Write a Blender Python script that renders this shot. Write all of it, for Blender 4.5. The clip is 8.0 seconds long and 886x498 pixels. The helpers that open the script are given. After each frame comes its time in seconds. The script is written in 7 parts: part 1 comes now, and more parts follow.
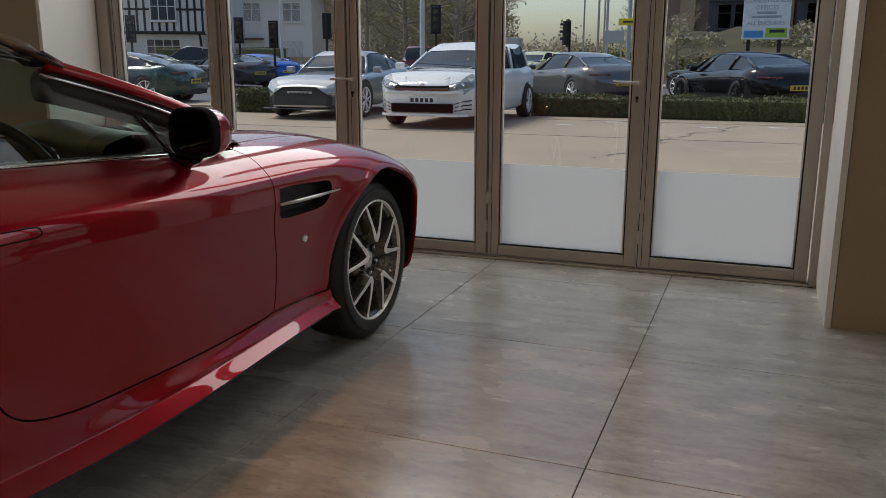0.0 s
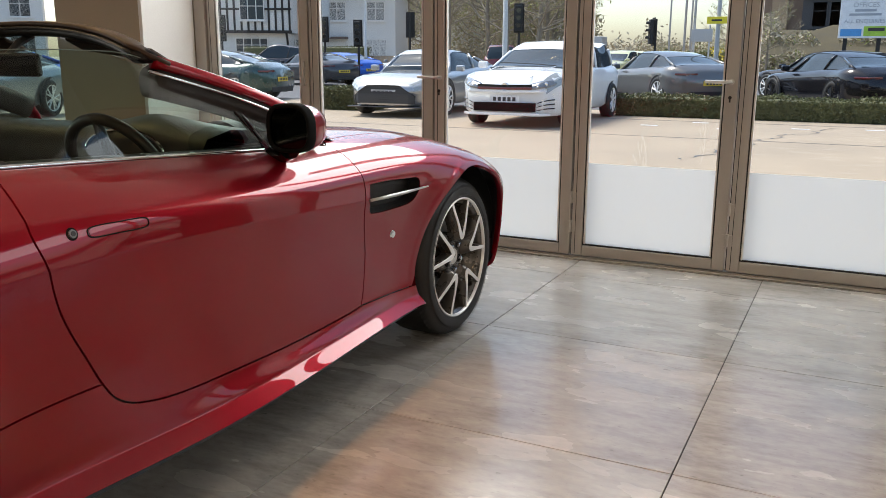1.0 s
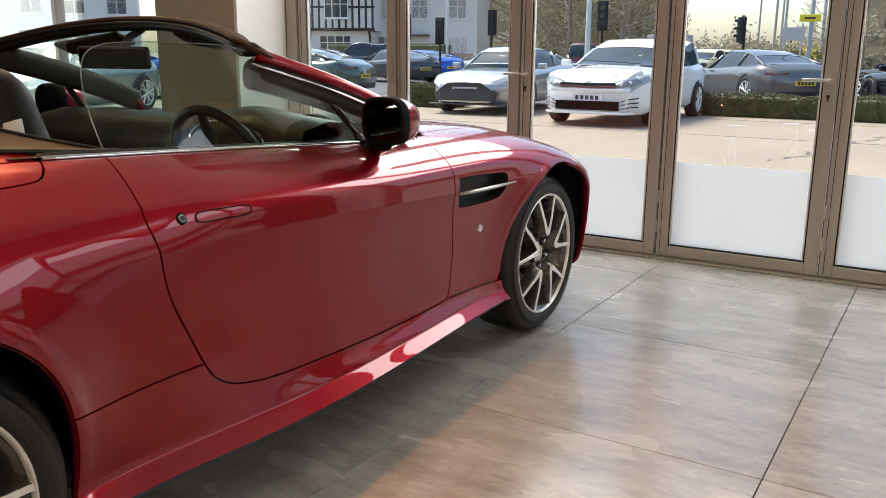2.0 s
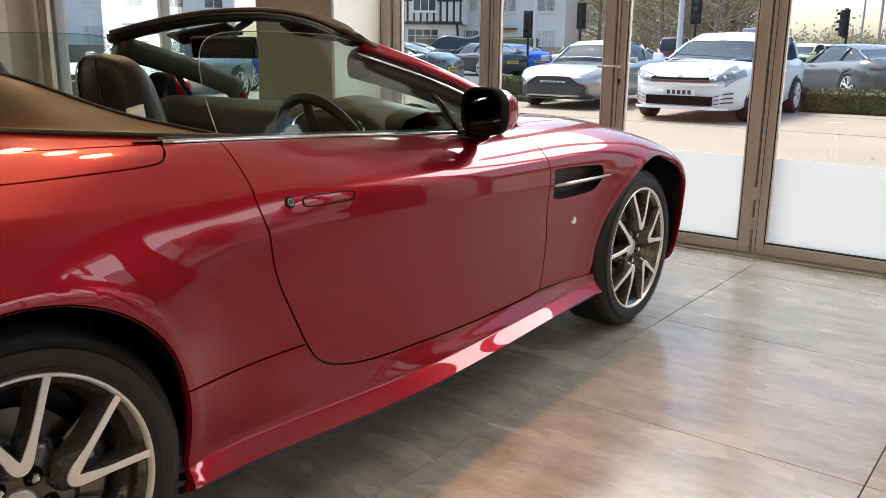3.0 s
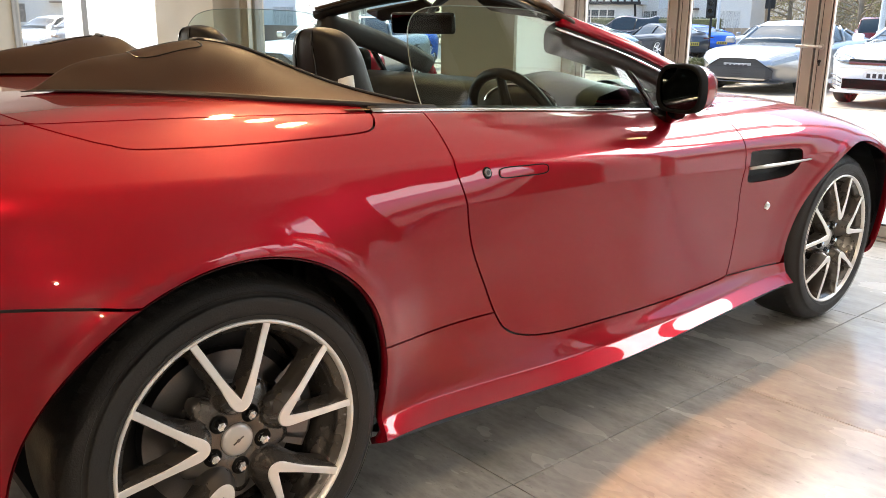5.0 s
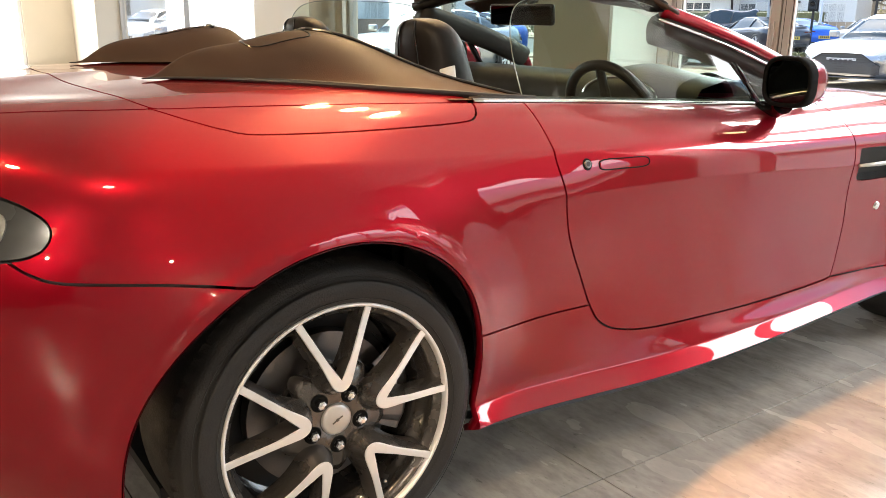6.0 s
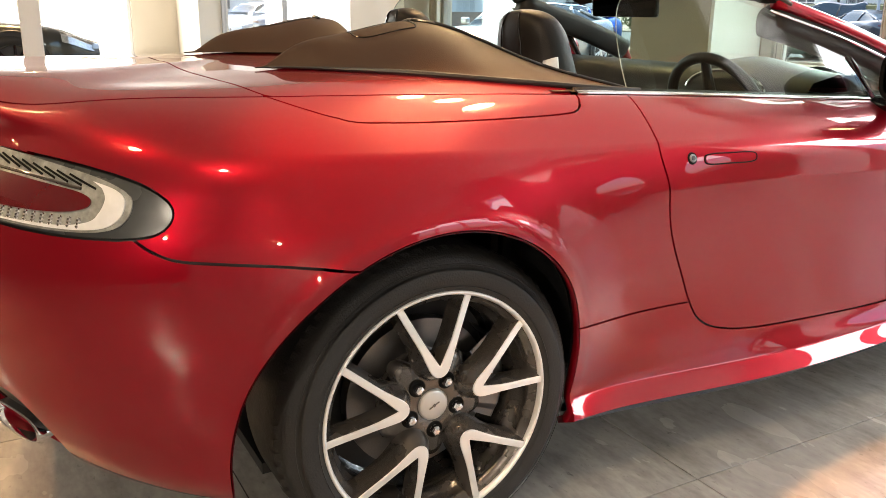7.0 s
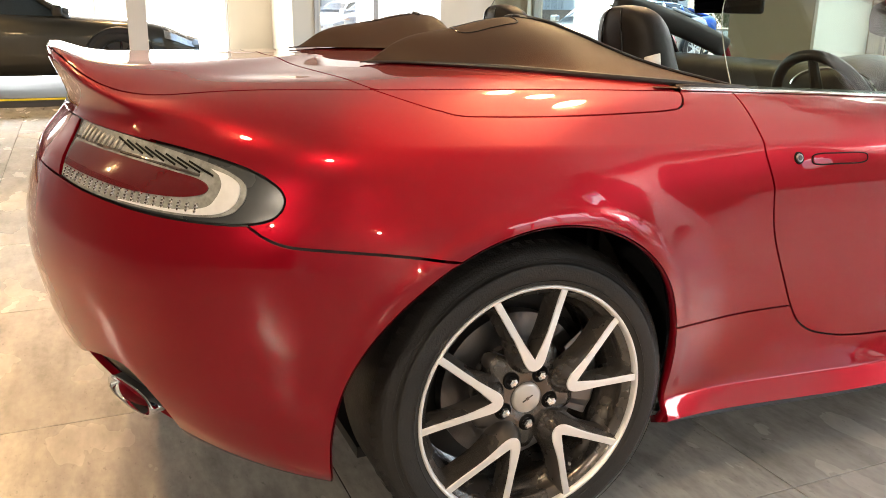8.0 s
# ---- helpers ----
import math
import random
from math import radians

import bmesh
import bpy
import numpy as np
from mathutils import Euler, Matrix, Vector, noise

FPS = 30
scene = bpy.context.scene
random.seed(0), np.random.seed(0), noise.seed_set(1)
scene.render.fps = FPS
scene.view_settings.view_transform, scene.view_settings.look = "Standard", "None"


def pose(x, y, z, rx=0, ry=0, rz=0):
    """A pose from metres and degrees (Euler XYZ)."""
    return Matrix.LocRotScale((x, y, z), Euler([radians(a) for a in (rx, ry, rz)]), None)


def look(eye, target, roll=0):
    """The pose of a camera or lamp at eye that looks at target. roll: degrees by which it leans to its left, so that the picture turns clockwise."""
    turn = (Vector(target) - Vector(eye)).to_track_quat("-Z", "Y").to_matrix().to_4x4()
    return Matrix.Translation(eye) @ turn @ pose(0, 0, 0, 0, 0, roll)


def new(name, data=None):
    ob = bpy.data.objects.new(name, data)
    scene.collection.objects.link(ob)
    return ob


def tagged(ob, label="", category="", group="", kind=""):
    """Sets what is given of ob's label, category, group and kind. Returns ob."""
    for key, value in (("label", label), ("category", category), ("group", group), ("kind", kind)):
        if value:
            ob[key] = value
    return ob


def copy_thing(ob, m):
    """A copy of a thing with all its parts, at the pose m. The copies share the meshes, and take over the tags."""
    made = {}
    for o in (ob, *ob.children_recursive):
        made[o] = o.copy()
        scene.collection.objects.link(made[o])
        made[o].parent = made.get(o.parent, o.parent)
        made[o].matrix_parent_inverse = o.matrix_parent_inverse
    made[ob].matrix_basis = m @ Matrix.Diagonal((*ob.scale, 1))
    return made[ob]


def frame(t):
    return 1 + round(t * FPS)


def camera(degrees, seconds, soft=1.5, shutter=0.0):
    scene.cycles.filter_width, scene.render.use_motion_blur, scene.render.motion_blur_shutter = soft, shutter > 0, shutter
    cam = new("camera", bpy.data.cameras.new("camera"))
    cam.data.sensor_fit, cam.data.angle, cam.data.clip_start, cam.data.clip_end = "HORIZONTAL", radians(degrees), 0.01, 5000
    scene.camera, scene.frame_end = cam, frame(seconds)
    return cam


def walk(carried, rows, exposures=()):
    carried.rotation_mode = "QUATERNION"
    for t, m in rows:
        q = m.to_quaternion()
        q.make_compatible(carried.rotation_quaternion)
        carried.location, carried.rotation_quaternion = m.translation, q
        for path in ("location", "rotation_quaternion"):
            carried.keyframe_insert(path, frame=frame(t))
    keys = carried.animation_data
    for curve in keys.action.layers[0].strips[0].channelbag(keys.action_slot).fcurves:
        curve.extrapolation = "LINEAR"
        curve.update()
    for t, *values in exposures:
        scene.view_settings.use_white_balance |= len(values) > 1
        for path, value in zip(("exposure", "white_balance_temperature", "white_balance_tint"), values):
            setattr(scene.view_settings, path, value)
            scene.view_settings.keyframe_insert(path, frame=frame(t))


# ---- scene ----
cam = camera(56.0, 8.0, soft=0.8)
PATH = [
    (0, (0.119, 0.065, 1.161), (-0.576, 1.886, 0.712), 0.1),
    (0.5, (0.102, 0.053, 1.161), (-0.685, 1.836, 0.711), 0.2),
    (1, (0.091, 0.045, 1.158), (-0.773, 1.792, 0.706), 0.2),
    (1.5, (0.078, 0.028, 1.153), (-0.863, 1.733, 0.7), 0.3),
    (3, (0.042, -0.034, 1.139), (-1.137, 1.511, 0.666), 0.6),
    (3.5, (0.034, -0.051, 1.134), (-1.22, 1.43, 0.651), 0.6),
    (4, (0.028, -0.066, 1.13), (-1.294, 1.349, 0.635), 0.7),
    (4.5, (0.02, -0.086, 1.126), (-1.369, 1.26, 0.618), 0.7),
    (6, (0.005, -0.141, 1.115), (-1.567, 0.974, 0.58), 0.7),
    (6.5, (0.0, -0.16, 1.111), (-1.626, 0.87, 0.569), 0.7),
    (7, (-0.001, -0.176, 1.11), (-1.677, 0.766, 0.558), 0.7),
    (7.5, (0.0, -0.195, 1.109), (-1.72, 0.656, 0.551), 0.7),
    (8, (0.002, -0.216, 1.105), (-1.759, 0.552, 0.546), 0.7),
]
EXPOSURES = [(0, -0.05), (0.25, 0.7), (0.6, 1.03), (1, 1.06), (3, 1.35), (4.5, 1.82), (6, 2.36), (8, 2.40)]
walk(cam, [(t, look(eye, target, roll)) for t, eye, target, roll in PATH], EXPOSURES)

# world: bright overcast sky with a weak, wide sun
SKY, SUN, LAMP_W, DOOR_W, EAST_W, WEST_W = 0.15, 2.1, 28.0, 47.0, 14.0, 240.0
world = bpy.data.worlds.new("overcast_sky")
scene.world = world
world.use_nodes = True
wn = world.node_tree.nodes
sky = wn.new("ShaderNodeTexSky")
sky.sky_type, sky.sun_disc = "NISHITA", False
sky.sun_elevation, sky.sun_rotation = radians(58), radians(286)
sky.air_density, sky.dust_density, sky.ozone_density = 1.0, 2.2, 1.0
wn["Background"].inputs["Strength"].default_value = SKY
world.node_tree.links.new(sky.outputs[0], wn["Background"].inputs["Color"])
sun = new("sun", bpy.data.lights.new("sun", "SUN"))
sun.data.energy, sun.data.angle, sun.data.color = SUN, radians(20), (1, 0.95, 0.88)
sun.matrix_world = look((0, 0, 30), (17.5, -5.0, 0))


def spot(name, eye, target, watts, size, cone, colour=(1.0, 0.62, 0.3)):
    """A warm ceiling spotlight."""
    lamp = new(name, bpy.data.lights.new(name, "SPOT"))
    lamp.data.energy, lamp.data.color, lamp.data.shadow_soft_size = watts, colour, size
    lamp.data.spot_size, lamp.data.spot_blend = radians(cone), 0.35
    lamp.matrix_world = look(eye, target)
    return lamp


# ---- materials ----
def mat(name, colour, rough=0.5, metal=0.0, var=0.12, scale=6.0, bump=0.0, fine=60.0, stretch=(1, 1, 1), coat=0.0, per=0.0, rough_var=0.08, spec=0.5):
    """A surface with colour variation at two scales, uneven gloss and fine relief, at real-world size."""
    m = bpy.data.materials.new(name)
    m.use_nodes = True
    n, l = m.node_tree.nodes, m.node_tree.links
    b = n["Principled BSDF"]
    b.inputs["Roughness"].default_value, b.inputs["Metallic"].default_value = rough, metal
    b.inputs["Coat Weight"].default_value, b.inputs["Coat Roughness"].default_value = coat, 0.03
    b.inputs["Specular IOR Level"].default_value = spec
    co = n.new("ShaderNodeNewGeometry")
    mp = n.new("ShaderNodeMapping")
    mp.inputs["Scale"].default_value = stretch
    l.new(co.outputs["Position"], mp.inputs["Vector"])
    big, small = n.new("ShaderNodeTexNoise"), n.new("ShaderNodeTexNoise")
    big.inputs["Scale"].default_value, small.inputs["Scale"].default_value = scale, fine
    big.inputs["Detail"].default_value, small.inputs["Detail"].default_value = 4, 3
    l.new(mp.outputs[0], big.inputs["Vector"])
    l.new(mp.outputs[0], small.inputs["Vector"])
    mix = n.new("ShaderNodeMath")
    mix.operation = "MULTIPLY_ADD"
    mix.inputs[1].default_value = 0.6
    l.new(big.outputs[0], mix.inputs[0])
    half = n.new("ShaderNodeMath")
    half.operation = "MULTIPLY"
    half.inputs[1].default_value = 0.4
    l.new(small.outputs[0], half.inputs[0])
    l.new(half.outputs[0], mix.inputs[2])
    ramp = n.new("ShaderNodeMapRange")
    ramp.inputs["From Min"].default_value, ramp.inputs["From Max"].default_value = 0.3, 0.7
    ramp.inputs["To Min"].default_value, ramp.inputs["To Max"].default_value = 1 - var, 1 + var
    l.new(mix.outputs[0], ramp.inputs["Value"])
    tint = n.new("ShaderNodeVectorMath")
    tint.operation = "SCALE"
    tint.inputs[0].default_value = colour
    out = ramp.outputs[0]
    if per:
        info = n.new("ShaderNodeObjectInfo")
        r2 = n.new("ShaderNodeMapRange")
        r2.inputs["To Min"].default_value, r2.inputs["To Max"].default_value = 1 - per, 1 + per
        l.new(info.outputs["Random"], r2.inputs["Value"])
        mul = n.new("ShaderNodeMath")
        mul.operation = "MULTIPLY"
        l.new(out, mul.inputs[0])
        l.new(r2.outputs[0], mul.inputs[1])
        out = mul.outputs[0]
    l.new(out, tint.inputs["Scale"])
    l.new(tint.outputs[0], b.inputs["Base Color"])
    rr = n.new("ShaderNodeMapRange")
    rr.inputs["From Min"].default_value, rr.inputs["From Max"].default_value = 0.3, 0.7
    rr.inputs["To Min"].default_value, rr.inputs["To Max"].default_value = max(0.0, rough - rough_var), min(1.0, rough + rough_var)
    l.new(big.outputs[0], rr.inputs["Value"])
    l.new(rr.outputs[0], b.inputs["Roughness"])
    if bump:
        bp = n.new("ShaderNodeBump")
        bp.inputs["Strength"].default_value, bp.inputs["Distance"].default_value = bump, 0.004
        l.new(small.outputs[0], bp.inputs["Height"])
        l.new(bp.outputs[0], b.inputs["Normal"])
    return m


def pane_mat(name, tint=(1, 1, 1), gloss=0.04):
    """Clear pane: lets light straight through, mirrors more at a glance."""
    m = bpy.data.materials.new(name)
    m.use_nodes = True
    n, l = m.node_tree.nodes, m.node_tree.links
    n.remove(n["Principled BSDF"])
    tr, gl, mx, lw = n.new("ShaderNodeBsdfTransparent"), n.new("ShaderNodeBsdfGlossy"), n.new("ShaderNodeMixShader"), n.new("ShaderNodeLayerWeight")
    pw, ad = n.new("ShaderNodeMath"), n.new("ShaderNodeMath")
    tr.inputs["Color"].default_value = (*tint, 1)
    gl.inputs["Roughness"].default_value = 0.0
    lw.inputs["Blend"].default_value = 0.5
    pw.operation, ad.operation = "POWER", "MULTIPLY_ADD"
    pw.inputs[1].default_value, ad.inputs[1].default_value, ad.inputs[2].default_value = 5.0, 0.9, gloss
    l.new(lw.outputs["Facing"], pw.inputs[0])
    l.new(pw.outputs[0], ad.inputs[0])
    l.new(ad.outputs[0], mx.inputs[0])
    l.new(tr.outputs[0], mx.inputs[1])
    l.new(gl.outputs[0], mx.inputs[2])
    l.new(mx.outputs[0], n["Material Output"].inputs["Surface"])
    return m


def frost_mat(name):
    """White frosted film: most light is scattered, a little goes straight through."""
    m = bpy.data.materials.new(name)
    m.use_nodes = True
    n, l = m.node_tree.nodes, m.node_tree.links
    n.remove(n["Principled BSDF"])
    tl, df, tr = n.new("ShaderNodeBsdfTranslucent"), n.new("ShaderNodeBsdfDiffuse"), n.new("ShaderNodeBsdfTransparent")
    tl.inputs["Color"].default_value = (0.90, 0.91, 0.90, 1)
    df.inputs["Color"].default_value = (0.8, 0.81, 0.8, 1)
    a, b = n.new("ShaderNodeMixShader"), n.new("ShaderNodeMixShader")
    a.inputs[0].default_value, b.inputs[0].default_value = 0.18, 0.2
    l.new(tl.outputs[0], a.inputs[1])
    l.new(df.outputs[0], a.inputs[2])
    l.new(a.outputs[0], b.inputs[1])
    l.new(tr.outputs[0], b.inputs[2])
    l.new(b.outputs[0], n["Material Output"].inputs["Surface"])
    return m


def glow_mat(name, colour, strength):
    m = bpy.data.materials.new(name)
    m.use_nodes = True
    b = m.node_tree.nodes["Principled BSDF"]
    b.inputs["Emission Color"].default_value, b.inputs["Emission Strength"].default_value = (*colour, 1), strength
    return m


def paint_mat(name, colour, flake=0.6, rough=0.32):
    """Metallic car paint under clear lacquer."""
    m = mat(name, colour, rough, flake, 0.03, 2.0, 0.0, 900.0, coat=1.0, rough_var=0.02)
    b = m.node_tree.nodes["Principled BSDF"]
    b.inputs["Coat Roughness"].default_value, b.inputs["Coat IOR"].default_value = 0.012, 1.46
    b.inputs["Specular IOR Level"].default_value = 0.0
    return m


def stone_mat(name, colour):
    """Honed stone-look porcelain: clouds, drawn-out bands, small dark pits and pale flecks, uneven gloss."""
    m = mat(name, colour, 0.24, var=0.24, scale=2.2, fine=26, stretch=(1.0, 2.0, 1), per=0.06, rough_var=0.08, spec=0.6)
    n, l = m.node_tree.nodes, m.node_tree.links
    b = n["Principled BSDF"]
    was = b.inputs["Base Color"].links[0].from_socket
    co = n.new("ShaderNodeNewGeometry")
    info = n.new("ShaderNodeObjectInfo")
    shift = n.new("ShaderNodeVectorMath")
    shift.operation = "SCALE"
    shift.inputs[0].default_value = (7.0, 13.0, 0.0)
    l.new(info.outputs["Random"], shift.inputs["Scale"])
    add = n.new("ShaderNodeVectorMath")
    add.operation = "ADD"
    l.new(co.outputs["Position"], add.inputs[0])
    l.new(shift.outputs[0], add.inputs[1])
    for scale, stretch, lo, hi, depth in ((38.0, (0.65, 1.35, 1), 0.62, 0.76, 0.55), (9.0, (0.5, 1.5, 1), 0.42, 0.80, 0.42), (130.0, (0.8, 1, 1), 0.64, 0.74, 0.5)):
        mp, nz, mr = n.new("ShaderNodeMapping"), n.new("ShaderNodeTexNoise"), n.new("ShaderNodeMapRange")
        mp.inputs["Scale"].default_value = stretch
        nz.inputs["Scale"].default_value, nz.inputs["Detail"].default_value, nz.inputs["Roughness"].default_value = scale, 5, 0.62
        mr.inputs["From Min"].default_value, mr.inputs["From Max"].default_value = lo, hi
        mr.inputs["To Min"].default_value, mr.inputs["To Max"].default_value = 1.0, 1.0 - depth
        l.new(add.outputs[0], mp.inputs["Vector"])
        l.new(mp.outputs[0], nz.inputs["Vector"])
        l.new(nz.outputs[0], mr.inputs["Value"])
        sc = n.new("ShaderNodeVectorMath")
        sc.operation = "SCALE"
        l.new(was, sc.inputs[0])
        l.new(mr.outputs[0], sc.inputs["Scale"])
        was = sc.outputs[0]
    l.new(was, b.inputs["Base Color"])
    return m


M_RED = paint_mat("candy_red_paint", (0.265, 0.0030, 0.012), 0.5, 0.33)
M_BLACK = mat("black_plastic", (0.012, 0.012, 0.013), 0.45, var=0.2, fine=300, bump=0.1)
M_GROOVE = mat("deep_black_rubber", (0.005, 0.005, 0.005), 0.7, spec=0.1)
M_GLOSSBLACK = mat("gloss_black", (0.008, 0.008, 0.009), 0.12, var=0.1, coat=0.5, rough_var=0.03)
M_LEATHER = mat("dark_brown_leather", (0.050, 0.026, 0.015), 0.55, spec=0.3, var=0.18, scale=9, fine=420, bump=0.12, rough_var=0.1)
M_SEATBLACK = mat("black_leather", (0.010, 0.0085, 0.0085), 0.45, spec=0.25, var=0.18, scale=9, fine=420, bump=0.12, rough_var=0.1)
M_TRIM = mat("charcoal_trim", (0.030, 0.026, 0.024), 0.6, spec=0.3, var=0.15, scale=9, fine=420, bump=0.1)
M_RUBBER = mat("tyre_rubber", (0.021, 0.020, 0.019), 0.55, spec=0.4, var=0.25, scale=14, fine=240, bump=0.25)
M_ALLOY = mat("machined_alloy", (0.88, 0.86, 0.84), 0.40, 0.6, 0.03, 20, 0.0, 600, rough_var=0.02)
M_GUN = mat("gunmetal_paint", (0.11, 0.098, 0.088), 0.26, 0.65, 0.08, 12, coat=0.5)
M_STEEL = mat("brake_steel", (0.20, 0.19, 0.185), 0.38, 1.0, 0.12, 30, 0.1, 300)
M_CHROME = mat("chrome", (0.82, 0.82, 0.84), 0.08, 1.0, 0.02, 10, rough_var=0.04)
M_CARGLASS = pane_mat("car_glass", (0.76, 0.87, 0.81), 0.06)
M_GLASS = pane_mat("window_glass", (0.96, 0.98, 0.97))
M_FROST = frost_mat("frosted_film")
M_TILE = stone_mat("travertine_porcelain", (0.42, 0.405, 0.38))
M_LAMPGREY = mat("dark_grey_lamp_plastic", (0.045, 0.05, 0.052), 0.3, var=0.1)
M_JOINT = mat("tile_grout", (0.035, 0.03, 0.026), 0.8, fine=120)
M_SATIN = mat("satin_silver", (0.6, 0.58, 0.55), 0.35, 0.6, 0.04, 10)
M_FRAME = mat("champagne_aluminium", (0.45, 0.415, 0.37), 0.42, 0.1, 0.06, 3, 0.03, 200)
M_GASKET = mat("rubber_gasket", (0.02, 0.02, 0.02), 0.7)
M_TAN = mat("tan_wall_paint", (0.36, 0.29, 0.21), 0.75, var=0.05, scale=1.5, fine=90, bump=0.06)
M_WHITE = mat("white_wall_paint", (0.74, 0.72, 0.69), 0.7, var=0.04, scale=1.5, fine=90, bump=0.05)
M_CEIL = mat("light_grey_ceiling_paint", (0.52, 0.50, 0.47), 0.8, var=0.04, scale=1.5, fine=90, bump=0.05)
M_TAUPE = mat("dark_taupe_wall_paint", (0.11, 0.085, 0.07), 0.7, var=0.06, scale=1.5, fine=90, bump=0.05)
M_CREAM = mat("cream_wall_paint", (0.66, 0.58, 0.46), 0.7, var=0.05, scale=1.5, fine=90, bump=0.05)
M_CONCRETE = mat("tan_forecourt_concrete", (0.36, 0.29, 0.215), 0.85, var=0.16, scale=0.7, fine=25, bump=0.3)
M_ROAD = mat("grey_asphalt", (0.11, 0.11, 0.115), 0.85, var=0.2, scale=0.5, fine=40, bump=0.4)
M_LEAF = mat("hedge_leaf", (0.12, 0.125, 0.045), 0.6, var=0.5, scale=7, fine=30, per=0.2)
M_GRASS = mat("rough_grass", (0.075, 0.06, 0.03), 0.9, var=0.35, scale=1.2, fine=20, bump=0.5)
M_BARK = mat("bare_bark", (0.22, 0.19, 0.15), 0.9, var=0.3, scale=3, fine=30, bump=0.5)
M_TWIG = mat("bare_twigs", (0.38, 0.33, 0.24), 0.9, var=0.35, scale=0.6, fine=9)
M_NEWLEAF = mat("spring_leaves", (0.27, 0.28, 0.10), 0.8, var=0.4, scale=0.5, fine=9)
M_RENDER = mat("white_render", (0.70, 0.69, 0.67), 0.85, var=0.08, scale=0.6, fine=20, bump=0.2)
M_TIMBER = mat("black_timber", (0.02, 0.018, 0.016), 0.7)
M_ROOF = mat("brown_roof_tile", (0.13, 0.10, 0.085), 0.85, var=0.25, scale=1.5, fine=14, bump=0.4)
M_BRICK = mat("brown_brick", (0.21, 0.155, 0.12), 0.85, var=0.2, scale=1.0, fine=14, bump=0.3)
M_DARKCLAD = mat("dark_grey_cladding", (0.055, 0.055, 0.06), 0.6, var=0.15, scale=0.8)
# opaque dark blue stands in for dim interiors and sky reflected in glass
M_DARKWIN = mat("dark_window", (0.03, 0.045, 0.058), 0.05, spec=0.28, var=0.3, scale=0.4, rough_var=0.04)
M_POLE = mat("galvanised_pole", (0.42, 0.43, 0.44), 0.5, 0.3)
M_BLUE = paint_mat("bright_blue_paint", (0.02, 0.12, 0.55), 0.4)
M_SILVER = paint_mat("silver_paint", (0.42, 0.43, 0.44), 0.8)
M_GREY = paint_mat("grey_paint", (0.16, 0.158, 0.155), 0.7)
M_DKGREY = paint_mat("dark_grey_paint", (0.06, 0.062, 0.07), 0.7)
M_NAVY = paint_mat("black_blue_paint", (0.010, 0.010, 0.014), 0.5)
M_CARWHITE = paint_mat("white_paint", (0.78, 0.79, 0.8), 0.0, 0.4)
M_MESH = mat("dark_grille_mesh", (0.045, 0.047, 0.05), 0.55, var=0.2, fine=200)
M_HEADLAMP = mat("headlamp_glass", (0.20, 0.21, 0.22), 0.15, 0.5, 0.5, 30, 0.0, 90, coat=1.0)
M_BRONZE = paint_mat("dark_green_grey_paint", (0.05, 0.05, 0.042), 0.6)
M_LAMPRED = mat("red_lens", (0.11, 0.003, 0.006), 0.1, coat=1.0, rough_var=0.03)
M_LENS = mat("clear_lens", (0.40, 0.41, 0.39), 0.16, 0.35, 0.4, 40, 0.1, 120, coat=1.0)
M_PLATEW = mat("white_plate", (0.75, 0.76, 0.78), 0.4)
M_PLATEY = mat("yellow_plate", (0.72, 0.5, 0.05), 0.4)
M_INK = mat("dark_ink", (0.03, 0.03, 0.035), 0.6)
M_YELLOW = mat("yellow_sign", (0.75, 0.62, 0.03), 0.5)
M_SIGNBLUE = mat("sign_blue", (0.08, 0.3, 0.62), 0.5)
M_SIGNGREEN = mat("sign_green", (0.35, 0.55, 0.06), 0.5)
M_SIGNGREY = mat("sign_lettering", (0.35, 0.38, 0.42), 0.6)


# ---- mesh helpers ----
def part(name, bm, material, parent=None, label="", smooth=False):
    """One mesh object, linked under a thing or a part."""
    me = bpy.data.meshes.new(name)
    bm.normal_update()
    bm.to_mesh(me)
    bm.free()
    me.materials.append(material)
    if smooth:
        me.polygons.foreach_set("use_smooth", [True] * len(me.polygons))
    ob = new(name, me)
    if parent:
        ob.parent = parent
    if label:
        ob["label"] = label
    return ob


def thing(name, place, label, category, group="", kind="", turn=0.0):
    """An Empty at a thing's base, which parents its parts."""
    ob = new(name)
    ob.matrix_world = pose(*place, 0, 0, turn)
    return tagged(ob, label, category, group, kind)


def box(bm, x0, x1, y0, y1, z0, z1, bevel=0.0, seg=2):
    r = bmesh.ops.create_cube(bm, size=1.0)
    vs = r["verts"]
    bmesh.ops.scale(bm, vec=(abs(x1 - x0), abs(y1 - y0), abs(z1 - z0)), verts=vs)
    bmesh.ops.translate(bm, vec=((x0 + x1) / 2, (y0 + y1) / 2, (z0 + z1) / 2), verts=vs)
    if bevel:
        es = list({e for v in vs for e in v.link_edges})
        bmesh.ops.bevel(bm, geom=es, offset=bevel, segments=seg, profile=0.5, affect="EDGES")
    return bm


def boxes(*rows, bevel=0.0):
    bm = bmesh.new()
    for r in rows:
        box(bm, *r, bevel=bevel)
    return bm


def rod(bm, a, b, r0, r1=None, seg=10):
    """A capped tapered rod from a to b."""
    a, b = Vector(a), Vector(b)
    d = b - a
    m = Matrix.Translation((a + b) / 2) @ d.to_track_quat("Z", "Y").to_matrix().to_4x4()
    bmesh.ops.create_cone(bm, cap_ends=True, segments=seg, radius1=r0, radius2=r0 if r1 is None else r1, depth=d.length, matrix=m)
    return bm


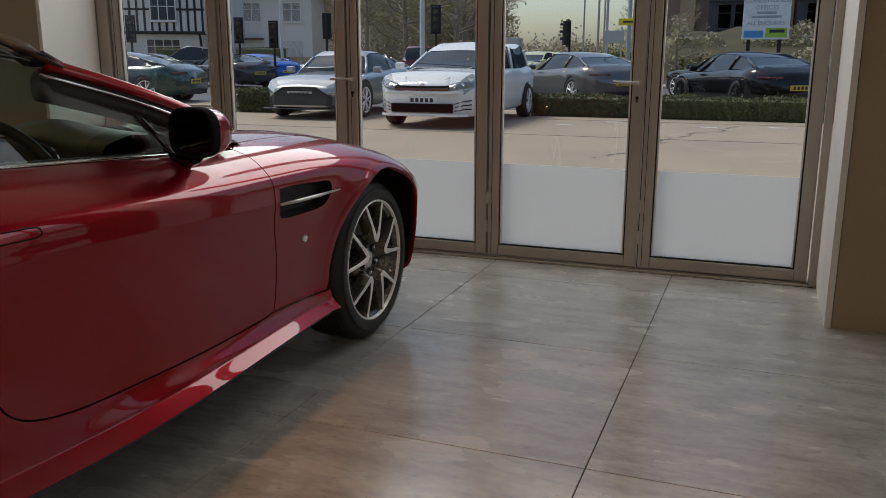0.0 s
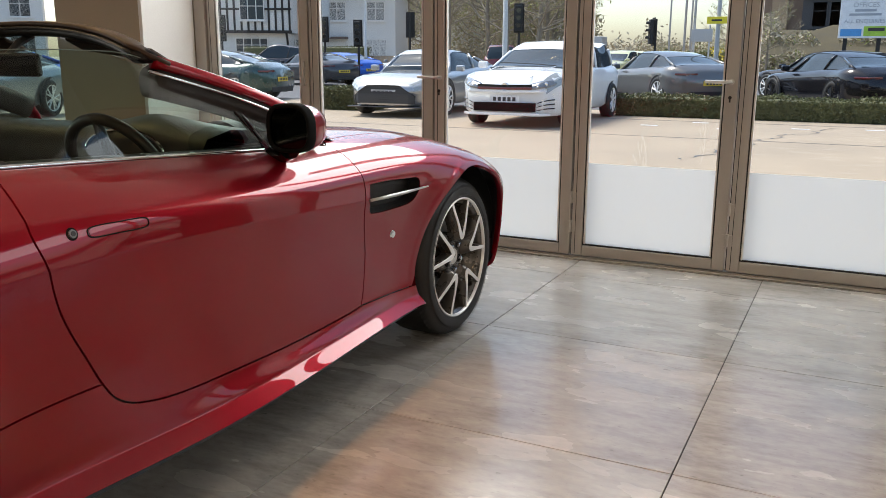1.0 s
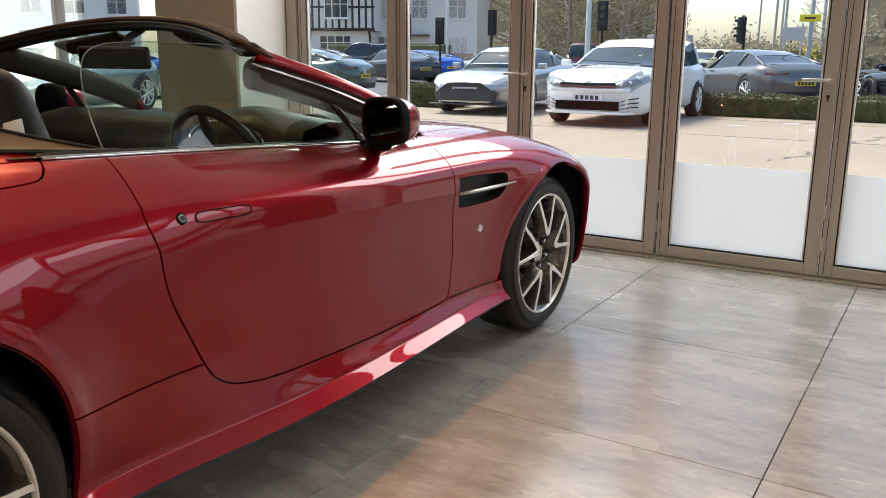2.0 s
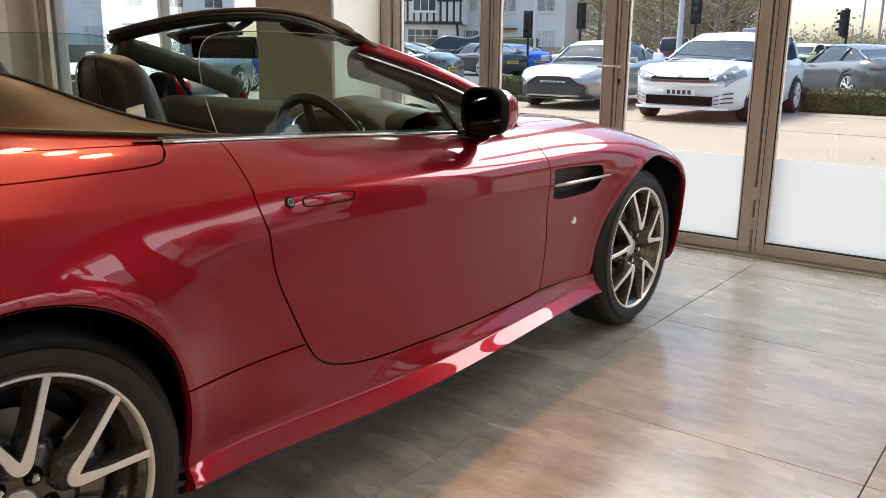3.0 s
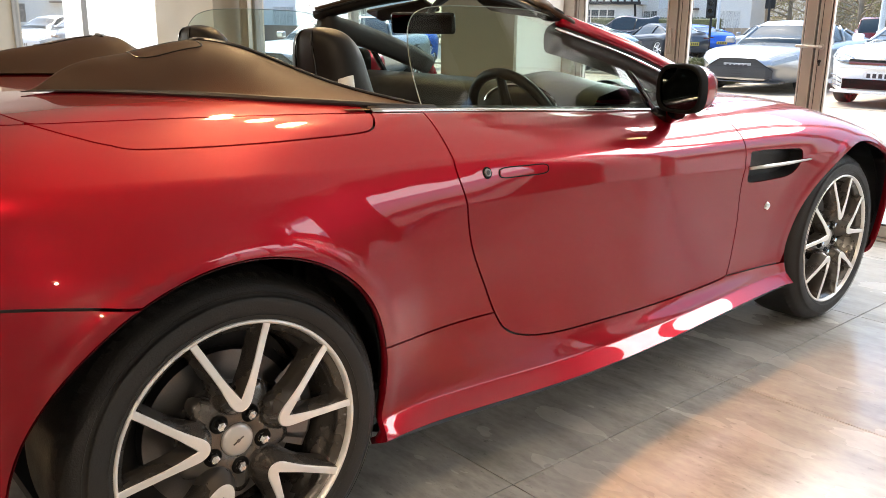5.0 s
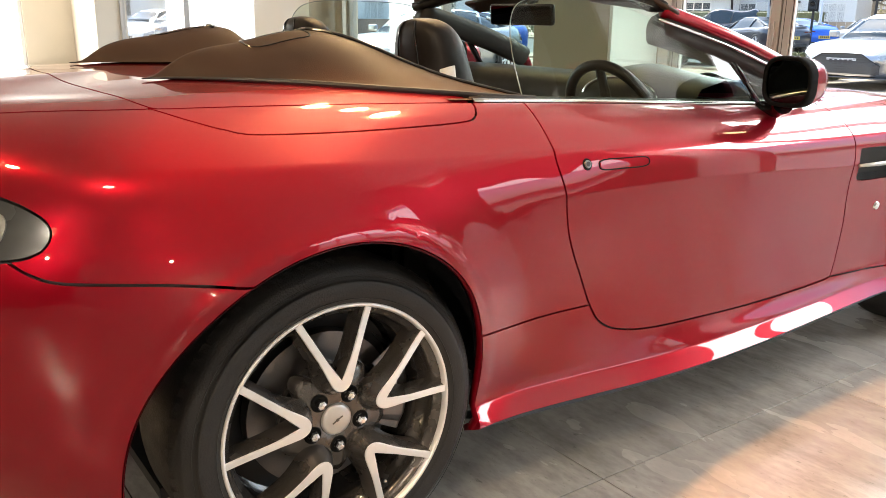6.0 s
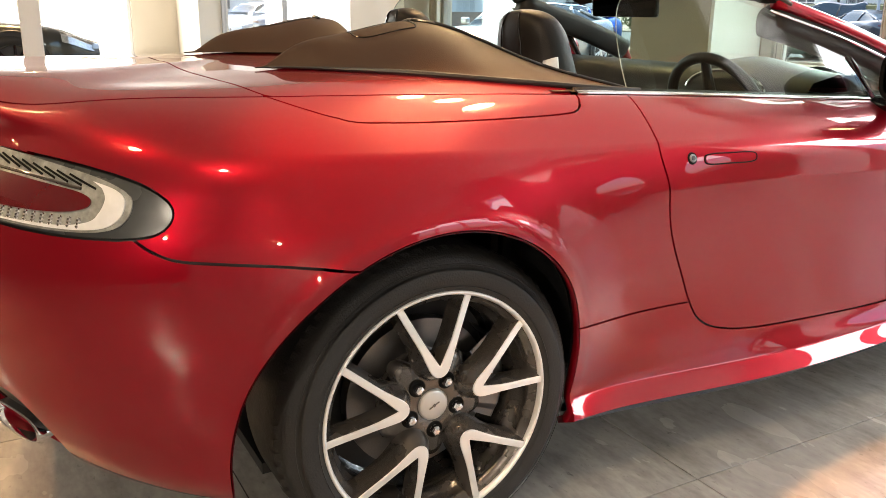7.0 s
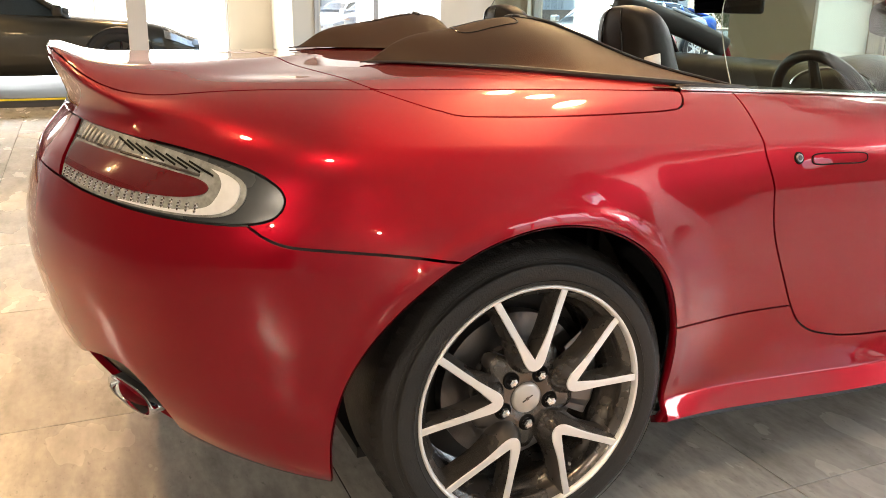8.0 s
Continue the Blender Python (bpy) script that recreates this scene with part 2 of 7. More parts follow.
def tube(bm, pts, r, seg=8, closed=False):
    """A tube along a polyline."""
    pts = [Vector(p) for p in pts]
    rings, n = [], len(pts)
    for i, p in enumerate(pts):
        d = (pts[(i + 1) % n] - pts[i - 1]) if (closed or 0 < i < n - 1) else (pts[1] - pts[0] if i == 0 else pts[-1] - pts[-2])
        q = d.to_track_quat("Z", "Y")
        rad = r[i] if isinstance(r, (list, tuple)) else r
        rings.append([bm.verts.new(p + q @ Vector((rad * math.cos(2 * math.pi * k / seg), rad * math.sin(2 * math.pi * k / seg), 0))) for k in range(seg)])
    for i in range(n if closed else n - 1):
        a, b = rings[i], rings[(i + 1) % n]
        for k in range(seg):
            bm.faces.new((a[k], a[(k + 1) % seg], b[(k + 1) % seg], b[k]))
    if not closed:
        bm.faces.new(rings[0][::-1])
        bm.faces.new(rings[-1])
    return bm


def lathe(bm, profile, seg=64, axis="x"):
    """Turns a profile of (along, radius) about the x axis; closed profiles repeat their first point."""
    rings = []
    for s, r in profile:
        rings.append([bm.verts.new((s, r * math.cos(2 * math.pi * k / seg), r * math.sin(2 * math.pi * k / seg))) for k in range(seg)])
    for a, b in zip(rings, rings[1:]):
        for k in range(seg):
            bm.faces.new((a[k], b[k], b[(k + 1) % seg], a[(k + 1) % seg]))
    return bm


def grid_mesh(bm, pts, close_u=False):
    """Faces over a 2D array of points."""
    vs = [[bm.verts.new(p) for p in row] for row in pts]
    nu = len(vs)
    for i in range(nu if close_u else nu - 1):
        a, b = vs[i], vs[(i + 1) % nu]
        for j in range(len(a) - 1):
            bm.faces.new((a[j], b[j], b[j + 1], a[j + 1]))
    return vs


def solid(ob, thick, offset=-1.0):
    s = ob.modifiers.new("thickness", "SOLIDIFY")
    s.thickness, s.offset = thick, offset
    return ob


def bevelled(ob, width, seg=2):
    b = ob.modifiers.new("edges", "BEVEL")
    b.width, b.segments, b.limit_method = width, seg, "ANGLE"
    return ob


# ---- the showroom ----
GLASS_Y, CEIL = 4.67, 3.1
X0, X1, Y0 = -20.5, 6.5, -6.2

floor = tagged(part("floor", boxes((X0, X1, Y0, GLASS_Y + 0.1, -0.2, -0.004)), M_JOINT), "dark grout bed under large porcelain floor tiles", "floor", kind="structure")
ceiling = tagged(part("ceiling", boxes((X0, X1, Y0, GLASS_Y + 0.5, CEIL, CEIL + 0.2)), M_CEIL), "plain light grey painted showroom ceiling", "ceiling", kind="structure")
# back wall is unseen; its dark colour stands in for a dim room
tagged(part("wall_south", boxes((X0, X1, Y0 - 0.2, Y0, 0, CEIL)), M_TAUPE), "unseen plain back wall, dark taupe for the room's dim depth", "wall", kind="structure")
tagged(part("wall_east", boxes((X1, X1 + 0.2, Y0, GLASS_Y + 0.15, 0, CEIL)), M_WHITE), "plain white painted side wall", "wall", kind="structure")


def window_sky_lamp(name, at, towards, wide, high, watts):
    """An area lamp added in a glazed opening to stand in for sky light."""
    lamp = new(name, bpy.data.lights.new(name, "AREA"))
    lamp.data.shape, lamp.data.size, lamp.data.size_y, lamp.data.energy, lamp.data.color = "RECTANGLE", wide, high, watts, (1.0, 0.985, 0.95)
    lamp.matrix_world = look(at, towards)


window_sky_lamp("door_daylight", (-1.83, GLASS_Y + 0.14, 2.2), (-1.83, 0.6, 0.2), 4.5, 0.8, DOOR_W)
window_sky_lamp("east_daylight", (3.2, GLASS_Y + 0.14, 2.2), (2.2, 0.6, 0.2), 4.2, 0.8, EAST_W)
window_sky_lamp("end_daylight", (X0 - 0.22, -1.1, 1.4), (0, -1.1, 1.0), 8.4, 2.5, WEST_W)
tagged(part("wall_front_east", boxes((5.4, X1, GLASS_Y - 0.02, GLASS_Y + 0.13, 0, 2.648)), M_CREAM), "cream painted corner pier beyond the shop window", "wall", kind="structure")
tagged(part("wall_west", boxes((X0 - 0.2, X0, 3.2, GLASS_Y + 0.1, 0, CEIL), (X0 - 0.2, X0, Y0, -5.4, 0, CEIL), (X0 - 0.2, X0, -5.4, 3.2, 2.7, CEIL)), M_CREAM), "cream painted end wall with a wide window opening", "wall", kind="structure")
tagged(part("wall_header", boxes((X0, X1, GLASS_Y - 0.03, GLASS_Y + 0.17, 2.65, CEIL)), M_WHITE), "white lintel over the glazed front", "wall", kind="structure")

# right-hand pier beside the folding doors, with its pale reveal
tagged(part("wall_pier_east", boxes((0.47, 0.98, 3.95, GLASS_Y + 0.15, 0, CEIL)), M_TAN), "tan painted pier beside the folding glass doors", "wall", kind="structure")
tagged(part("trim", boxes((0.44, 0.467, 3.945, GLASS_Y - 0.03, 0, 2.65)), M_WHITE), "pale lining board on the pier's reveal", "trim", kind="structure")
# middle pier, tan towards the room with a white reveal
tagged(part("wall_pier_middle", boxes((-4.93, -4.16, 4.18, GLASS_Y + 0.15, 0, CEIL)), M_TAN), "tan painted pier between the glazed bays", "wall", kind="structure")
tagged(part("trim", boxes((-4.157, -4.13, 4.18, GLASS_Y - 0.02, 0, 2.65)), M_WHITE), "white reveal of the middle pier", "trim", kind="structure")
tagged(part("wall_pier_west", boxes((-10.3, -8.75, 4.2, GLASS_Y + 0.15, 0, CEIL)), M_CREAM), "cream painted pier between the glazed bays", "wall", kind="structure")
tagged(part("wall_pier_far", boxes((X0, -18.4, 4.2, GLASS_Y + 0.15, 0, CEIL)), M_CREAM), "cream painted corner pier", "wall", kind="structure")


def folding_door(x_left, x_right, handle, index, left_hinge):
    """One glazed leaf of the folding doors: stiles, rails, gaskets, pane with frosted film at its foot."""
    door = thing("folding_door", ((x_left + x_right) / 2, GLASS_Y, 0), "glazed aluminium folding door leaf with frosted film at its foot", "door", "folding doors of the front", "structure")
    h, top, y0, y1, s = (x_right - x_left) / 2 - 0.006, 2.63, 0.0, 0.06, 0.064
    for nm, row in (("stile", (-h, -h + s, y0, y1, 0.018, top)), ("stile", (h - s, h, y0, y1, 0.018, top)),
                    ("bottom_rail", (-h + s + 0.0005, h - s - 0.0005, y0 + 0.001, y1 - 0.001, 0.018, 0.078)), ("top_rail", (-h + s + 0.0005, h - s - 0.0005, y0 + 0.001, y1 - 0.001, top - 0.1, top))):
        part(nm, boxes(row, bevel=0.004), M_FRAME, door)
    g = 0.008
    part("gasket", boxes((-h + s, -h + s + g, 0.014, 0.046, 0.078, top - 0.1), (h - s - g, h - s, 0.014, 0.046, 0.078, top - 0.1), (-h + s, h - s, 0.014, 0.046, 0.078, 0.078 + g)), M_GASKET, door)
    part("glazing_bead", boxes((-h + s + g, -h + s + g + 0.008, 0.008, 0.03, 0.087, top - 0.1), (h - s - g - 0.008, h - s - g, 0.008, 0.03, 0.087, top - 0.1)), M_WHITE, door)
    part("meeting_seal", boxes((-h - 0.006, -h - 0.0005, 0.012, 0.05, 0.02, top), (-h + 0.020, -h + 0.0235, -0.0012, 0.003, 0.03, top - 0.02)), M_GASKET, door)
    pane = part("pane", boxes((-h + s, h - s, 0.028, 0.032, 0.074, top - 0.09)), M_GLASS, door)
    pane.visible_shadow = False
    film = part("frosted_film", boxes((-h + s + g + 0.005, h - s - g - 0.005, 0.022, 0.025, 0.087, 0.56)), M_FROST, door, "white frosted film")
    for z in (0.19, 0.36, 1.7) if left_hinge else ():
        bm = bmesh.new()
        x = -h - 0.006
        rod(bm, (x, -0.006, z - 0.035), (x, -0.006, z + 0.035), 0.009)
        box(bm, x - 0.028, x + 0.028, -0.004, 0.002, z - 0.03, z + 0.03)
        part("hinge", bm, M_FRAME, door)
    if handle == "lever":
        bm = bmesh.new()
        x = -h + 0.035 if not left_hinge else h - 0.035
        rod(bm, (x, 0.001, 1.03), (x, -0.008, 1.03), 0.016, seg=20)
        tube(bm, [(x, 0, 1.03), (x, -0.045, 1.03), (x - 0.02, -0.05, 1.03), (x - 0.125, -0.05, 1.032)], 0.0085)
        part("lever_handle", bm, M_SATIN, door, "satin silver lever handle")
        bm = bmesh.new()
        rod(bm, (x, -0.010, 0.95), (x, -0.006, 0.95), 0.009, seg=14)
        box(bm, x - 0.004, x + 0.004, -0.010, -0.006, 0.925, 0.95)
        part("keyhole", bm, M_GASKET, door)
    if handle == "pull":
        bm = bmesh.new()
        x = h - 0.037
        box(bm, x - 0.011, x + 0.011, -0.016, 0.001, 0.96, 1.12, bevel=0.005)
        part("pull_handle", bm, M_FRAME, door)
    return door


JOINTS = [0.40, -0.485, -1.362, -2.265, -3.18, -4.03]
folding_door(JOINTS[1], JOINTS[0], "", 0, True)
folding_door(JOINTS[2], JOINTS[1], "lever", 1, True)
folding_door(JOINTS[3], JOINTS[2], "lever", 2, False)
folding_door(JOINTS[4], JOINTS[3], "", 3, False)
folding_door(JOINTS[5], JOINTS[4], "pull", 4, True)
tagged(part("door_frame", boxes((0.403, 0.438, GLASS_Y - 0.03, GLASS_Y + 0.09, 0, 2.65), bevel=0.003), M_FRAME), "aluminium jamb of the folding doors", "door frame", kind="structure")
tagged(part("door_frame", boxes((-4.125, -4.034, GLASS_Y - 0.015, GLASS_Y + 0.09, 0, 2.65), bevel=0.003), M_FRAME), "aluminium jamb of the folding doors", "door frame", kind="structure")
tagged(part("door_track", boxes((-4.03, 0.40, GLASS_Y - 0.035, GLASS_Y - 0.012, 0.0, 0.008), (-4.03, 0.40, GLASS_Y + 0.005, GLASS_Y + 0.055, -0.01, 0.012), (-4.03, 0.40, GLASS_Y + 0.075, GLASS_Y + 0.1, 0.0, 0.014)), M_FRAME), "aluminium floor track of the folding doors", "door track", kind="structure")


def shop_window(x_left, x_right, mullions, index):
    w = thing("window_%d" % index, ((x_left + x_right) / 2, GLASS_Y + 0.05, 0), "tall fixed shop window in aluminium frames", "window", "fixed shop windows", "structure")
    h = (x_right - x_left) / 2
    cx = (x_left + x_right) / 2
    part("window_sill", boxes((-h, h, -0.05, 0.06, 0, 0.1), bevel=0.004), M_FRAME, w)
    for x in [x_left + 0.03, x_right - 0.03] + mullions:
        part("window_frame", boxes((x - cx - 0.028, x - cx + 0.028, -0.045, 0.05, 0.1, 2.65), bevel=0.004), M_FRAME, w)
    p = part("pane", boxes((-h, h, 0.0, 0.005, 0.1, 2.65)), M_GLASS, w)
    p.visible_shadow = False
    return w


shop_window(-8.745, -4.935, [-6.85], 1)
shop_window(-18.39, -10.305, [-14.4], 2)
shop_window(0.985, 5.395, [2.1, 3.2, 4.3], 4)
ww = thing("window_3", (X0 - 0.1, -1.1, 0), "wide end window in white frames", "window", "fixed shop windows", "structure")
for y in (-4.25, -1.4, 1.4, 4.25):
    part("window_frame", boxes((-0.05, 0.05, y - 0.035, y + 0.035, 0.0, 2.7), bevel=0.004), M_WHITE, ww)
part("pane", boxes((-0.004, 0.004, -4.3, 4.3, 0, 2.7)), M_GLASS, ww).visible_shadow = False


def curtain(x0, x1, y, label):
    bm = bmesh.new()
    rows = []
    for k in np.linspace(0, 1, 90):
        x = x0 + (x1 - x0) * k
        d = 0.035 * math.sin(k * (x1 - x0) * 42) + 0.012 * math.sin(k * 37)
        rows.append([(x, y + d, 0.04), (x, y + d * 0.9, 1.3), (x, y + d * 0.6, 2.62)])
    grid_mesh(bm, rows)
    c = tagged(part("curtain", bm, M_CREAM, smooth=True), label, "curtain", "window curtains")
    return c


curtain(-8.72, -8.46, 4.50, "cream full-height curtain gathered beside the window")


# ---- ceiling spotlights ----
M_BULB = glow_mat("warm_lamp_face", (1.0, 0.66, 0.30), 40.0)


def track_spot(x, y, target, watts, cone=75, colour=(1.0, 0.62, 0.3)):
    """A white can spotlight under the ceiling with a glowing face, and its light."""
    t = thing("ceiling_spotlight", (x, y, CEIL), "unseen white can spotlight with a warm bulb under the ceiling", "spotlight", "ceiling spotlights")
    d = (Vector(target) - Vector((x, y, CEIL - 0.16))).normalized()
    bm = bmesh.new()
    rod(bm, (0, 0, -0.07), (0, 0, -0.001), 0.012)
    part("stem", bm, M_WHITE, t)
    bm = bmesh.new()
    c = Vector((0, 0, -0.14))
    bmesh.ops.create_cone(bm, cap_ends=False, segments=24, radius1=0.08, radius2=0.088, depth=0.16, matrix=Matrix.Translation(c) @ d.to_track_quat("Z", "Y").to_matrix().to_4x4())
    part("can", bm, M_WHITE, t)
    bm = bmesh.new()
    bmesh.ops.create_circle(bm, cap_ends=True, segments=24, radius=0.08, matrix=Matrix.Translation(c + d * 0.06) @ d.to_track_quat("Z", "Y").to_matrix().to_4x4())
    part("bulb_face", bm, M_BULB, t)
    spot("spot_light", Vector((x, y, CEIL - 0.14)) + d * 0.09, target, watts, 0.05, cone, colour)
    return t


for x, y in ((-4.0, 2.3), (-3.5, 2.4), (-3.0, 2.45)):
    track_spot(x, y, (-2.3, 0.7, 0.9), LAMP_W * 0.10, 55)
track_spot(-1.7, -1.15, (-0.72, 1.72, 0.0), LAMP_W * 6.5, 27, (1.0, 0.44, 0.15))
track_spot(-0.17, -0.65, (-1.1, 0.5, 0.2), LAMP_W * 0.4, 95, (1.0, 0.80, 0.6))
track_spot(-3.5, -1.5, (-2.65, -1.15, 0.0), LAMP_W * 1.2, 46, (1.0, 0.5, 0.2))
# positions assumed, to warm the floor west of the roadster
for x, y in ((-3.9, -0.9), (-7.0, -1.2), (-9.5, -1.5), (-12.0, 0.5), (-12.0, -3.0)):
    track_spot(x, y, (x + 0.1, y - 0.2, 0.0), LAMP_W * 2.0, 80)
# fill spots added to brighten the near side; no known fittings here
for x, y in ((-5.0, -4.8), (2.5, -4.6), (5.4, -1.6)):
    track_spot(x, y, (x - 0.8, y + 1.2, 0.0), LAMP_W * 2.5, 120, (1.0, 0.86, 0.70))


# ---- the red roadster: a skin of smooth section lines ----
# u runs forward from the rear axle, w out from the centre line, z up
U_REAR, U_FRONT = -0.15, 2.75
Q_FRONT = U_FRONT - U_REAR
# each line: reach behind U_REAR, reach before U_FRONT, squareness, then stations (u, w) and heights (u, z)
LINES = []
LINES.append((0.50, 0.50, 2.2, [(-.15, .74), (.4, .70), (2.0, .70), (2.75, .70)], [(-.70, .22), (-.4, .20), (.4, .175), (2.0, .165), (3.4, .17)]))
LINES.append((0.62, 0.60, 2.2, [(-.15, .875), (.40, .834), (1.0, .850), (1.95, .834), (2.3, .815), (2.75, .81)], [(-.80, .30), (-.55, .275), (-.35, .25), (.40, .230), (.9, .211), (1.95, .229), (3.4, .19)]))
LINES.append((0.70, 0.66, 2.2, [(-.15, .905), (.40, .798), (1.0, .806), (1.95, .792), (2.3, .792), (2.75, .84)], [(-.85, .40), (-.5, .37), (-.15, .33), (.42, .268), (1.0, .250), (1.95, .260), (3.4, .27)]))
LINES.append((0.735, 0.70, 2.2, [(-.15, .918), (.40, .806), (.75, .79), (1.4, .785), (1.95, .772), (2.3, .785), (2.75, .855)], [(-.88, .52), (-.15, .44), (.40, .335), (.75, .328), (1.4, .312), (1.95, .32), (3.4, .40)]))
LINES.append((0.745, 0.72, 2.2, [(-.15, .927), (.38, .832), (.75, .797), (1.4, .786), (1.95, .778), (2.3, .80), (2.75, .862)], [(-.9, .60), (-.15, .56), (.38, .45), (.75, .45), (1.4, .43), (1.95, .44), (3.4, .50)]))
LINES.append((0.735, 0.72, 2.2, [(-.15, .930), (.38, .857), (.75, .812), (1.4, .80), (1.95, .793), (2.3, .817), (2.75, .862)], [(-.9, .69), (-.15, .67), (.38, .60), (.75, .58), (1.4, .56), (1.95, .56), (2.75, .61), (3.4, .57)]))
LINES.append((0.70, 0.66, 2.15, [(-.15, .917), (.38, .860), (.75, .832), (1.4, .824), (1.95, .818), (2.3, .836), (2.75, .842)], [(-.85, .795), (-.5, .78), (-.15, .77), (.38, .74), (.75, .735), (1.4, .715), (1.95, .69), (2.75, .69), (3.4, .60)]))
LINES.append((0.63, 0.56, 2.2, [(-.15, .868), (.38, .822), (.75, .806), (1.4, .799), (1.95, .797), (2.3, .800), (2.75, .775)], [(-.80, .895), (-.5, .885), (-.15, .872), (.38, .842), (.75, .832), (1.4, .806), (1.95, .79), (2.75, .752), (3.4, .62)]))
LINES.append((0.66, 0.45, 2.5, [(-.15, .665), (.38, .665), (.75, .657), (1.4, .655), (1.95, .665), (2.75, .64)], [(-.81, 1.012), (-.76, .982), (-.69, .948), (-.55, .95), (-.3, .955), (-.15, .952), (.38, .936), (.75, .918), (1.4, .883), (1.95, .862), (2.75, .79), (3.3, .66)]))
LINES.append((0.52, 0.30, 2.6, [(-.15, .45), (.4, .45), (1.4, .45), (2.0, .43), (2.75, .40)], [(-.67, .985), (-.45, .972), (-.15, .976), (.38, .968), (1.0, .94), (1.95, .892), (2.75, .812), (3.1, .73)]))
LINES.append((0.0, 0.0, 2.2, [(-.15, .0), (2.75, .0)], [(-.15, .985), (.38, .98), (1.0, .95), (1.95, .915), (2.75, .83)]))


def clamped(knots):
    """A smooth curve through knots, level at both ends."""
    x, y = np.array([k[0] for k in knots], float), np.array([k[1] for k in knots], float)
    n = len(x)
    a, b = np.zeros((n, n)), np.zeros(n)
    a[0, 0] = a[-1, -1] = 1
    for i in range(1, n - 1):
        h0, h1 = x[i] - x[i - 1], x[i + 1] - x[i]
        a[i, i - 1], a[i, i], a[i, i + 1] = h1, 2 * (h0 + h1), h0
        b[i] = 3 * (h1 * (y[i] - y[i - 1]) / h0 + h0 * (y[i + 1] - y[i]) / h1)
    s = np.linalg.solve(a, b)

    def f(t):
        t = np.clip(t, x[0], x[-1])
        i = np.clip(np.searchsorted(x, t) - 1, 0, n - 2)
        h = x[i + 1] - x[i]
        k = (t - x[i]) / h
        return (1 + 2 * k) * (1 - k) ** 2 * y[i] + k * (1 - k) ** 2 * h * s[i] + k * k * (3 - 2 * k) * y[i + 1] + k * k * (k - 1) * h * s[i + 1]
    return f


SPLINES = [(r, f, n, clamped(w), clamped(z)) for r, f, n, w, z in LINES]
N_LINES = len(LINES)
ARCHES = [(-0.012, 0.342, 0.391), (2.603, 0.345, 0.374)]


def line_point(i, q):
    reach_r, reach_f, n, wf, zf = SPLINES[i]
    q = np.asarray(q, float)
    th = np.clip(np.where(q < 0, 1 + q, np.where(q > Q_FRONT, 1 - (q - Q_FRONT), 1.0)), 0, 1) * math.pi / 2
    c, s = np.cos(th) ** (2 / n), np.sin(th) ** (2 / n)
    c = np.where(th > math.pi / 2 - 1e-9, 0, c)
    u = np.where(q < 0, U_REAR - reach_r * c, np.where(q > Q_FRONT, U_FRONT + reach_f * c, U_REAR + q))
    return np.stack([wf(u) * s, u, zf(u)], -1)


# pressed creases: line -> strength, fade in and out along the car, lean of the metal just above
CREASES = {1: (1.0, 0.25, 0.42, 2.2, 2.4, None), 2: (0.8, 0.25, 0.42, 2.2, 2.4, 0.12), 6: (1.0, 0.42, 0.60, 2.15, 2.45, 0.09), 7: (0.5, -0.45, -0.2, 0.62, 0.85, None)}


def ramp(x, a, b):
    k = np.clip((x - a) / (b - a), 0, 1)
    return k * k * (3 - 2 * k)


def skin(q, v):
    """Point (w, u, z) of the right-hand skin at q along the car and v up the lines."""
    q, v = np.broadcast_arrays(np.asarray(q, float), np.asarray(v, float))
    rows = np.stack([line_point(i, q) for i in range(N_LINES)], 0)
    i = np.clip(np.floor(v).astype(int), 0, N_LINES - 2)
    k = (v - i)[..., None]
    pick = lambda j: np.take_along_axis(rows, np.clip(j, 0, N_LINES - 1)[None, ..., None], 0)[0]
    p0, p1, p2, p3 = pick(i - 1), pick(i), pick(i + 1), pick(i + 2)
    out_t, in_t = 0.5 * (p2 - p0), 0.5 * (p3 - p1)
    for line, (weight, ua, ub, uc, ud, tilt) in CREASES.items():
        u = p1[..., 1]
        fade = (weight * ramp(u, ua, ub) * (1 - ramp(u, uc, ud)))[..., None]
        chord = p2 - p1
        up = chord
        if tilt is not None:
            size = np.linalg.norm(chord[..., ::2], axis=-1)
            up = np.stack([-size * math.sin(tilt), chord[..., 1], size * math.cos(tilt)], -1)
        out_t = np.where((i == line)[..., None], out_t * (1 - fade) + up * fade, out_t)
        in_t = np.where((i == line - 1)[..., None], in_t * (1 - fade) + chord * fade, in_t)
    p = (1 + 2 * k) * (1 - k) ** 2 * p1 + k * (1 - k) ** 2 * out_t + k * k * (3 - 2 * k) * p2 + k * k * (k - 1) * in_t
    # rolled lips of the wheel arches
    for cu, cz, r in ARCHES:
        d = np.hypot(p[..., 1] - cu, p[..., 2] - cz)
        flare = ramp(-d, -r - 0.16, -r - 0.002) * 0.013 + ramp(-d, -r - 0.042, -r - 0.014) * 0.006
        p[..., 0] += np.where((v < 7.5) & (p[..., 0] > 0.6), flare * (0.35 + 0.65 * ramp(p[..., 2], 0.46, 0.66)), 0)
    return p


def skin_normal(q, v, e=1e-3):
    du, dv = skin(q + e, v) - skin(q - e, v), skin(q, np.minimum(v + e, N_LINES - 1.0)) - skin(q, np.maximum(v - e, 0))
    n = np.cross(du, dv)
    return n / np.maximum(np.linalg.norm(n, axis=-1, keepdims=True), 1e-12)
from mathutils.geometry import delaunay_2d_cdt

CAR_X, CAR_Y = -2.16, 0.54
car = thing("roadster", (CAR_X, CAR_Y, 0), "glossy candy-red open two-seat sports roadster on the tiles", "car")


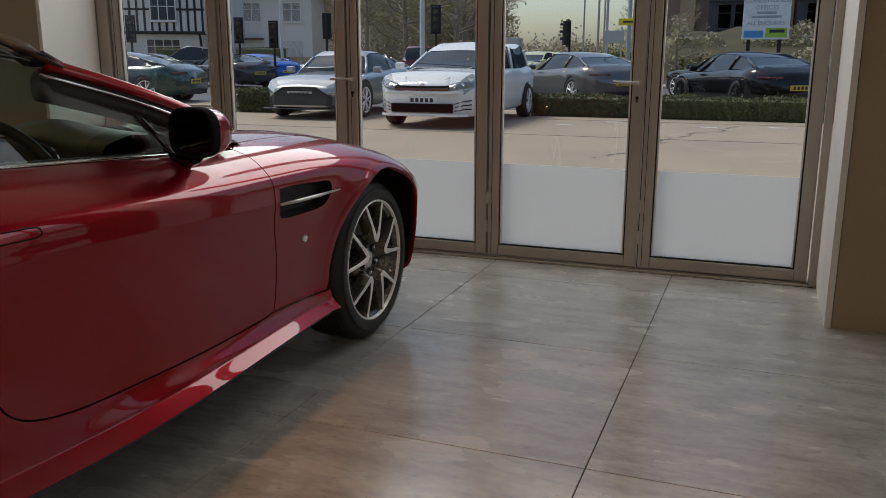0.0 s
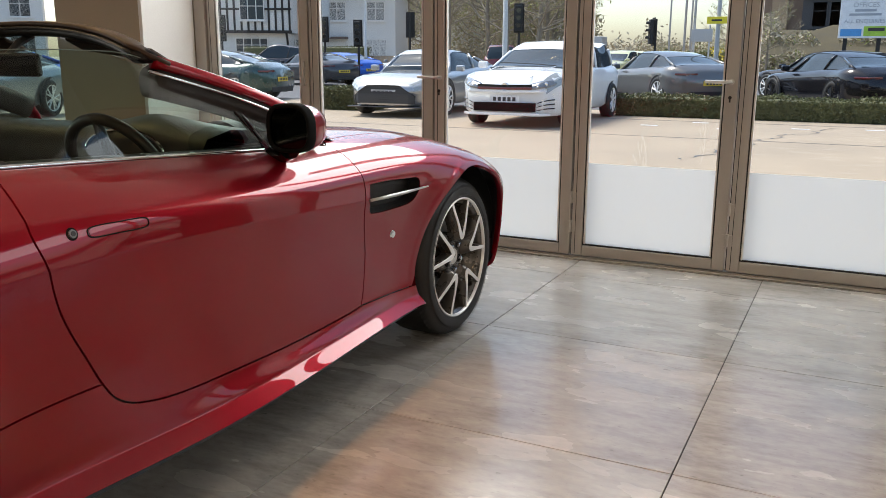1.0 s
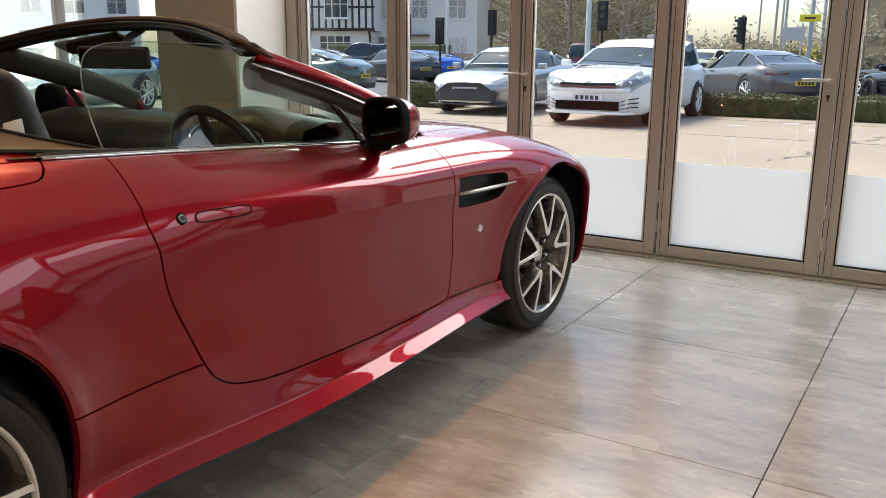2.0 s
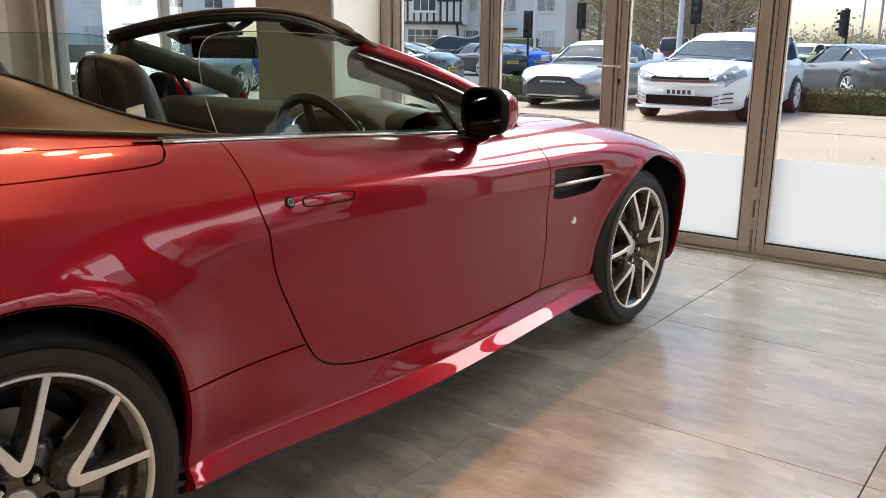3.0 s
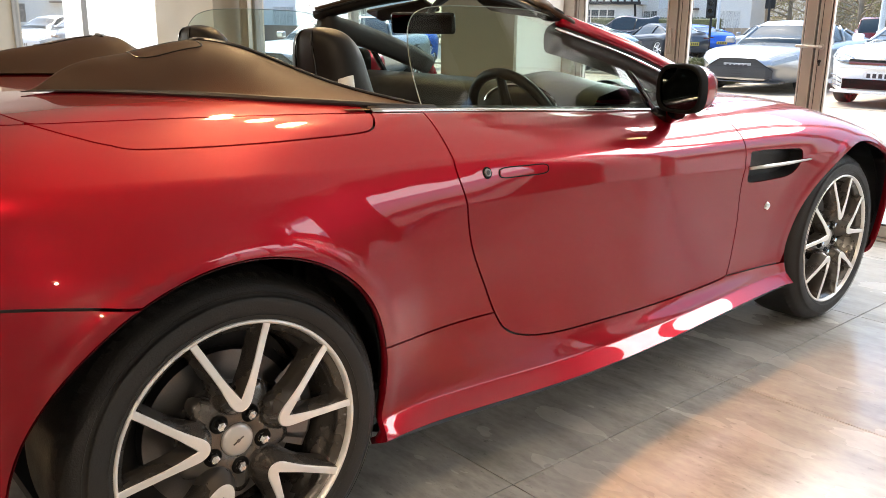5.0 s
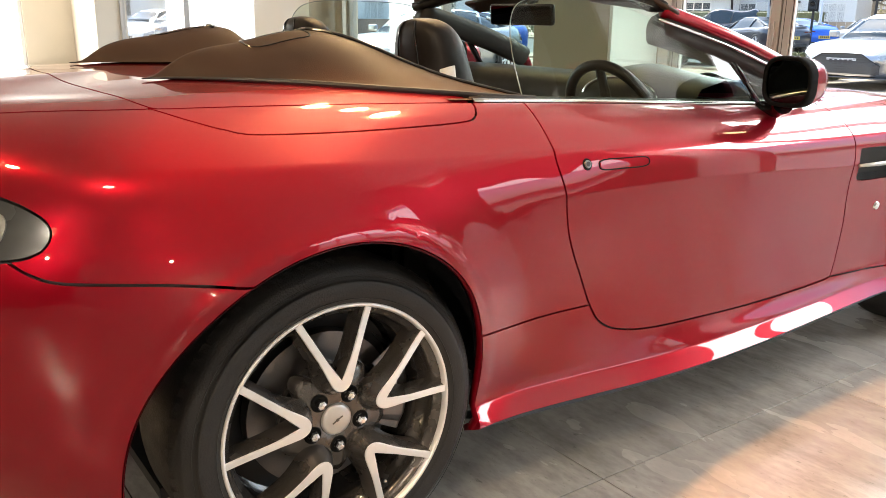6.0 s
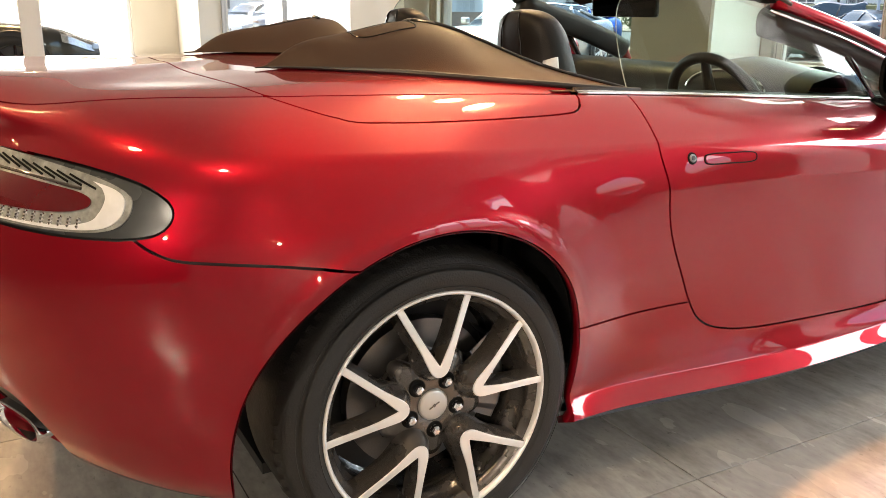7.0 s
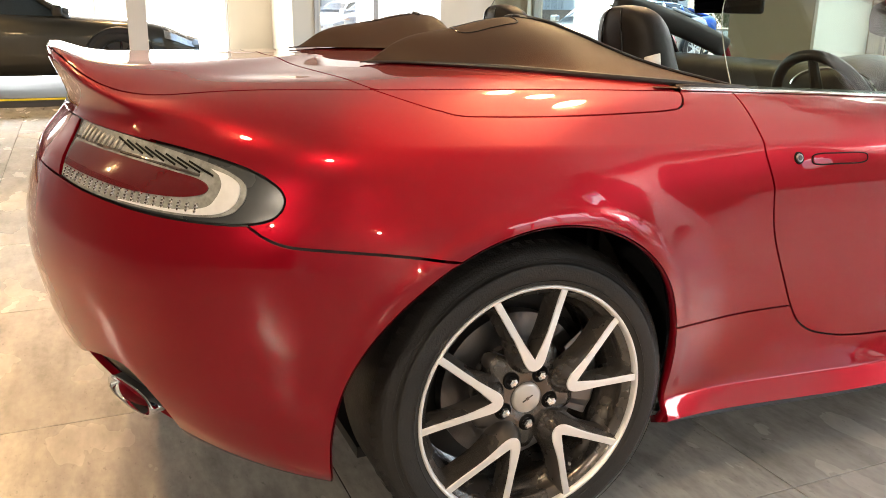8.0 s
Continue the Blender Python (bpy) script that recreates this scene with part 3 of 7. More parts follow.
def smooth_line(pts, n=10):
    """Points of a rounded curve through pts."""
    p = [np.array(a, float) for a in pts]
    out = []
    for i in range(len(p) - 1):
        p0, p1, p2, p3 = p[max(i - 1, 0)], p[i], p[i + 1], p[min(i + 2, len(p) - 1)]
        for k in np.linspace(0, 1, n, endpoint=False):
            out.append(0.5 * (2 * p1 + (p2 - p0) * k + (2 * p0 - 5 * p1 + 4 * p2 - p3) * k * k + (3 * p1 - p0 - 3 * p2 + p3) * k ** 3))
    return out + [p[-1]]


def inside(poly, pts):
    """Even-odd test of many points."""
    poly, pts = np.asarray(poly), np.asarray(pts)
    hit = np.zeros(len(pts), bool)
    for (x0, y0), (x1, y1) in zip(poly, np.roll(poly, -1, 0)):
        cross = (y0 > pts[:, 1]) != (y1 > pts[:, 1])
        if y1 != y0:
            hit ^= cross & (pts[:, 0] < (x1 - x0) * (pts[:, 1] - y0) / (y1 - y0) + x0)
    return hit


def far_from(poly, pts, d):
    poly = np.asarray(poly)
    a, b = poly, np.roll(poly, -1, 0)
    best = np.full(len(pts), 9.0)
    for p, q in zip(a, b):
        e = q - p
        k = np.clip(((pts - p) @ e) / max(e @ e, 1e-12), 0, 1)
        best = np.minimum(best, np.linalg.norm(pts - p - k[:, None] * e, axis=1))
    return best > d


V_SCALE = 0.11


def dense(poly, step):
    out = []
    for p, q in zip(poly, list(poly[1:]) + [poly[0]]):
        p, q = np.array(p), np.array(q)
        n = max(1, int(np.linalg.norm(q - p) / step))
        out += [p + (q - p) * k / n for k in range(n)]
    return out


def triangles(outline, holes, step, rows=()):
    """Flat points and triangles that fill an outline with holes."""
    loops = [dense(outline, step)] + [dense(h, step) for h in holes]
    lo, hi = np.min(loops[0], 0), np.max(loops[0], 0)
    gx, gy = np.meshgrid(np.arange(lo[0], hi[0], step), np.arange(lo[1], hi[1], step), indexing="ij")
    grid = np.stack([gx.ravel(), gy.ravel()], 1)
    ok = inside(loops[0], grid)
    for lp in loops:
        ok &= far_from(lp, grid, 0.55 * step)
    for h in loops[1:]:
        ok &= ~inside(h, grid)
    verts, edges = [], []
    for lp in loops:
        k = len(verts)
        verts += [Vector(p) for p in lp]
        edges += [(k + i, k + (i + 1) % len(lp)) for i in range(len(lp))]
    kept = grid[ok]
    for row in rows:
        row = np.asarray(row, float)
        good = inside(loops[0], row)
        for lp in loops:
            good &= far_from(lp, row, 0.25 * step)
        for h in loops[1:]:
            good &= ~inside(h, row)
        if not good.any():
            continue
        if len(kept):
            near = np.min(np.linalg.norm(kept[:, None] - row[None, good], axis=2), 1)
            kept = kept[near > 0.5 * step]
        k = len(verts)
        number = np.cumsum(good) - 1 + k
        verts += [Vector(p) for p in row[good]]
        edges += [(int(number[i]), int(number[i + 1])) for i in range(len(row) - 1) if good[i] and good[i + 1]]
    grid, ok = kept, np.ones(len(kept), bool)
    verts += [Vector(p) for p in grid[ok]]
    vs, _, faces, *_ = delaunay_2d_cdt(verts, edges, [], 0, 1e-7)
    vs = np.array([(v.x, v.y) for v in vs])
    faces = np.array([f for f in faces if len(f) == 3])
    mid = vs[faces].mean(1)
    keep = inside(loops[0], mid)
    for h in loops[1:]:
        keep &= ~inside(h, mid)
    return vs, faces[keep]


def skin_mesh(name, pos, nrm, faces, material, parent, label="", gap=0.0025, depth=0.014, flip=False):
    """A pressed panel: lifted points with true normals, edges drawn in by half the shut gap and turned inwards."""
    pos, nrm, faces = pos.copy(), nrm.copy(), faces.copy()
    p0, p1, p2 = pos[faces[:, 0]], pos[faces[:, 1]], pos[faces[:, 2]]
    turn = np.einsum("ij,ij->i", np.cross(p1 - p0, p2 - p0), nrm[faces].mean(1)) < 0
    faces[turn] = faces[turn][:, ::-1]
    count = {}
    for f in faces:
        for a, b in ((f[0], f[1]), (f[1], f[2]), (f[2], f[0])):
            count[(a, b)] = 1
    rim = [(a, b) for a, b in count if (b, a) not in count]
    pull = {}
    for a, b in rim:
        d = pos[b] - pos[a]
        d /= max(np.linalg.norm(d), 1e-9)
        for k in (a, b):
            pull[k] = pull.get(k, 0) + np.cross(nrm[k], d)
    for k, d in pull.items():
        pos[k] += gap * d / max(np.linalg.norm(d), 1e-9)
    n = len(pos)
    extra, extra_n, quads, tip = [], [], [], {}
    for k in pull:
        tip[k] = n + len(extra)
        extra += [pos[k], pos[k] - nrm[k] * depth]
        side = -pull[k] / max(np.linalg.norm(pull[k]), 1e-9)
        extra_n += [side, side]
    for a, b in rim:
        quads.append((tip[b], tip[a], tip[a] + 1, tip[b] + 1))
    allp = np.vstack([pos, extra]) if extra else pos
    alln = np.vstack([nrm, extra_n]) if extra else nrm
    polys = [tuple(int(i) for i in f) for f in faces] + [tuple(int(i) for i in q) for q in quads]
    if flip:
        allp, alln = allp * (-1, 1, 1), alln * (-1, 1, 1)
        polys = [p[::-1] for p in polys]
    me = bpy.data.meshes.new(name)
    me.from_pydata(allp.tolist(), [], polys)
    me.update()
    me.polygons.foreach_set("use_smooth", [True] * len(me.polygons))
    me.normals_split_custom_set_from_vertices(alln.tolist())
    me.materials.append(material)
    ob = new(name, me)
    ob.parent = parent
    if label:
        ob["label"] = label
    return ob


def panel(name, outline, parent=None, holes=(), step=0.018, material=None, label="", lift=0.0, gap=0.0025, both=True, depth=0.014):
    """A panel of the skin between lines given in (q, v); both sides of the car."""
    flat = lambda poly: [(p[0], p[1] * V_SCALE) for p in poly]
    vs, faces = triangles(flat(outline), [flat(h) for h in holes], step, [flat(r) for r in CREASE_ROWS])
    q, v = vs[:, 0], vs[:, 1] / V_SCALE
    pos, nrm = skin(q, v), skin_normal(q, v)
    pos = pos + nrm * lift
    obs = [skin_mesh(name, pos, nrm, faces, material or M_RED, parent or car, label, gap, depth)]
    if both:
        obs.append(skin_mesh(name, pos, nrm, faces, material or M_RED, parent or car, label, gap, depth, flip=True))
    return obs


# dense samples of the upper skin, to lay flat outlines on it
_q, _v = np.meshgrid(np.linspace(-0.995, Q_FRONT + 0.995, 500), np.linspace(7.86, N_LINES - 1.0, 60), indexing="ij")
_sp, _sn = skin(_q, _v).reshape(-1, 3), skin_normal(_q, np.minimum(_v, N_LINES - 1.01)).reshape(-1, 3)
_sn[_sn[:, 2] < 0] *= -1


def on_top(u, w):
    """Height and normal of the upper skin over plan points."""
    z, n = np.zeros(len(u)), np.zeros((len(u), 3))
    for i, (a, b) in enumerate(zip(u, np.abs(w))):
        d = (_sp[:, 1] - a) ** 2 + (_sp[:, 0] - b) ** 2
        k = np.argpartition(d, 4)[:4]
        wt = 1 / (d[k] + 1e-6)
        wt /= wt.sum()
        nn = wt @ _sn[k]
        nn /= np.linalg.norm(nn)
        nn[2] = max(nn[2], 0.2)
        z[i] = wt @ (_sp[k, 2] + (_sn[k, 0] * (_sp[k, 0] - b) + _sn[k, 1] * (_sp[k, 1] - a)) / np.maximum(_sn[k, 2], 0.3))
        n[i] = nn
    n[:, 0] *= np.sign(w + 1e-12)
    n[np.abs(w) < 0.06, 0] *= np.abs(w[np.abs(w) < 0.06]) / 0.06
    return z, n / np.linalg.norm(n, axis=1, keepdims=True)


def top_panel(name, half, parent=None, step=0.025, material=None, label=""):
    """A symmetric panel of the upper skin from its right-hand outline in plan (w, u), from centre to centre."""
    outline = [np.array(p, float) for p in half] + [np.array((-p[0], p[1])) for p in half[::-1] if p[0] > 1e-6]
    vs, faces = triangles(outline, [], step)
    z, n = on_top(vs[:, 1], vs[:, 0])
    return skin_mesh(name, np.stack([vs[:, 0], vs[:, 1], z], 1), n, faces, material or M_RED, parent or car, label)


_fq, _fv = np.meshgrid(np.linspace(-0.7, Q_FRONT + 0.6, 500), np.linspace(0.3, 7.4, 240), indexing="ij")
_fp = skin(_fq, _fv)


def find(u, z):
    """(q, v) of the side skin at u and z."""
    k = np.unravel_index(((_fp[..., 1] - u) ** 2 + (_fp[..., 2] - z) ** 2).argmin(), _fq.shape)
    q, v = _fq[k], _fv[k]
    for _ in range(6):
        p, a, b = skin(q, v), skin(q + 1e-4, v), skin(q, v + 1e-4)
        j = np.array([[a[1] - p[1], b[1] - p[1]], [a[2] - p[2], b[2] - p[2]]]) / 1e-4
        s = np.linalg.solve(j, [u - p[1], z - p[2]])
        q, v = q + np.clip(s[0], -0.03, 0.03), v + np.clip(s[1], -0.2, 0.2)
    return (q, v)


def arch_line(k, a0, a1, n=40):
    """Edge of a wheel opening between two angles (degrees from straight forward, over the top)."""
    cu, cz, r = ARCHES[k]
    return [find(cu + r * math.cos(radians(a)), cz + r * math.sin(radians(a))) for a in np.linspace(a0, a1, n)]


# rows of points that follow the creases and the rolled arch edges
CREASE_ROWS = [[(q, v) for q in np.arange(qa, qb, 0.014)] for v, qa, qb in ((5.96, .45, 2.6), (6.04, .45, 2.6), (1.93, .4, 2.3), (2.07, .4, 2.3), (.96, .4, 2.3), (1.04, .4, 2.3))]
for k, (cu, cz, r) in enumerate(ARCHES):
    for e in (0.014, 0.032, 0.052, 0.074, 0.098):
        CREASE_ROWS.append([find(cu + (r + e) * math.cos(radians(a)), cz + (r + e) * math.sin(radians(a))) for a in np.arange(-5, 186, 2.2)])

DOOR_REAR = smooth_line([(0.762, 8), (0.741, 7.43), (0.725, 6.81), (0.74, 6.18), (0.768, 5.39), (0.838, 4.52), (0.888, 3.86), (0.93, 3.48), (1, 3.22), (1.13, 3.04), (1.37, 2.99), (1.66, 2.96), (1.93, 2.95), (2.005, 3)], 8)
DOOR_FRONT = smooth_line([(2.005, 3), (2.022, 3.5), (2.021, 4.5), (1.985, 5.6), (1.979, 6.32), (1.971, 7.14), (1.98, 7.62), (1.975, 8)], 8)
K_SKIRT = min(range(len(DOOR_REAR)), key=lambda i: abs(DOOR_REAR[i][1] - 3.92) + (DOOR_REAR[i][0] > 1) * 9)
SKIRT_REAR = smooth_line([find(ARCHES[0][0] + ARCHES[0][2] * math.cos(radians(16.5)), ARCHES[0][1] + ARCHES[0][2] * math.sin(radians(16.5))), (.70, 4.02), tuple(DOOR_REAR[K_SKIRT])], 8)
SKIRT_FRONT = smooth_line([(2.005, 3.0), (2.15, 2.83), arch_line(1, 187, 187, 1)[0]], 6)
DECK_SIDE = smooth_line([(-0.059, 8), (-0.026, 7.73), (0.017, 7.51), (0.096, 7.47), (0.244, 7.48), (0.412, 7.53), (0.521, 7.58), (0.568, 7.65), (0.598, 7.85), (0.608, 8)], 7)
LAMP_UP = smooth_line([(-.80, 6.86), (-.62, 6.80), (-.465, 6.72), (-.36, 6.58), (-.305, 6.40), (-.281, 6.2), (-.283, 5.98), (-.305, 5.79), (-.35, 5.69)], 7)
LAMP_LOW = smooth_line([(-.35, 5.69), (-.42, 5.665), (-.51, 5.68), (-.62, 5.75), (-.74, 5.84)], 7)
BUMPER_TOP = smooth_line([(-.33, 5.72), (-.30, 5.52), (-.263, 5.38), (-.20, 5.33), (-.12, 5.28), arch_line(0, 117, 117, 1)[0]], 7)
K_CORNER = min(range(len(LAMP_UP)), key=lambda i: np.hypot(LAMP_UP[i][0] + .33, (LAMP_UP[i][1] - 5.72) * .3))
K_TAIL = min(range(len(LAMP_UP)), key=lambda i: abs(LAMP_UP[i][0] + .60))

# body panels
door_obs = panel("door", DOOR_REAR + DOOR_FRONT[1:])
panel("rear_quarter", [(q, 8.0) for q in np.linspace(-.60, -.059, 24)] + DECK_SIDE[1:] + [(.68, 8.0)] + DOOR_REAR[:K_SKIRT + 1] + SKIRT_REAR[::-1][1:] + arch_line(0, 17, 116.5)[1:-1] + BUMPER_TOP[::-1] + LAMP_UP[K_TAIL:K_CORNER][::-1] + [(-.60, 7.3)])
panel("rear_bumper", BUMPER_TOP + arch_line(0, 118, 193)[1:] + [(q, v) for q, v in smooth_line([(-.235, .86), (-.42, .92), (-.50, 1.0), (-.52, 1.2), (-.518, 1.70), (-.535, 2.11), (-.571, 2.39), (-.62, 2.40), (-.683, 2.28), (-.73, 2.13), (-.85, 1.98), (-.998, 1.95)], 6)] + [(-.998, 5.9), (-.85, 5.88)] + LAMP_LOW[::-1] + LAMP_UP[K_CORNER + 1:][::-1][1:])
panel("tail_lip", [(q, 8.0) for q in np.linspace(-.998, -.585, 20)] + [(-.585, 7.3)] + LAMP_UP[1:K_TAIL + 3][::-1] + [(-.85, 6.87), (-.998, 6.87)], gap=0.0, lift=-0.0012)
panel("tail_panel", [(-.998, 6.865), (-.80, 6.855), (-.745, 5.845), (-.998, 5.9)])
panel("side_skirt", SKIRT_REAR + DOOR_REAR[K_SKIRT + 1:] + SKIRT_FRONT[1:] + arch_line(1, 189, 203, 6) + [(q, v) for q, v in zip(np.linspace(2.22, .56, 40), np.full(40, 0.72))] + arch_line(0, -20, 15.5, 12))
VENT = smooth_line([(2.013, 6.45), (2.106, 6.45), (2.252, 6.35), (2.32, 6.27), (2.335, 6.05), (2.325, 5.72), (2.28, 5.53), (2.16, 5.55), (2.05, 5.6), (2.02, 5.68), (2.012, 6), (2.012, 6.32), (2.013, 6.45)], 6)[:-1]
BONNET_SIDE = smooth_line([(1.975, 8.0), (2.05, 8.25), (2.2, 8.35), (2.6, 8.3), (2.9, 8.1), (3.15, 7.9), (3.3, 7.9)], 6)
panel("front_fender", DOOR_FRONT[::-1][:-1] + SKIRT_FRONT[:-1] + arch_line(1, 186, 12)[1:-1] + [(3.2, 3.6), (3.28, 5.0), (3.32, 6.8), (3.3, 7.9)] + BONNET_SIDE[::-1][1:-1], holes=[VENT])
panel("front_bumper", [(3.2, 3.59), (3.28, 5.0), (3.32, 6.8), (3.3, 7.9), (3.6, 8.0), (3.88, 8.0), (3.88, 1.0), (3.15, .8)] + arch_line(1, -14, 11, 10), both=True)
plan = lambda q, v: tuple(skin(q, v)[:2])
SEAM = [(.66, -.246), (.605, -.268), (.48, -.285), (.32, -.302), (.15, -.31), (0, -.312)]
top_panel("boot_lid", [(0, -.809)] + [plan(q, 8.0) for q in np.linspace(-.97, -.065, 40)] + smooth_line(SEAM, 5)[1:])
top_panel("rear_deck", smooth_line(SEAM[::-1], 5)[:-1] + [plan(q, 8.0) for q in np.linspace(-.05, .60, 30)] + [(.62, .46), (.4, .40), (.2, .37), (0, .36)])
panel("deck_side", DECK_SIDE)
top_panel("bonnet", [(0, 1.93), (.2, 1.91), (.45, 1.87), (.62, 1.84)] + [plan(q, v) for q, v in BONNET_SIDE] + [plan(q, 8.0) for q in (3.45, 3.6, 3.75, 3.86)] + [(0, 3.19)])

# black sheet behind the panels, put in as the shade in the shut gaps
iq, iv = np.meshgrid(np.linspace(-0.99, Q_FRONT + 0.95, 160), np.linspace(0.1, 7.9, 60), indexing="ij")
ip = skin(iq, iv)
nn = skin_normal(iq, iv)
ip = ip - nn * 0.02
shell_bm = bmesh.new()
for side in (1, -1):
    vs = [[shell_bm.verts.new((side * p[0], p[1], p[2])) for p in row] for row in ip]
    for i in range(len(vs) - 1):
        for j in range(len(vs[0]) - 1):
            c = ip[i:i + 2, j:j + 2].reshape(-1, 3)
            if any(np.hypot(c[:, 1] - cu, c[:, 2] - cz).min() < r + 0.012 for cu, cz, r in ARCHES) and c[:, 0].min() > 0.5:
                continue
            m = c.mean(0)
            if m[1] < -0.3 and m[2] < 0.42:
                continue
            if 1.86 < m[1] < 2.24 and 0.63 < m[2] < 0.75:
                continue
            quad = (vs[i][j], vs[i + 1][j], vs[i + 1][j + 1], vs[i][j + 1])
            shell_bm.faces.new(quad if side > 0 else quad[::-1])
part("inner_shell", shell_bm, M_BLACK, car)

# wheel housings
for k, (cu, cz, r) in enumerate(ARCHES):
    for side in (1, -1):
        bm = bmesh.new()
        rings = []
        for w, rr in ((0.80 if k else 0.86, r + 0.004), (0.78 if k else 0.84, r + 0.03), (0.45, r + 0.03), (0.45, 0.02)):
            rings.append([(side * min(w, float(skin(*find(cu + r * math.cos(radians(a)), cz + r * math.sin(radians(a))))[0]) - (0.035 if rr < r + 0.02 else 0.05)), cu + rr * math.cos(radians(a)), cz + rr * math.sin(radians(a))) for a in range(-2, 183, 5)])
        grid_mesh(bm, rings)
        part("wheel_housing", bm, M_BLACK, car)
    # returned edge of the arch lip
    for side in (1, -1):
        bm = bmesh.new()
        rows = []
        for a in np.linspace(-18 if k == 0 else -12, 200, 60):
            q, v = find(cu + r * math.cos(radians(a)), cz + r * math.sin(radians(a)))
            p = skin(q, v)
            rows.append([(side * (p[0] - d), p[1] + e * math.cos(radians(a)), p[2] + e * math.sin(radians(a))) for d, e in ((0.0005, 0.0), (0.004, -0.003), (0.016, -0.002), (0.03, 0.006))])
        grid_mesh(bm, rows)
        bmesh.ops.recalc_face_normals(bm, faces=bm.faces)
        part("arch_lip", bm, M_RED, car, smooth=True)


def wheel(k, u_hub, w_face, tyre_w, tyre_r, spin):
    """Alloy wheel with five V spokes, tyre, brake disc and caliper; local x points outwards."""
    hub = new("wheel")
    hub.parent = car
    R = 0.2495
    # tyre
    bm = bmesh.new()
    h = tyre_w / 2
    prof = []
    for x, r in ((0.012, R - 0.004), (0.02, R + 0.004), (0.026, R + 0.022), (0.026, R + 0.045), (0.018, tyre_r - 0.035), (0.006, tyre_r - 0.016), (-0.012, tyre_r - 0.006), (-0.04, tyre_r - 0.001)):
        prof.append((x, r))
    full = smooth_line(prof, 4) + [(-x - 2 * h + 0.04, r) for x, r in smooth_line(prof, 4)[::-1]]
    lathe(bm, [(float(x), float(r)) for x, r in full], 96)
    bmesh.ops.recalc_face_normals(bm, faces=bm.faces)
    tyre = part("tyre", bm, M_RUBBER, hub, smooth=True)
    bm = bmesh.new()
    for x, r, t in ((0.0245, R + 0.038, 0.0012), (0.0225, R + 0.058, 0.001), (0.027, R + 0.014, 0.0012)):
        lathe(bm, [(x, r - t), (x + t, r), (x, r + t)], 96)
    part("sidewall_ridge", bm, M_RUBBER, tyre)
    # tread grooves: raised blocks over the shoulder
    bm = bmesh.new()
    for i in range(72):
        a = 2 * math.pi * i / 72
        for (x0, r0), (x1, r1) in (((-0.002, tyre_r - 0.0115), (-0.022, tyre_r - 0.003)),):
            da = 0.024
            pts = [(x0, r0 + 0.002, a - da), (x0, r0 + 0.002, a + da), (x1, r1 + 0.003, a + da + 0.02), (x1, r1 + 0.003, a - da + 0.02), (-0.06, tyre_r + 0.002, a + da + 0.04), (-0.06, tyre_r + 0.002, a - da + 0.04)]
            vs = [bm.verts.new((x, r * math.cos(b), r * math.sin(b))) for x, r, b in pts]
            bm.faces.new((vs[0], vs[1], vs[2], vs[3]))
            bm.faces.new((vs[3], vs[2], vs[4], vs[5]))
    part("tread", bm, M_RUBBER, tyre)
    # rim
    bm = bmesh.new()
    lathe(bm, [(0.012, R + 0.004), (0.022, R + 0.003), (0.024, R), (0.022, R - 0.004), (0.012, R - 0.007)], 128)
    bmesh.ops.recalc_face_normals(bm, faces=bm.faces)
    rim = part("rim", bm, M_ALLOY, hub, "machined bright rim edge", smooth=True)
    bm = bmesh.new()
    lathe(bm, [(0.012, R - 0.007), (0.004, R - 0.013), (0.002, R - 0.019), (-0.008, R - 0.022), (-0.03, R - 0.026), (-0.034, R - 0.034), (-0.09, R - 0.036), (-0.22, R - 0.030)], 96)
    part("barrel", bm, M_GUN, rim, smooth=True)
    # spokes: ten arms in five Vs; a bright machined face follows each V, dark flanks fall away from it to the dish
    half = radians(17.9)
    tip_r, apex_r = R - 0.003, 0.073
    for i in range(5):
        base = radians(spin + 72 * i)
        arm = lambda sg: np.array((tip_r * math.cos(half), sg * tip_r * math.sin(half)))
        apex = np.array((apex_r, 0.0))
        d = (arm(1) - apex) / np.linalg.norm(arm(1) - apex)
        flip = np.array((1, -1))
        turn_in, turn_out = apex + d * flip * 0.034, apex + d * 0.034
        line = [arm(-1) + (turn_in - arm(-1)) * k for k in np.linspace(0, 1, 9)[:-1]]
        line += [turn_in * (1 - k) ** 2 + 2 * apex * k * (1 - k) + turn_out * k * k for k in np.linspace(0, 1, 11)]
        line += [turn_out + (arm(1) - turn_out) * k for k in np.linspace(0, 1, 9)[1:]]
        bright, dark_in, dark_out = [], [], []
        for n, p in enumerate(line):
            a, b = line[max(n - 1, 0)], line[min(n + 1, len(line) - 1)]
            t = (b - a) / np.linalg.norm(b - a)
            side = np.array((-t[1], t[0]))  # towards the hub and the neighbouring V
            if side[0] > 0 and abs(side[0]) > abs(side[1]):
                side = -side
            if abs(p[1]) > 0.02:
                side = np.array((-abs(side[0]), math.copysign(abs(side[1]), p[1])))
            near = ramp(-np.hypot(*p), -0.16, -0.085)
            out_k = ramp(np.hypot(*p), 0.08, tip_r)
            hw = 0.0066 + 0.0042 * near
            xf = 0.030 - 0.009 * out_k ** 2
            c, s_ = math.cos(base), math.sin(base)
            place = lambda o, x: (x, *((p + side * o)[0] * np.array((c, s_)) + (p + side * o)[1] * np.array((-s_, c))))
            bright.append([place(o, x) for o, x in ((-hw - 0.0012, xf - 0.0025), (-hw, xf - 0.0003), (-hw + 0.001, xf), (hw - 0.001, xf), (hw, xf - 0.0003), (hw + 0.0012, xf - 0.0025))])
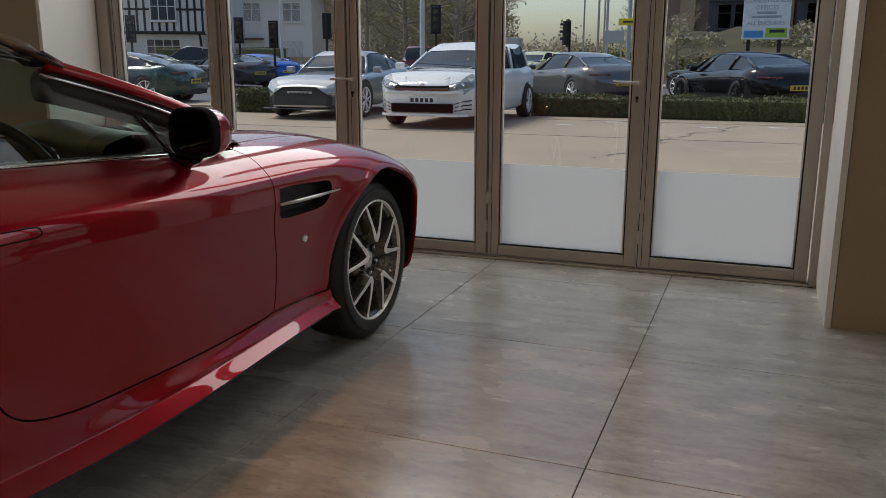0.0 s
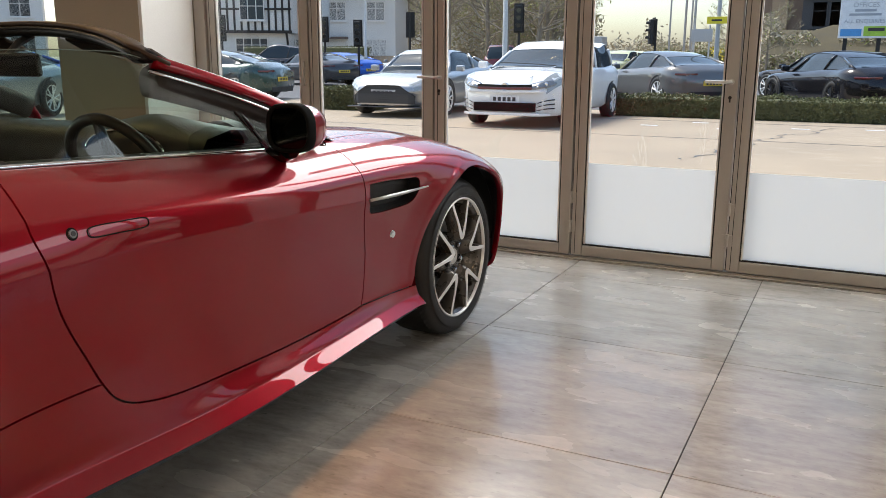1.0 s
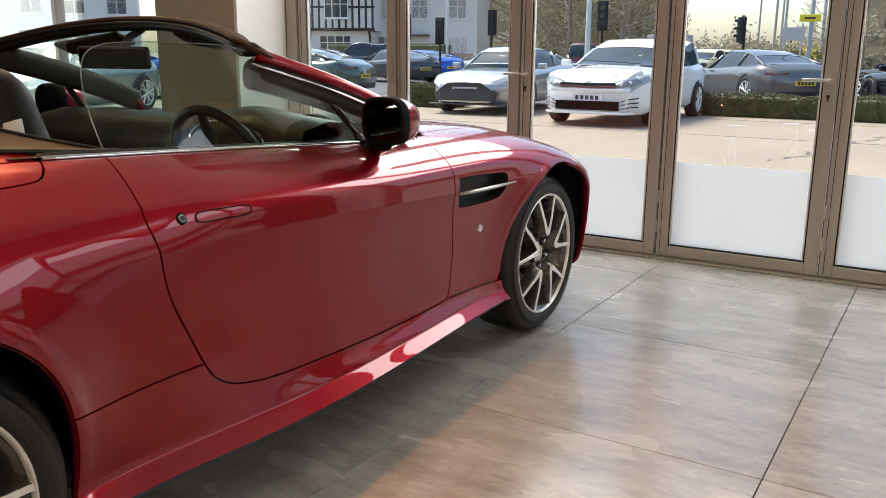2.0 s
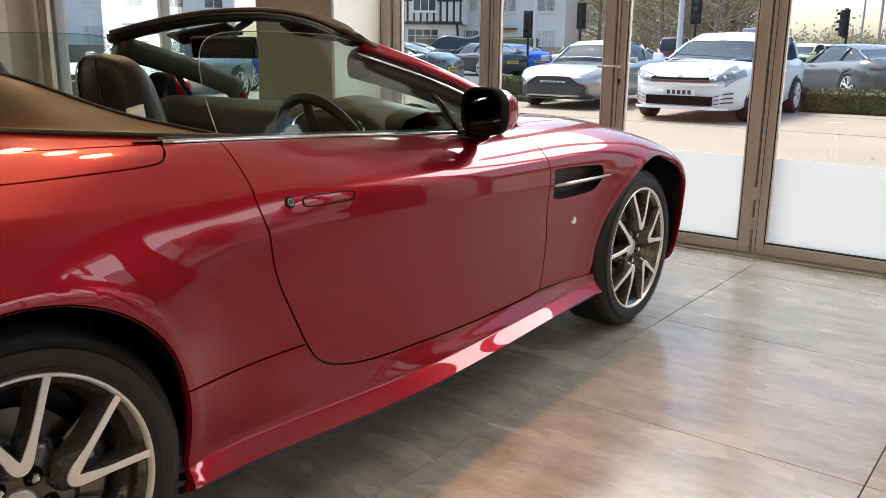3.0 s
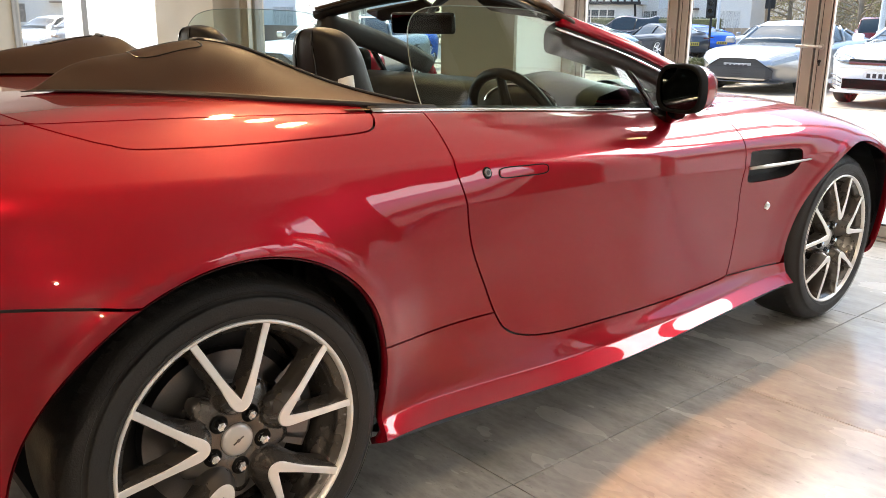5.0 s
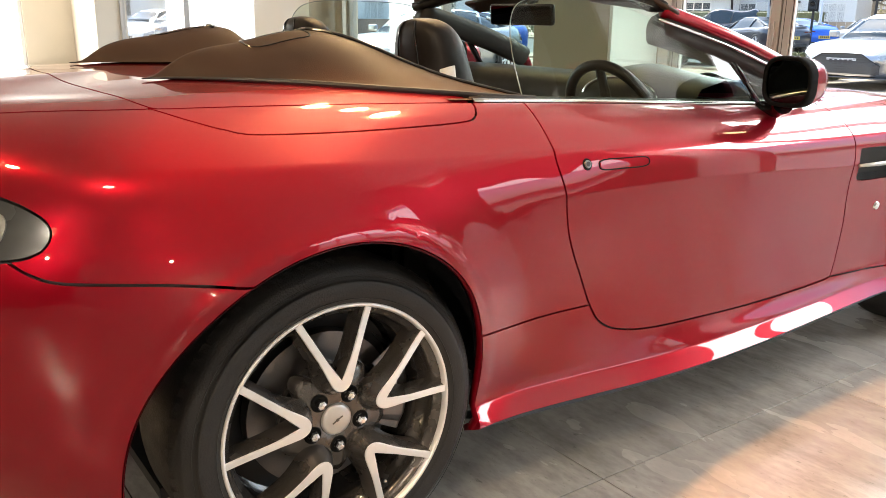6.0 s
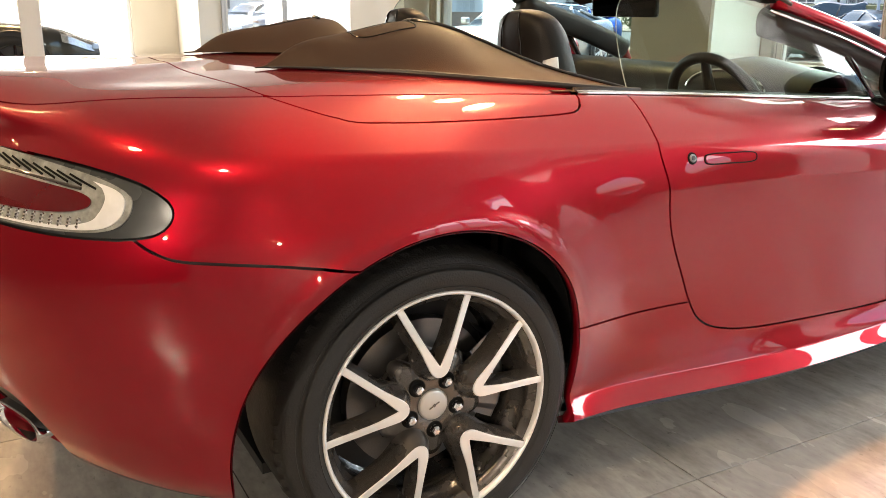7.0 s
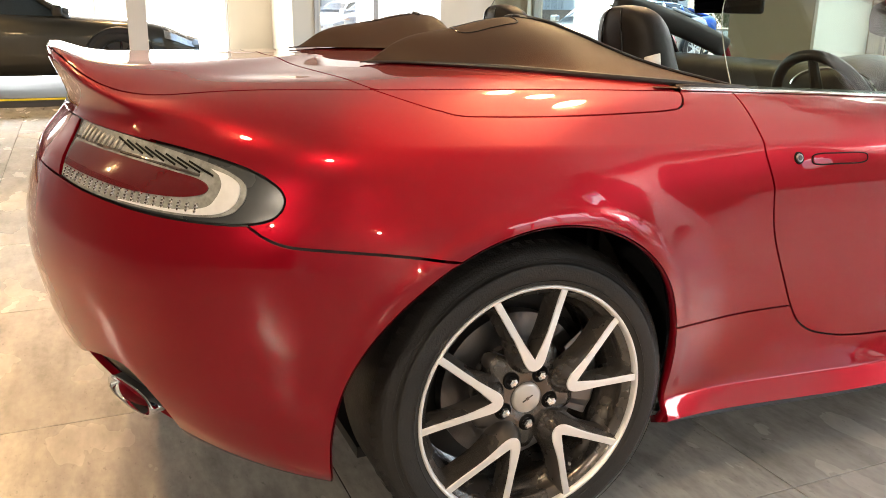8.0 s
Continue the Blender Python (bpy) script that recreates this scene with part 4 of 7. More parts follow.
            dark_in.append([place(o, x) for o, x in ((-hw - 0.0055, xf - 0.046), (-hw - 0.0042, xf - 0.012), (-hw - 0.0012, xf - 0.0025))])
            dark_out.append([place(o, x) for o, x in ((hw + 0.0012, xf - 0.0025), (hw + 0.0032, xf - 0.007), (hw + 0.0065 + 0.004 * near, xf - 0.018), (hw + 0.0095 + 0.009 * near, xf - 0.032), (hw + 0.0105 + 0.011 * near, xf - 0.050))])
        bm = bmesh.new()
        grid_mesh(bm, bright)
        bmesh.ops.recalc_face_normals(bm, faces=bm.faces)
        part("spoke_face", bm, M_ALLOY, rim, "bright machined spoke face")
        bm = bmesh.new()
        grid_mesh(bm, dark_in)
        grid_mesh(bm, dark_out)
        bmesh.ops.recalc_face_normals(bm, faces=bm.faces)
        part("spoke", bm, M_GUN, rim, "gunmetal painted V spoke", smooth=True)
    # hub dish with lobes between the Vs, cap, nuts with painted well shade
    bm = bmesh.new()
    rows = []
    for a in np.linspace(0, 2 * math.pi, 121):
        lobe = (0.5 - 0.5 * math.cos(5 * (a - radians(spin)))) ** 1.5
        ro = 0.080 + 0.042 * lobe
        rows.append([(x, r * math.cos(a), r * math.sin(a)) for x, r in ((-0.016, 0.030), (-0.0125, 0.036), (-0.012, 0.05), (-0.012 - 0.003 * lobe, 0.068), (-0.016 - 0.004 * lobe, 0.3 * 0.068 + 0.7 * ro), (-0.026, ro), (-0.060, ro - 0.004))])
    grid_mesh(bm, rows)
    bmesh.ops.recalc_face_normals(bm, faces=bm.faces)
    part("hub_dish", bm, M_GUN, rim, smooth=True)
    bm = bmesh.new()
    lathe(bm, [(-0.026, 0.0335), (-0.012, 0.0335), (-0.0085, 0.0315), (-0.007, 0.027), (-0.0065, 0.001)], 48)
    cap = part("centre_cap", bm, M_SATIN, rim, "brushed silver centre cap", smooth=True)
    bm = bmesh.new()
    box(bm, -0.0066, -0.0054, -0.013, 0.013, -0.0012, 0.0012)
    box(bm, -0.0066, -0.0055, -0.003, 0.003, -0.003, 0.003)
    bmesh.ops.rotate(bm, cent=(0, 0, 0), matrix=Matrix.Rotation(radians(28), 3, "X"), verts=bm.verts)
    part("cap_emblem", bm, M_GUN, rim)
    for i in range(5):
        a = radians(spin + 36 + 72 * i)
        at_nut = (0, 0.0565 * math.cos(a), 0.0565 * math.sin(a))
        # black ring on the dish stands in for the shade round each nut
        bm = bmesh.new()
        lathe(bm, [(-0.02, 0.010), (-0.0118, 0.0105), (-0.0105, 0.0165), (-0.0118, 0.0185), (-0.014, 0.0188)], 24)
        bmesh.ops.translate(bm, vec=at_nut, verts=bm.verts)
        part("nut_well", bm, M_GROOVE, rim)
        bm = bmesh.new()
        lathe(bm, [(-0.02, 0.0108), (-0.004, 0.0108), (0.001, 0.0092), (0.003, 0.005), (0.0034, 0.0005)], 6)
        bmesh.ops.translate(bm, vec=at_nut, verts=bm.verts)
        bmesh.ops.recalc_face_normals(bm, faces=bm.faces)
        part("wheel_nut", bm, M_CHROME, rim)
    # valve
    a = radians(spin - 72 * 2 - 8)
    bm = bmesh.new()
    rod(bm, (-0.02, 0.214 * math.cos(a), 0.214 * math.sin(a)), (0.006, 0.196 * math.cos(a), 0.196 * math.sin(a)), 0.0042, 0.0036, 10)
    part("valve", bm, M_STEEL, rim)
    # brake
    bm = bmesh.new()
    lathe(bm, [(-0.075, 0.10), (-0.075, 0.165), (-0.105, 0.165), (-0.105, 0.10)], 64)
    bmesh.ops.recalc_face_normals(bm, faces=bm.faces)
    disc = part("brake_disc", bm, M_STEEL, hub)
    bm = bmesh.new()
    lathe(bm, [(-0.06, 0.03), (-0.06, 0.10), (-0.08, 0.102)], 48)
    part("disc_bell", bm, M_GUN, disc)
    bm = bmesh.new()
    rows = []
    for a in np.linspace(-32, 32, 14):
        c, s = math.cos(radians(a)), math.sin(radians(a))
        e = 0.004 * (abs(a) > 26)
        rows.append([(x, r * c, r * s) for x, r in ((-0.13, 0.196 - e), (-0.058, 0.198 - e), (-0.046 - e, 0.185), (-0.046 - e, 0.135), (-0.06, 0.122 + e), (-0.13, 0.12))])
    grid_mesh(bm, rows)
    bmesh.ops.recalc_face_normals(bm, faces=bm.faces)
    cal = part("caliper", bm, M_STEEL, hub, "silver-grey brake caliper")
    cal.rotation_euler = (radians(5 if k == 0 else 175), 0, 0)
    bm = bmesh.new()
    for i in range(5):
        box(bm, -0.0458, -0.0445, 0.152, 0.166, -0.03 + i * 0.013, -0.021 + i * 0.013)
    part("caliper_lettering", bm, M_PLATEW, cal)
    bm = bmesh.new()
    lathe(bm, [(-0.14, 0.02), (-0.14, 0.21)], 48)
    part("dust_shield", bm, M_BLACK, hub)
    for a in (118, 150, 205):
        bm = bmesh.new()
        c, s = math.cos(radians(a)), math.sin(radians(a))
        rod(bm, (-0.14, 0.19 * c, 0.19 * s), (-0.115, 0.19 * c, 0.19 * s), 0.008, 0.007, seg=8)
        part("bolt", bm, M_STEEL, hub)
    hub.matrix_basis = pose(w_face, u_hub, tyre_r - 0.001)
    return hub


rear_wheel = wheel(0, 0.029, 0.812, 0.275, 0.335, 93.8)
front_wheel = wheel(1, 2.592, 0.785, 0.235, 0.334, 89.0)
for wh in (rear_wheel, front_wheel):
    copy_thing(wh, pose(-wh.location.x, wh.location.y, wh.location.z, 0, 0, 180))


def at(q, v, out=0.0, side=1):
    """A point of the skin, set out by some metres along its normal."""
    n = skin_normal(np.array(q, float), np.array(v, float))
    p = skin(q, v) + n * out
    return (side * p[0], p[1], p[2])


def bead(name, line, r, material, parent=None, out=0.0, label="", both=True, seg=6, closed=False):
    """A thin moulding along a line of the skin."""
    for side in ((1, -1) if both else (1,)):
        bm = bmesh.new()
        tube(bm, [at(q, v, out, side) for q, v in line], r, seg, closed)
        part(name, bm, material, parent or car, label, smooth=True)


# floor pan, tub and bulkheads
part("floor_pan", boxes((-0.62, 0.62, -0.28, 3.1, 0.165, 0.19)), M_BLACK, car)
part("cockpit_tub", boxes((-0.63, -0.61, 0.3, 1.95, 0.2, 0.86), (0.61, 0.63, 0.3, 1.95, 0.2, 0.86), (-0.61, 0.61, 0.28, 0.32, 0.2, 0.93), (-0.61, 0.61, 1.92, 1.95, 0.2, 0.84)), M_SEATBLACK, car)
part("boot_floor", boxes((-0.6, 0.6, -0.6, 0.28, 0.55, 0.57)), M_BLACK, car)

# chrome waist strip, door glass and its rear quarter
bead("waist_strip", [(q, 8.03) for q in np.linspace(.615, 1.93, 40)], 0.0065, M_CHROME, out=0.002, label="bright chrome waist strip")
bead("waist_seal", [(q, 8.10) for q in np.linspace(.615, 1.93, 40)], 0.007, M_BLACK, out=0.002)

HEAD_END, HEAD_MID = (0.585, 1.135, 1.147), (0.0, 1.255, 1.222)


def head_line(k, dz=0.0, du=0.0):
    """Top rail of the windscreen, k from -1 to 1 across."""
    c = 1 - abs(k) ** 2.2
    return (HEAD_END[0] * k, HEAD_END[1] + (HEAD_MID[1] - HEAD_END[1]) * c + du, HEAD_END[2] + (HEAD_MID[2] - HEAD_END[2]) * c + dz)


def pillar_line(k, side=1):
    """Windscreen pillar, k from 0 at the top to 1 at the scuttle."""
    return (side * (HEAD_END[0] + (0.685 - HEAD_END[0]) * k), HEAD_END[1] + 0.80 * k, HEAD_END[2] - 0.27 * k - 0.022 * math.sin(math.pi * k) * -1)


def bar(name, pts, wide, high, material, label="", parent=None, up=(0, 0, 1)):
    """A rounded bar of oval section along a line."""
    bm = bmesh.new()
    rows, n = [], len(pts)
    for i, p in enumerate(pts):
        p = Vector(p)
        d = (Vector(pts[min(i + 1, n - 1)]) - Vector(pts[max(i - 1, 0)])).normalized()
        s = d.cross(Vector(up)).normalized()
        t = s.cross(d)
        rows.append([tuple(p + s * wide / 2 * math.copysign(abs(math.cos(a)) ** 0.7, math.cos(a)) + t * high / 2 * math.copysign(abs(math.sin(a)) ** 0.7, math.sin(a))) for a in np.linspace(0, 2 * math.pi, 17)])
    grid_mesh(bm, rows)
    bmesh.ops.remove_doubles(bm, verts=bm.verts, dist=1e-5)
    bmesh.ops.holes_fill(bm, edges=bm.edges)
    bmesh.ops.recalc_face_normals(bm, faces=bm.faces)
    return part(name, bm, material, parent or car, label, smooth=True)


screen = part("windscreen", bmesh.new(), M_CARGLASS, car, "clear raked windscreen glass")
bm = bmesh.new()
rows = []
for k in np.linspace(-0.97, 0.97, 25):
    t = Vector(head_line(k))
    b = Vector((0.70 * k, 1.86 + 0.12 * (1 - abs(k) ** 2), 0.875 + 0.03 * (1 - k * k)))
    rows.append([tuple(t.lerp(b, s) + Vector((0, 0.0, 0.028 * math.sin(math.pi * s)))) for s in np.linspace(0.03, 1, 9)])
grid_mesh(bm, rows)
bm.to_mesh(screen.data)
bm.free()
screen.data.polygons.foreach_set("use_smooth", [True] * len(screen.data.polygons))
bar("header_rail", [head_line(k, 0.004) for k in np.linspace(-1, 1, 33)], 0.07, 0.032, M_SEATBLACK, "black windscreen header rail")
bar("header_trim", [head_line(k, 0.012, -0.042) for k in np.linspace(-0.97, 0.97, 33)], 0.008, 0.006, M_BLACK)
seal_end = lambda side: [tuple(Vector(pillar_line(k, side)) + Vector((-side * 0.004, -0.006, 0.016 - 0.12 * k))) for k in (0.03, 0.06, 0.09)]
bar("header_seal", seal_end(-1)[::-1] + [head_line(k, 0.024, -0.01) for k in np.linspace(-0.97, 0.97, 33)] + seal_end(1), 0.046, 0.016, M_LEATHER)
for side in (1, -1):
    bar("pillar", [pillar_line(k, side) for k in np.linspace(0.03, 0.76, 17)] + [(side * 0.666, 1.765, 0.93), (side * 0.67, 1.785, 0.89)], 0.034, 0.032, M_RED, up=(side, 0, 0.3))
    drop, lean, wide = (0.038, 0.032, 0.082) if side > 0 else (0.018, 0.030, 0.06)
    bar("pillar_trim", [tuple(Vector(pillar_line(k, side)) + Vector((-side * lean, -drop, -drop + 0.02 * k))) for k in np.linspace(0.09 if side > 0 else 0.02, 0.66 if side > 0 else 0.74, 13)], 0.085, wide, M_TRIM, up=(side, 0, 0.3))
    bar("pillar_bright", [tuple(Vector(pillar_line(k, side)) + Vector((side * 0.016, -0.022, -0.026))) for k in np.linspace(0.02, 0.86, 15)], 0.008, 0.008, M_CHROME)
    # sun visor
    vis = bmesh.new()
    box(vis, -0.17, 0.17, -0.04, 0.04, -0.007, 0.007, bevel=0.006)
    v = part("sun_visor", vis, M_LEATHER, car)
    v.matrix_basis = pose(side * 0.30, 1.31, 1.172, -24, side * 6, 0)

    # frameless door glass, curved at its rear top corner
    edge = smooth_line([(0.622, 0.925), (0.612, 1.0), (0.612, 1.07), (0.628, 1.125), (0.665, 1.155), (0.75, 1.168), (0.95, 1.168), (1.10, 1.157), (1.25, 1.105), (1.385, 1.056)], 6)
    bm = bmesh.new()
    rows = []
    for u, z in edge:
        lo_u = 0.622 + (u - 0.612) / (1.385 - 0.612) * (1.535 - 0.622)
        lo_z = float(skin(lo_u - U_REAR, 8.0)[2])
        rows.append([(side * (0.652 - 0.075 * max(0.0, (lo_z + (z - lo_z) * s - 0.92) / 0.24)), lo_u + (u - lo_u) * s, lo_z + (z - lo_z) * s) for s in np.linspace(0, 1, 6)])
    grid_mesh(bm, rows)
    g = part("door_glass", bm, M_CARGLASS, car, "frameless clear door glass", smooth=True)
    bm = bmesh.new()
    tube(bm, [r[-1] for r in rows], 0.0013, 6)
    part("glass_edge", bm, mat("ground_glass_edge", (0.16, 0.2, 0.18), 0.3) if side == 1 else bpy.data.materials["ground_glass_edge"], car)
    bar("glass_post", [(side * 0.607, 1.382, 1.056), (side * 0.634, 1.462, 0.965), (side * 0.655, 1.538, 0.874)], 0.022, 0.02, M_GLOSSBLACK)
    bm = bmesh.new()
    grid_mesh(bm, [[(side * 0.607, 1.39, 1.055), (side * 0.66, 1.545, 0.876)], [(side * 0.62, 1.58, 1.0), (side * 0.67, 1.72, 0.87)], [(side * 0.655, 1.78, 0.93), (side * 0.675, 1.80, 0.868)]])
    part("sail_glass", bm, M_CARGLASS, car)

# door mirrors: red shell, black surround, glass, arm
for side in (1, -1):
    mir = new("door_mirror")
    mir.parent = car
    mir.matrix_basis = pose(side * 0.797, 1.45, 0.955)
    rows = []
    for k, (du, sx, sz) in enumerate(((-0.002, .080, .058), (-0.010, .088, .066), (0.0, .092, .070), (0.03, .092, .070), (0.07, .086, .064), (0.11, .068, .050), (0.135, .04, .028), (0.142, .004, .004))):
        ring = []
        for a in np.linspace(0, 2 * math.pi, 37):
            c, s = math.cos(a), math.sin(a)
            x = 0.80 * sx * math.copysign(abs(c) ** 0.55, c)
            z = sz * math.copysign(abs(s) ** 0.62, s)
            if side * x > 0 and z > 0:
                z *= 1 - 0.35 * (abs(x) / sx) ** 2.5
            ring.append((x, du, z))
        rows.append(ring)
    for nm, sl, m, lab in (("surround", rows[:4], M_GROOVE, "satin black mirror surround"), ("shell", rows[3:], M_RED, "candy-red mirror shell")):
        bm = bmesh.new()
        grid_mesh(bm, sl)
        bmesh.ops.remove_doubles(bm, verts=bm.verts, dist=1e-5)
        bmesh.ops.recalc_face_normals(bm, faces=bm.faces)
        part(nm, bm, m, mir, lab, smooth=True)
    bm = bmesh.new()
    f = bm.faces.new([bm.verts.new((x, 0.003, z)) for x, _, z in rows[0][:-1]])
    # base colour near black, standing in for a dark reflected view
    part("mirror_glass", bm, mat("mirror_silver", (0.06, 0.065, 0.07), 0.02, 1.0, 0.0, rough_var=0.01) if side == 1 else bpy.data.materials["mirror_silver"], mir)
    bm = bmesh.new()
    tube(bm, [(-side * 0.03, 0.04, -0.066), (-side * 0.06, 0.06, -0.085), (-side * 0.125, 0.08, -0.092)], [0.03, 0.022, 0.026], 12)
    part("arm", bm, M_GLOSSBLACK, mir)

# rear-view mirror under the header
bm = bmesh.new()
box(bm, -0.115, 0.115, -0.012, 0.012, -0.034, 0.034, bevel=0.011, seg=3)
rv = part("rear_view_mirror", bm, M_GLOSSBLACK, car)
rv.matrix_basis = pose(0, 1.16, 1.128, 8, 0, 24)
bm = bmesh.new()
box(bm, -0.106, 0.106, -0.0135, -0.0123, -0.027, 0.027)
part("reflector", bm, bpy.data.materials["mirror_silver"], rv)
bm = bmesh.new()
tube(bm, [(0, 1.17, 1.14), (0, 1.22, 1.19), (0, 1.27, 1.215)], 0.012)
part("mirror_stalk", bm, M_BLACK, car)

# dashboard, binnacle, wheel
bm = bmesh.new()
rows = []
for w in np.linspace(-0.63, 0.63, 41):
    hood = math.exp(-((w - 0.36) / 0.17) ** 2)
    rows.append([(w, u, z) for u, z in ((1.30 - 0.06 * hood, 0.62), (1.27 - 0.06 * hood, 0.78), (1.26 - 0.05 * hood, 0.87 + 0.02 * hood), (1.30, 0.925 + 0.035 * hood), (1.40, 0.945 + 0.04 * hood), (1.55, 0.935 + 0.012 * hood), (1.75, 0.905), (1.93, 0.875))])
grid_mesh(bm, rows)
bmesh.ops.recalc_face_normals(bm, faces=bm.faces)
dash = part("dashboard", bm, M_SEATBLACK, car, "black leather dashboard with an instrument hood", smooth=True)
bm = bmesh.new()
tube(bm, [(0.36 + 0.15 * math.cos(a), 1.262 - 0.01, 0.885 + 0.062 * math.sin(a)) for a in np.linspace(0.1, math.pi - 0.1, 20)], 0.006)
part("hood_trim", bm, M_CHROME, dash)
wheel_o = new("steering_wheel")
wheel_o.parent = car
wheel_o.matrix_basis = pose(0.36, 1.235, 0.822, -66, 0, 0)
bm = bmesh.new()
tube(bm, [(0.178 * math.cos(a), 0.178 * math.sin(a), 0) for a in np.linspace(0, 2 * math.pi, 48, endpoint=False)], 0.0165, 10, closed=True)
part("rim", bm, M_SEATBLACK, wheel_o, smooth=True)
bm = bmesh.new()
for a in (0, math.pi, -math.pi / 2):
    rod(bm, (0.04 * math.cos(a), 0.04 * math.sin(a), -0.012), (0.172 * math.cos(a), 0.172 * math.sin(a), -0.002), 0.02, 0.013)
rod(bm, (0, 0, -0.05), (0, 0, 0.0), 0.062, 0.055, 20)
part("spoke_hub", bm, M_SEATBLACK, wheel_o)
bm = bmesh.new()
box(bm, -0.125, -0.06, -0.02, 0.02, 0.002, 0.012, bevel=0.004)
box(bm, 0.06, 0.125, -0.02, 0.02, 0.002, 0.012, bevel=0.004)
part("switch", bm, M_GUN, wheel_o)
bm = bmesh.new()
rod(bm, (0.36, 1.15, 0.84), (0.36, 1.4, 0.76), 0.035)
part("steering_column", bm, M_BLACK, car)
bm = bmesh.new()
rows = []
for a in np.linspace(0, math.pi, 14):
    rows.append([(0.48 + 0.10 * math.cos(a) * s, 1.62 + d, 0.885 + 0.075 * math.sin(a) * s) for s, d in ((1, -0.1), (1, 0.0), (0.9, 0.06), (0.3, 0.1))])
grid_mesh(bm, rows)
part("instrument_pod", bm, M_SEATBLACK, dash, smooth=True)
bm = bmesh.new()
box(bm, -0.11, 0.11, 0.5, 1.35, 0.3, 0.62, bevel=0.03)
part("centre_tunnel", bm, M_SEATBLACK, car)
for side in (1, -1):
    bm = bmesh.new()
    box(bm, side * 0.57, side * 0.63, 0.55, 1.8, 0.4, 0.895, bevel=0.02)
    part("door_card", bm, M_SEATBLACK, car)


def cushion(rows_def, n=28, power=0.6):
    """A soft upholstered form from stacked rounded outlines: (centre u, z, half width, half depth)."""
    bm = bmesh.new()
    rows = []
    for cu, cz, hw, hd in rows_def:
        rows.append([(hw * math.copysign(abs(math.cos(a)) ** power, math.cos(a)), cu + hd * math.copysign(abs(math.sin(a)) ** power, math.sin(a)), cz) for a in np.linspace(0, 2 * math.pi, n + 1)])
    grid_mesh(bm, rows)
    bmesh.ops.remove_doubles(bm, verts=bm.verts, dist=1e-5)
    bmesh.ops.recalc_face_normals(bm, faces=bm.faces)
    return bm


for side in (1, -1):
    seat = new("seat")
    seat.parent = car
    seat.matrix_basis = pose(side * 0.345, 0, 0)
    prof = smooth_line([(0.66, 0.50, 0.22, 0.09), (0.62, 0.70, 0.235, 0.085), (0.585, 0.86, 0.215, 0.08), (0.57, 0.94, 0.15, 0.075), (0.565, 1.0, 0.122, 0.07), (0.555, 1.055, 0.108, 0.064), (0.545, 1.09, 0.086, 0.052), (0.54, 1.108, 0.052, 0.034), (0.54, 1.114, 0.01, 0.008)], 5)
    part("backrest", cushion(prof, power=0.78), M_SEATBLACK, seat, "black leather seat back with a moulded headrest", smooth=True)
    part("cushion", cushion([(0.85, 0.36, 0.23, 0.27), (0.85, 0.46, 0.245, 0.28), (0.85, 0.5, 0.22, 0.25), (0.85, 0.505, 0.02, 0.03)]), M_SEATBLACK, seat, smooth=True)
    for dx in (-0.045, 0.045):
        bm = bmesh.new()
        pts = []
        for cu, cz, hw, hd in prof[18:-6]:
            x = dx * min(1, hw / 0.12)
            pts.append((x, cu - hd * 1.002, cz))
        tube(bm, pts, 0.0022, 6)
        part("seat_seam", bm, M_GLOSSBLACK, seat)

# twin leather fairings behind the seats
deck_z = lambda u, w: on_top(np.array([u]), np.array([w]))[0][0]
HUMP_H = clamped([(-0.16, 0.0), (-0.10, 0.030), (0.05, 0.070), (0.18, 0.097), (0.29, 0.094), (0.42, 0.056), (0.53, 0.022), (0.64, 0.008)])
HUMP_W = clamped([(-0.16, 0.01), (-0.05, 0.075), (0.10, 0.17), (0.25, 0.245), (0.40, 0.285), (0.64, 0.315)])


def hump_point(u, w, lift=0.0):
    s = abs(w - 0.33) / HUMP_W(u)
    h = HUMP_H(u) * math.cos(math.pi / 2 * min(s, 1.0)) ** 1.15 if s < 1 else 0.0
    return (w, u, deck_z(u, w) + float(h) + 0.005 + lift)


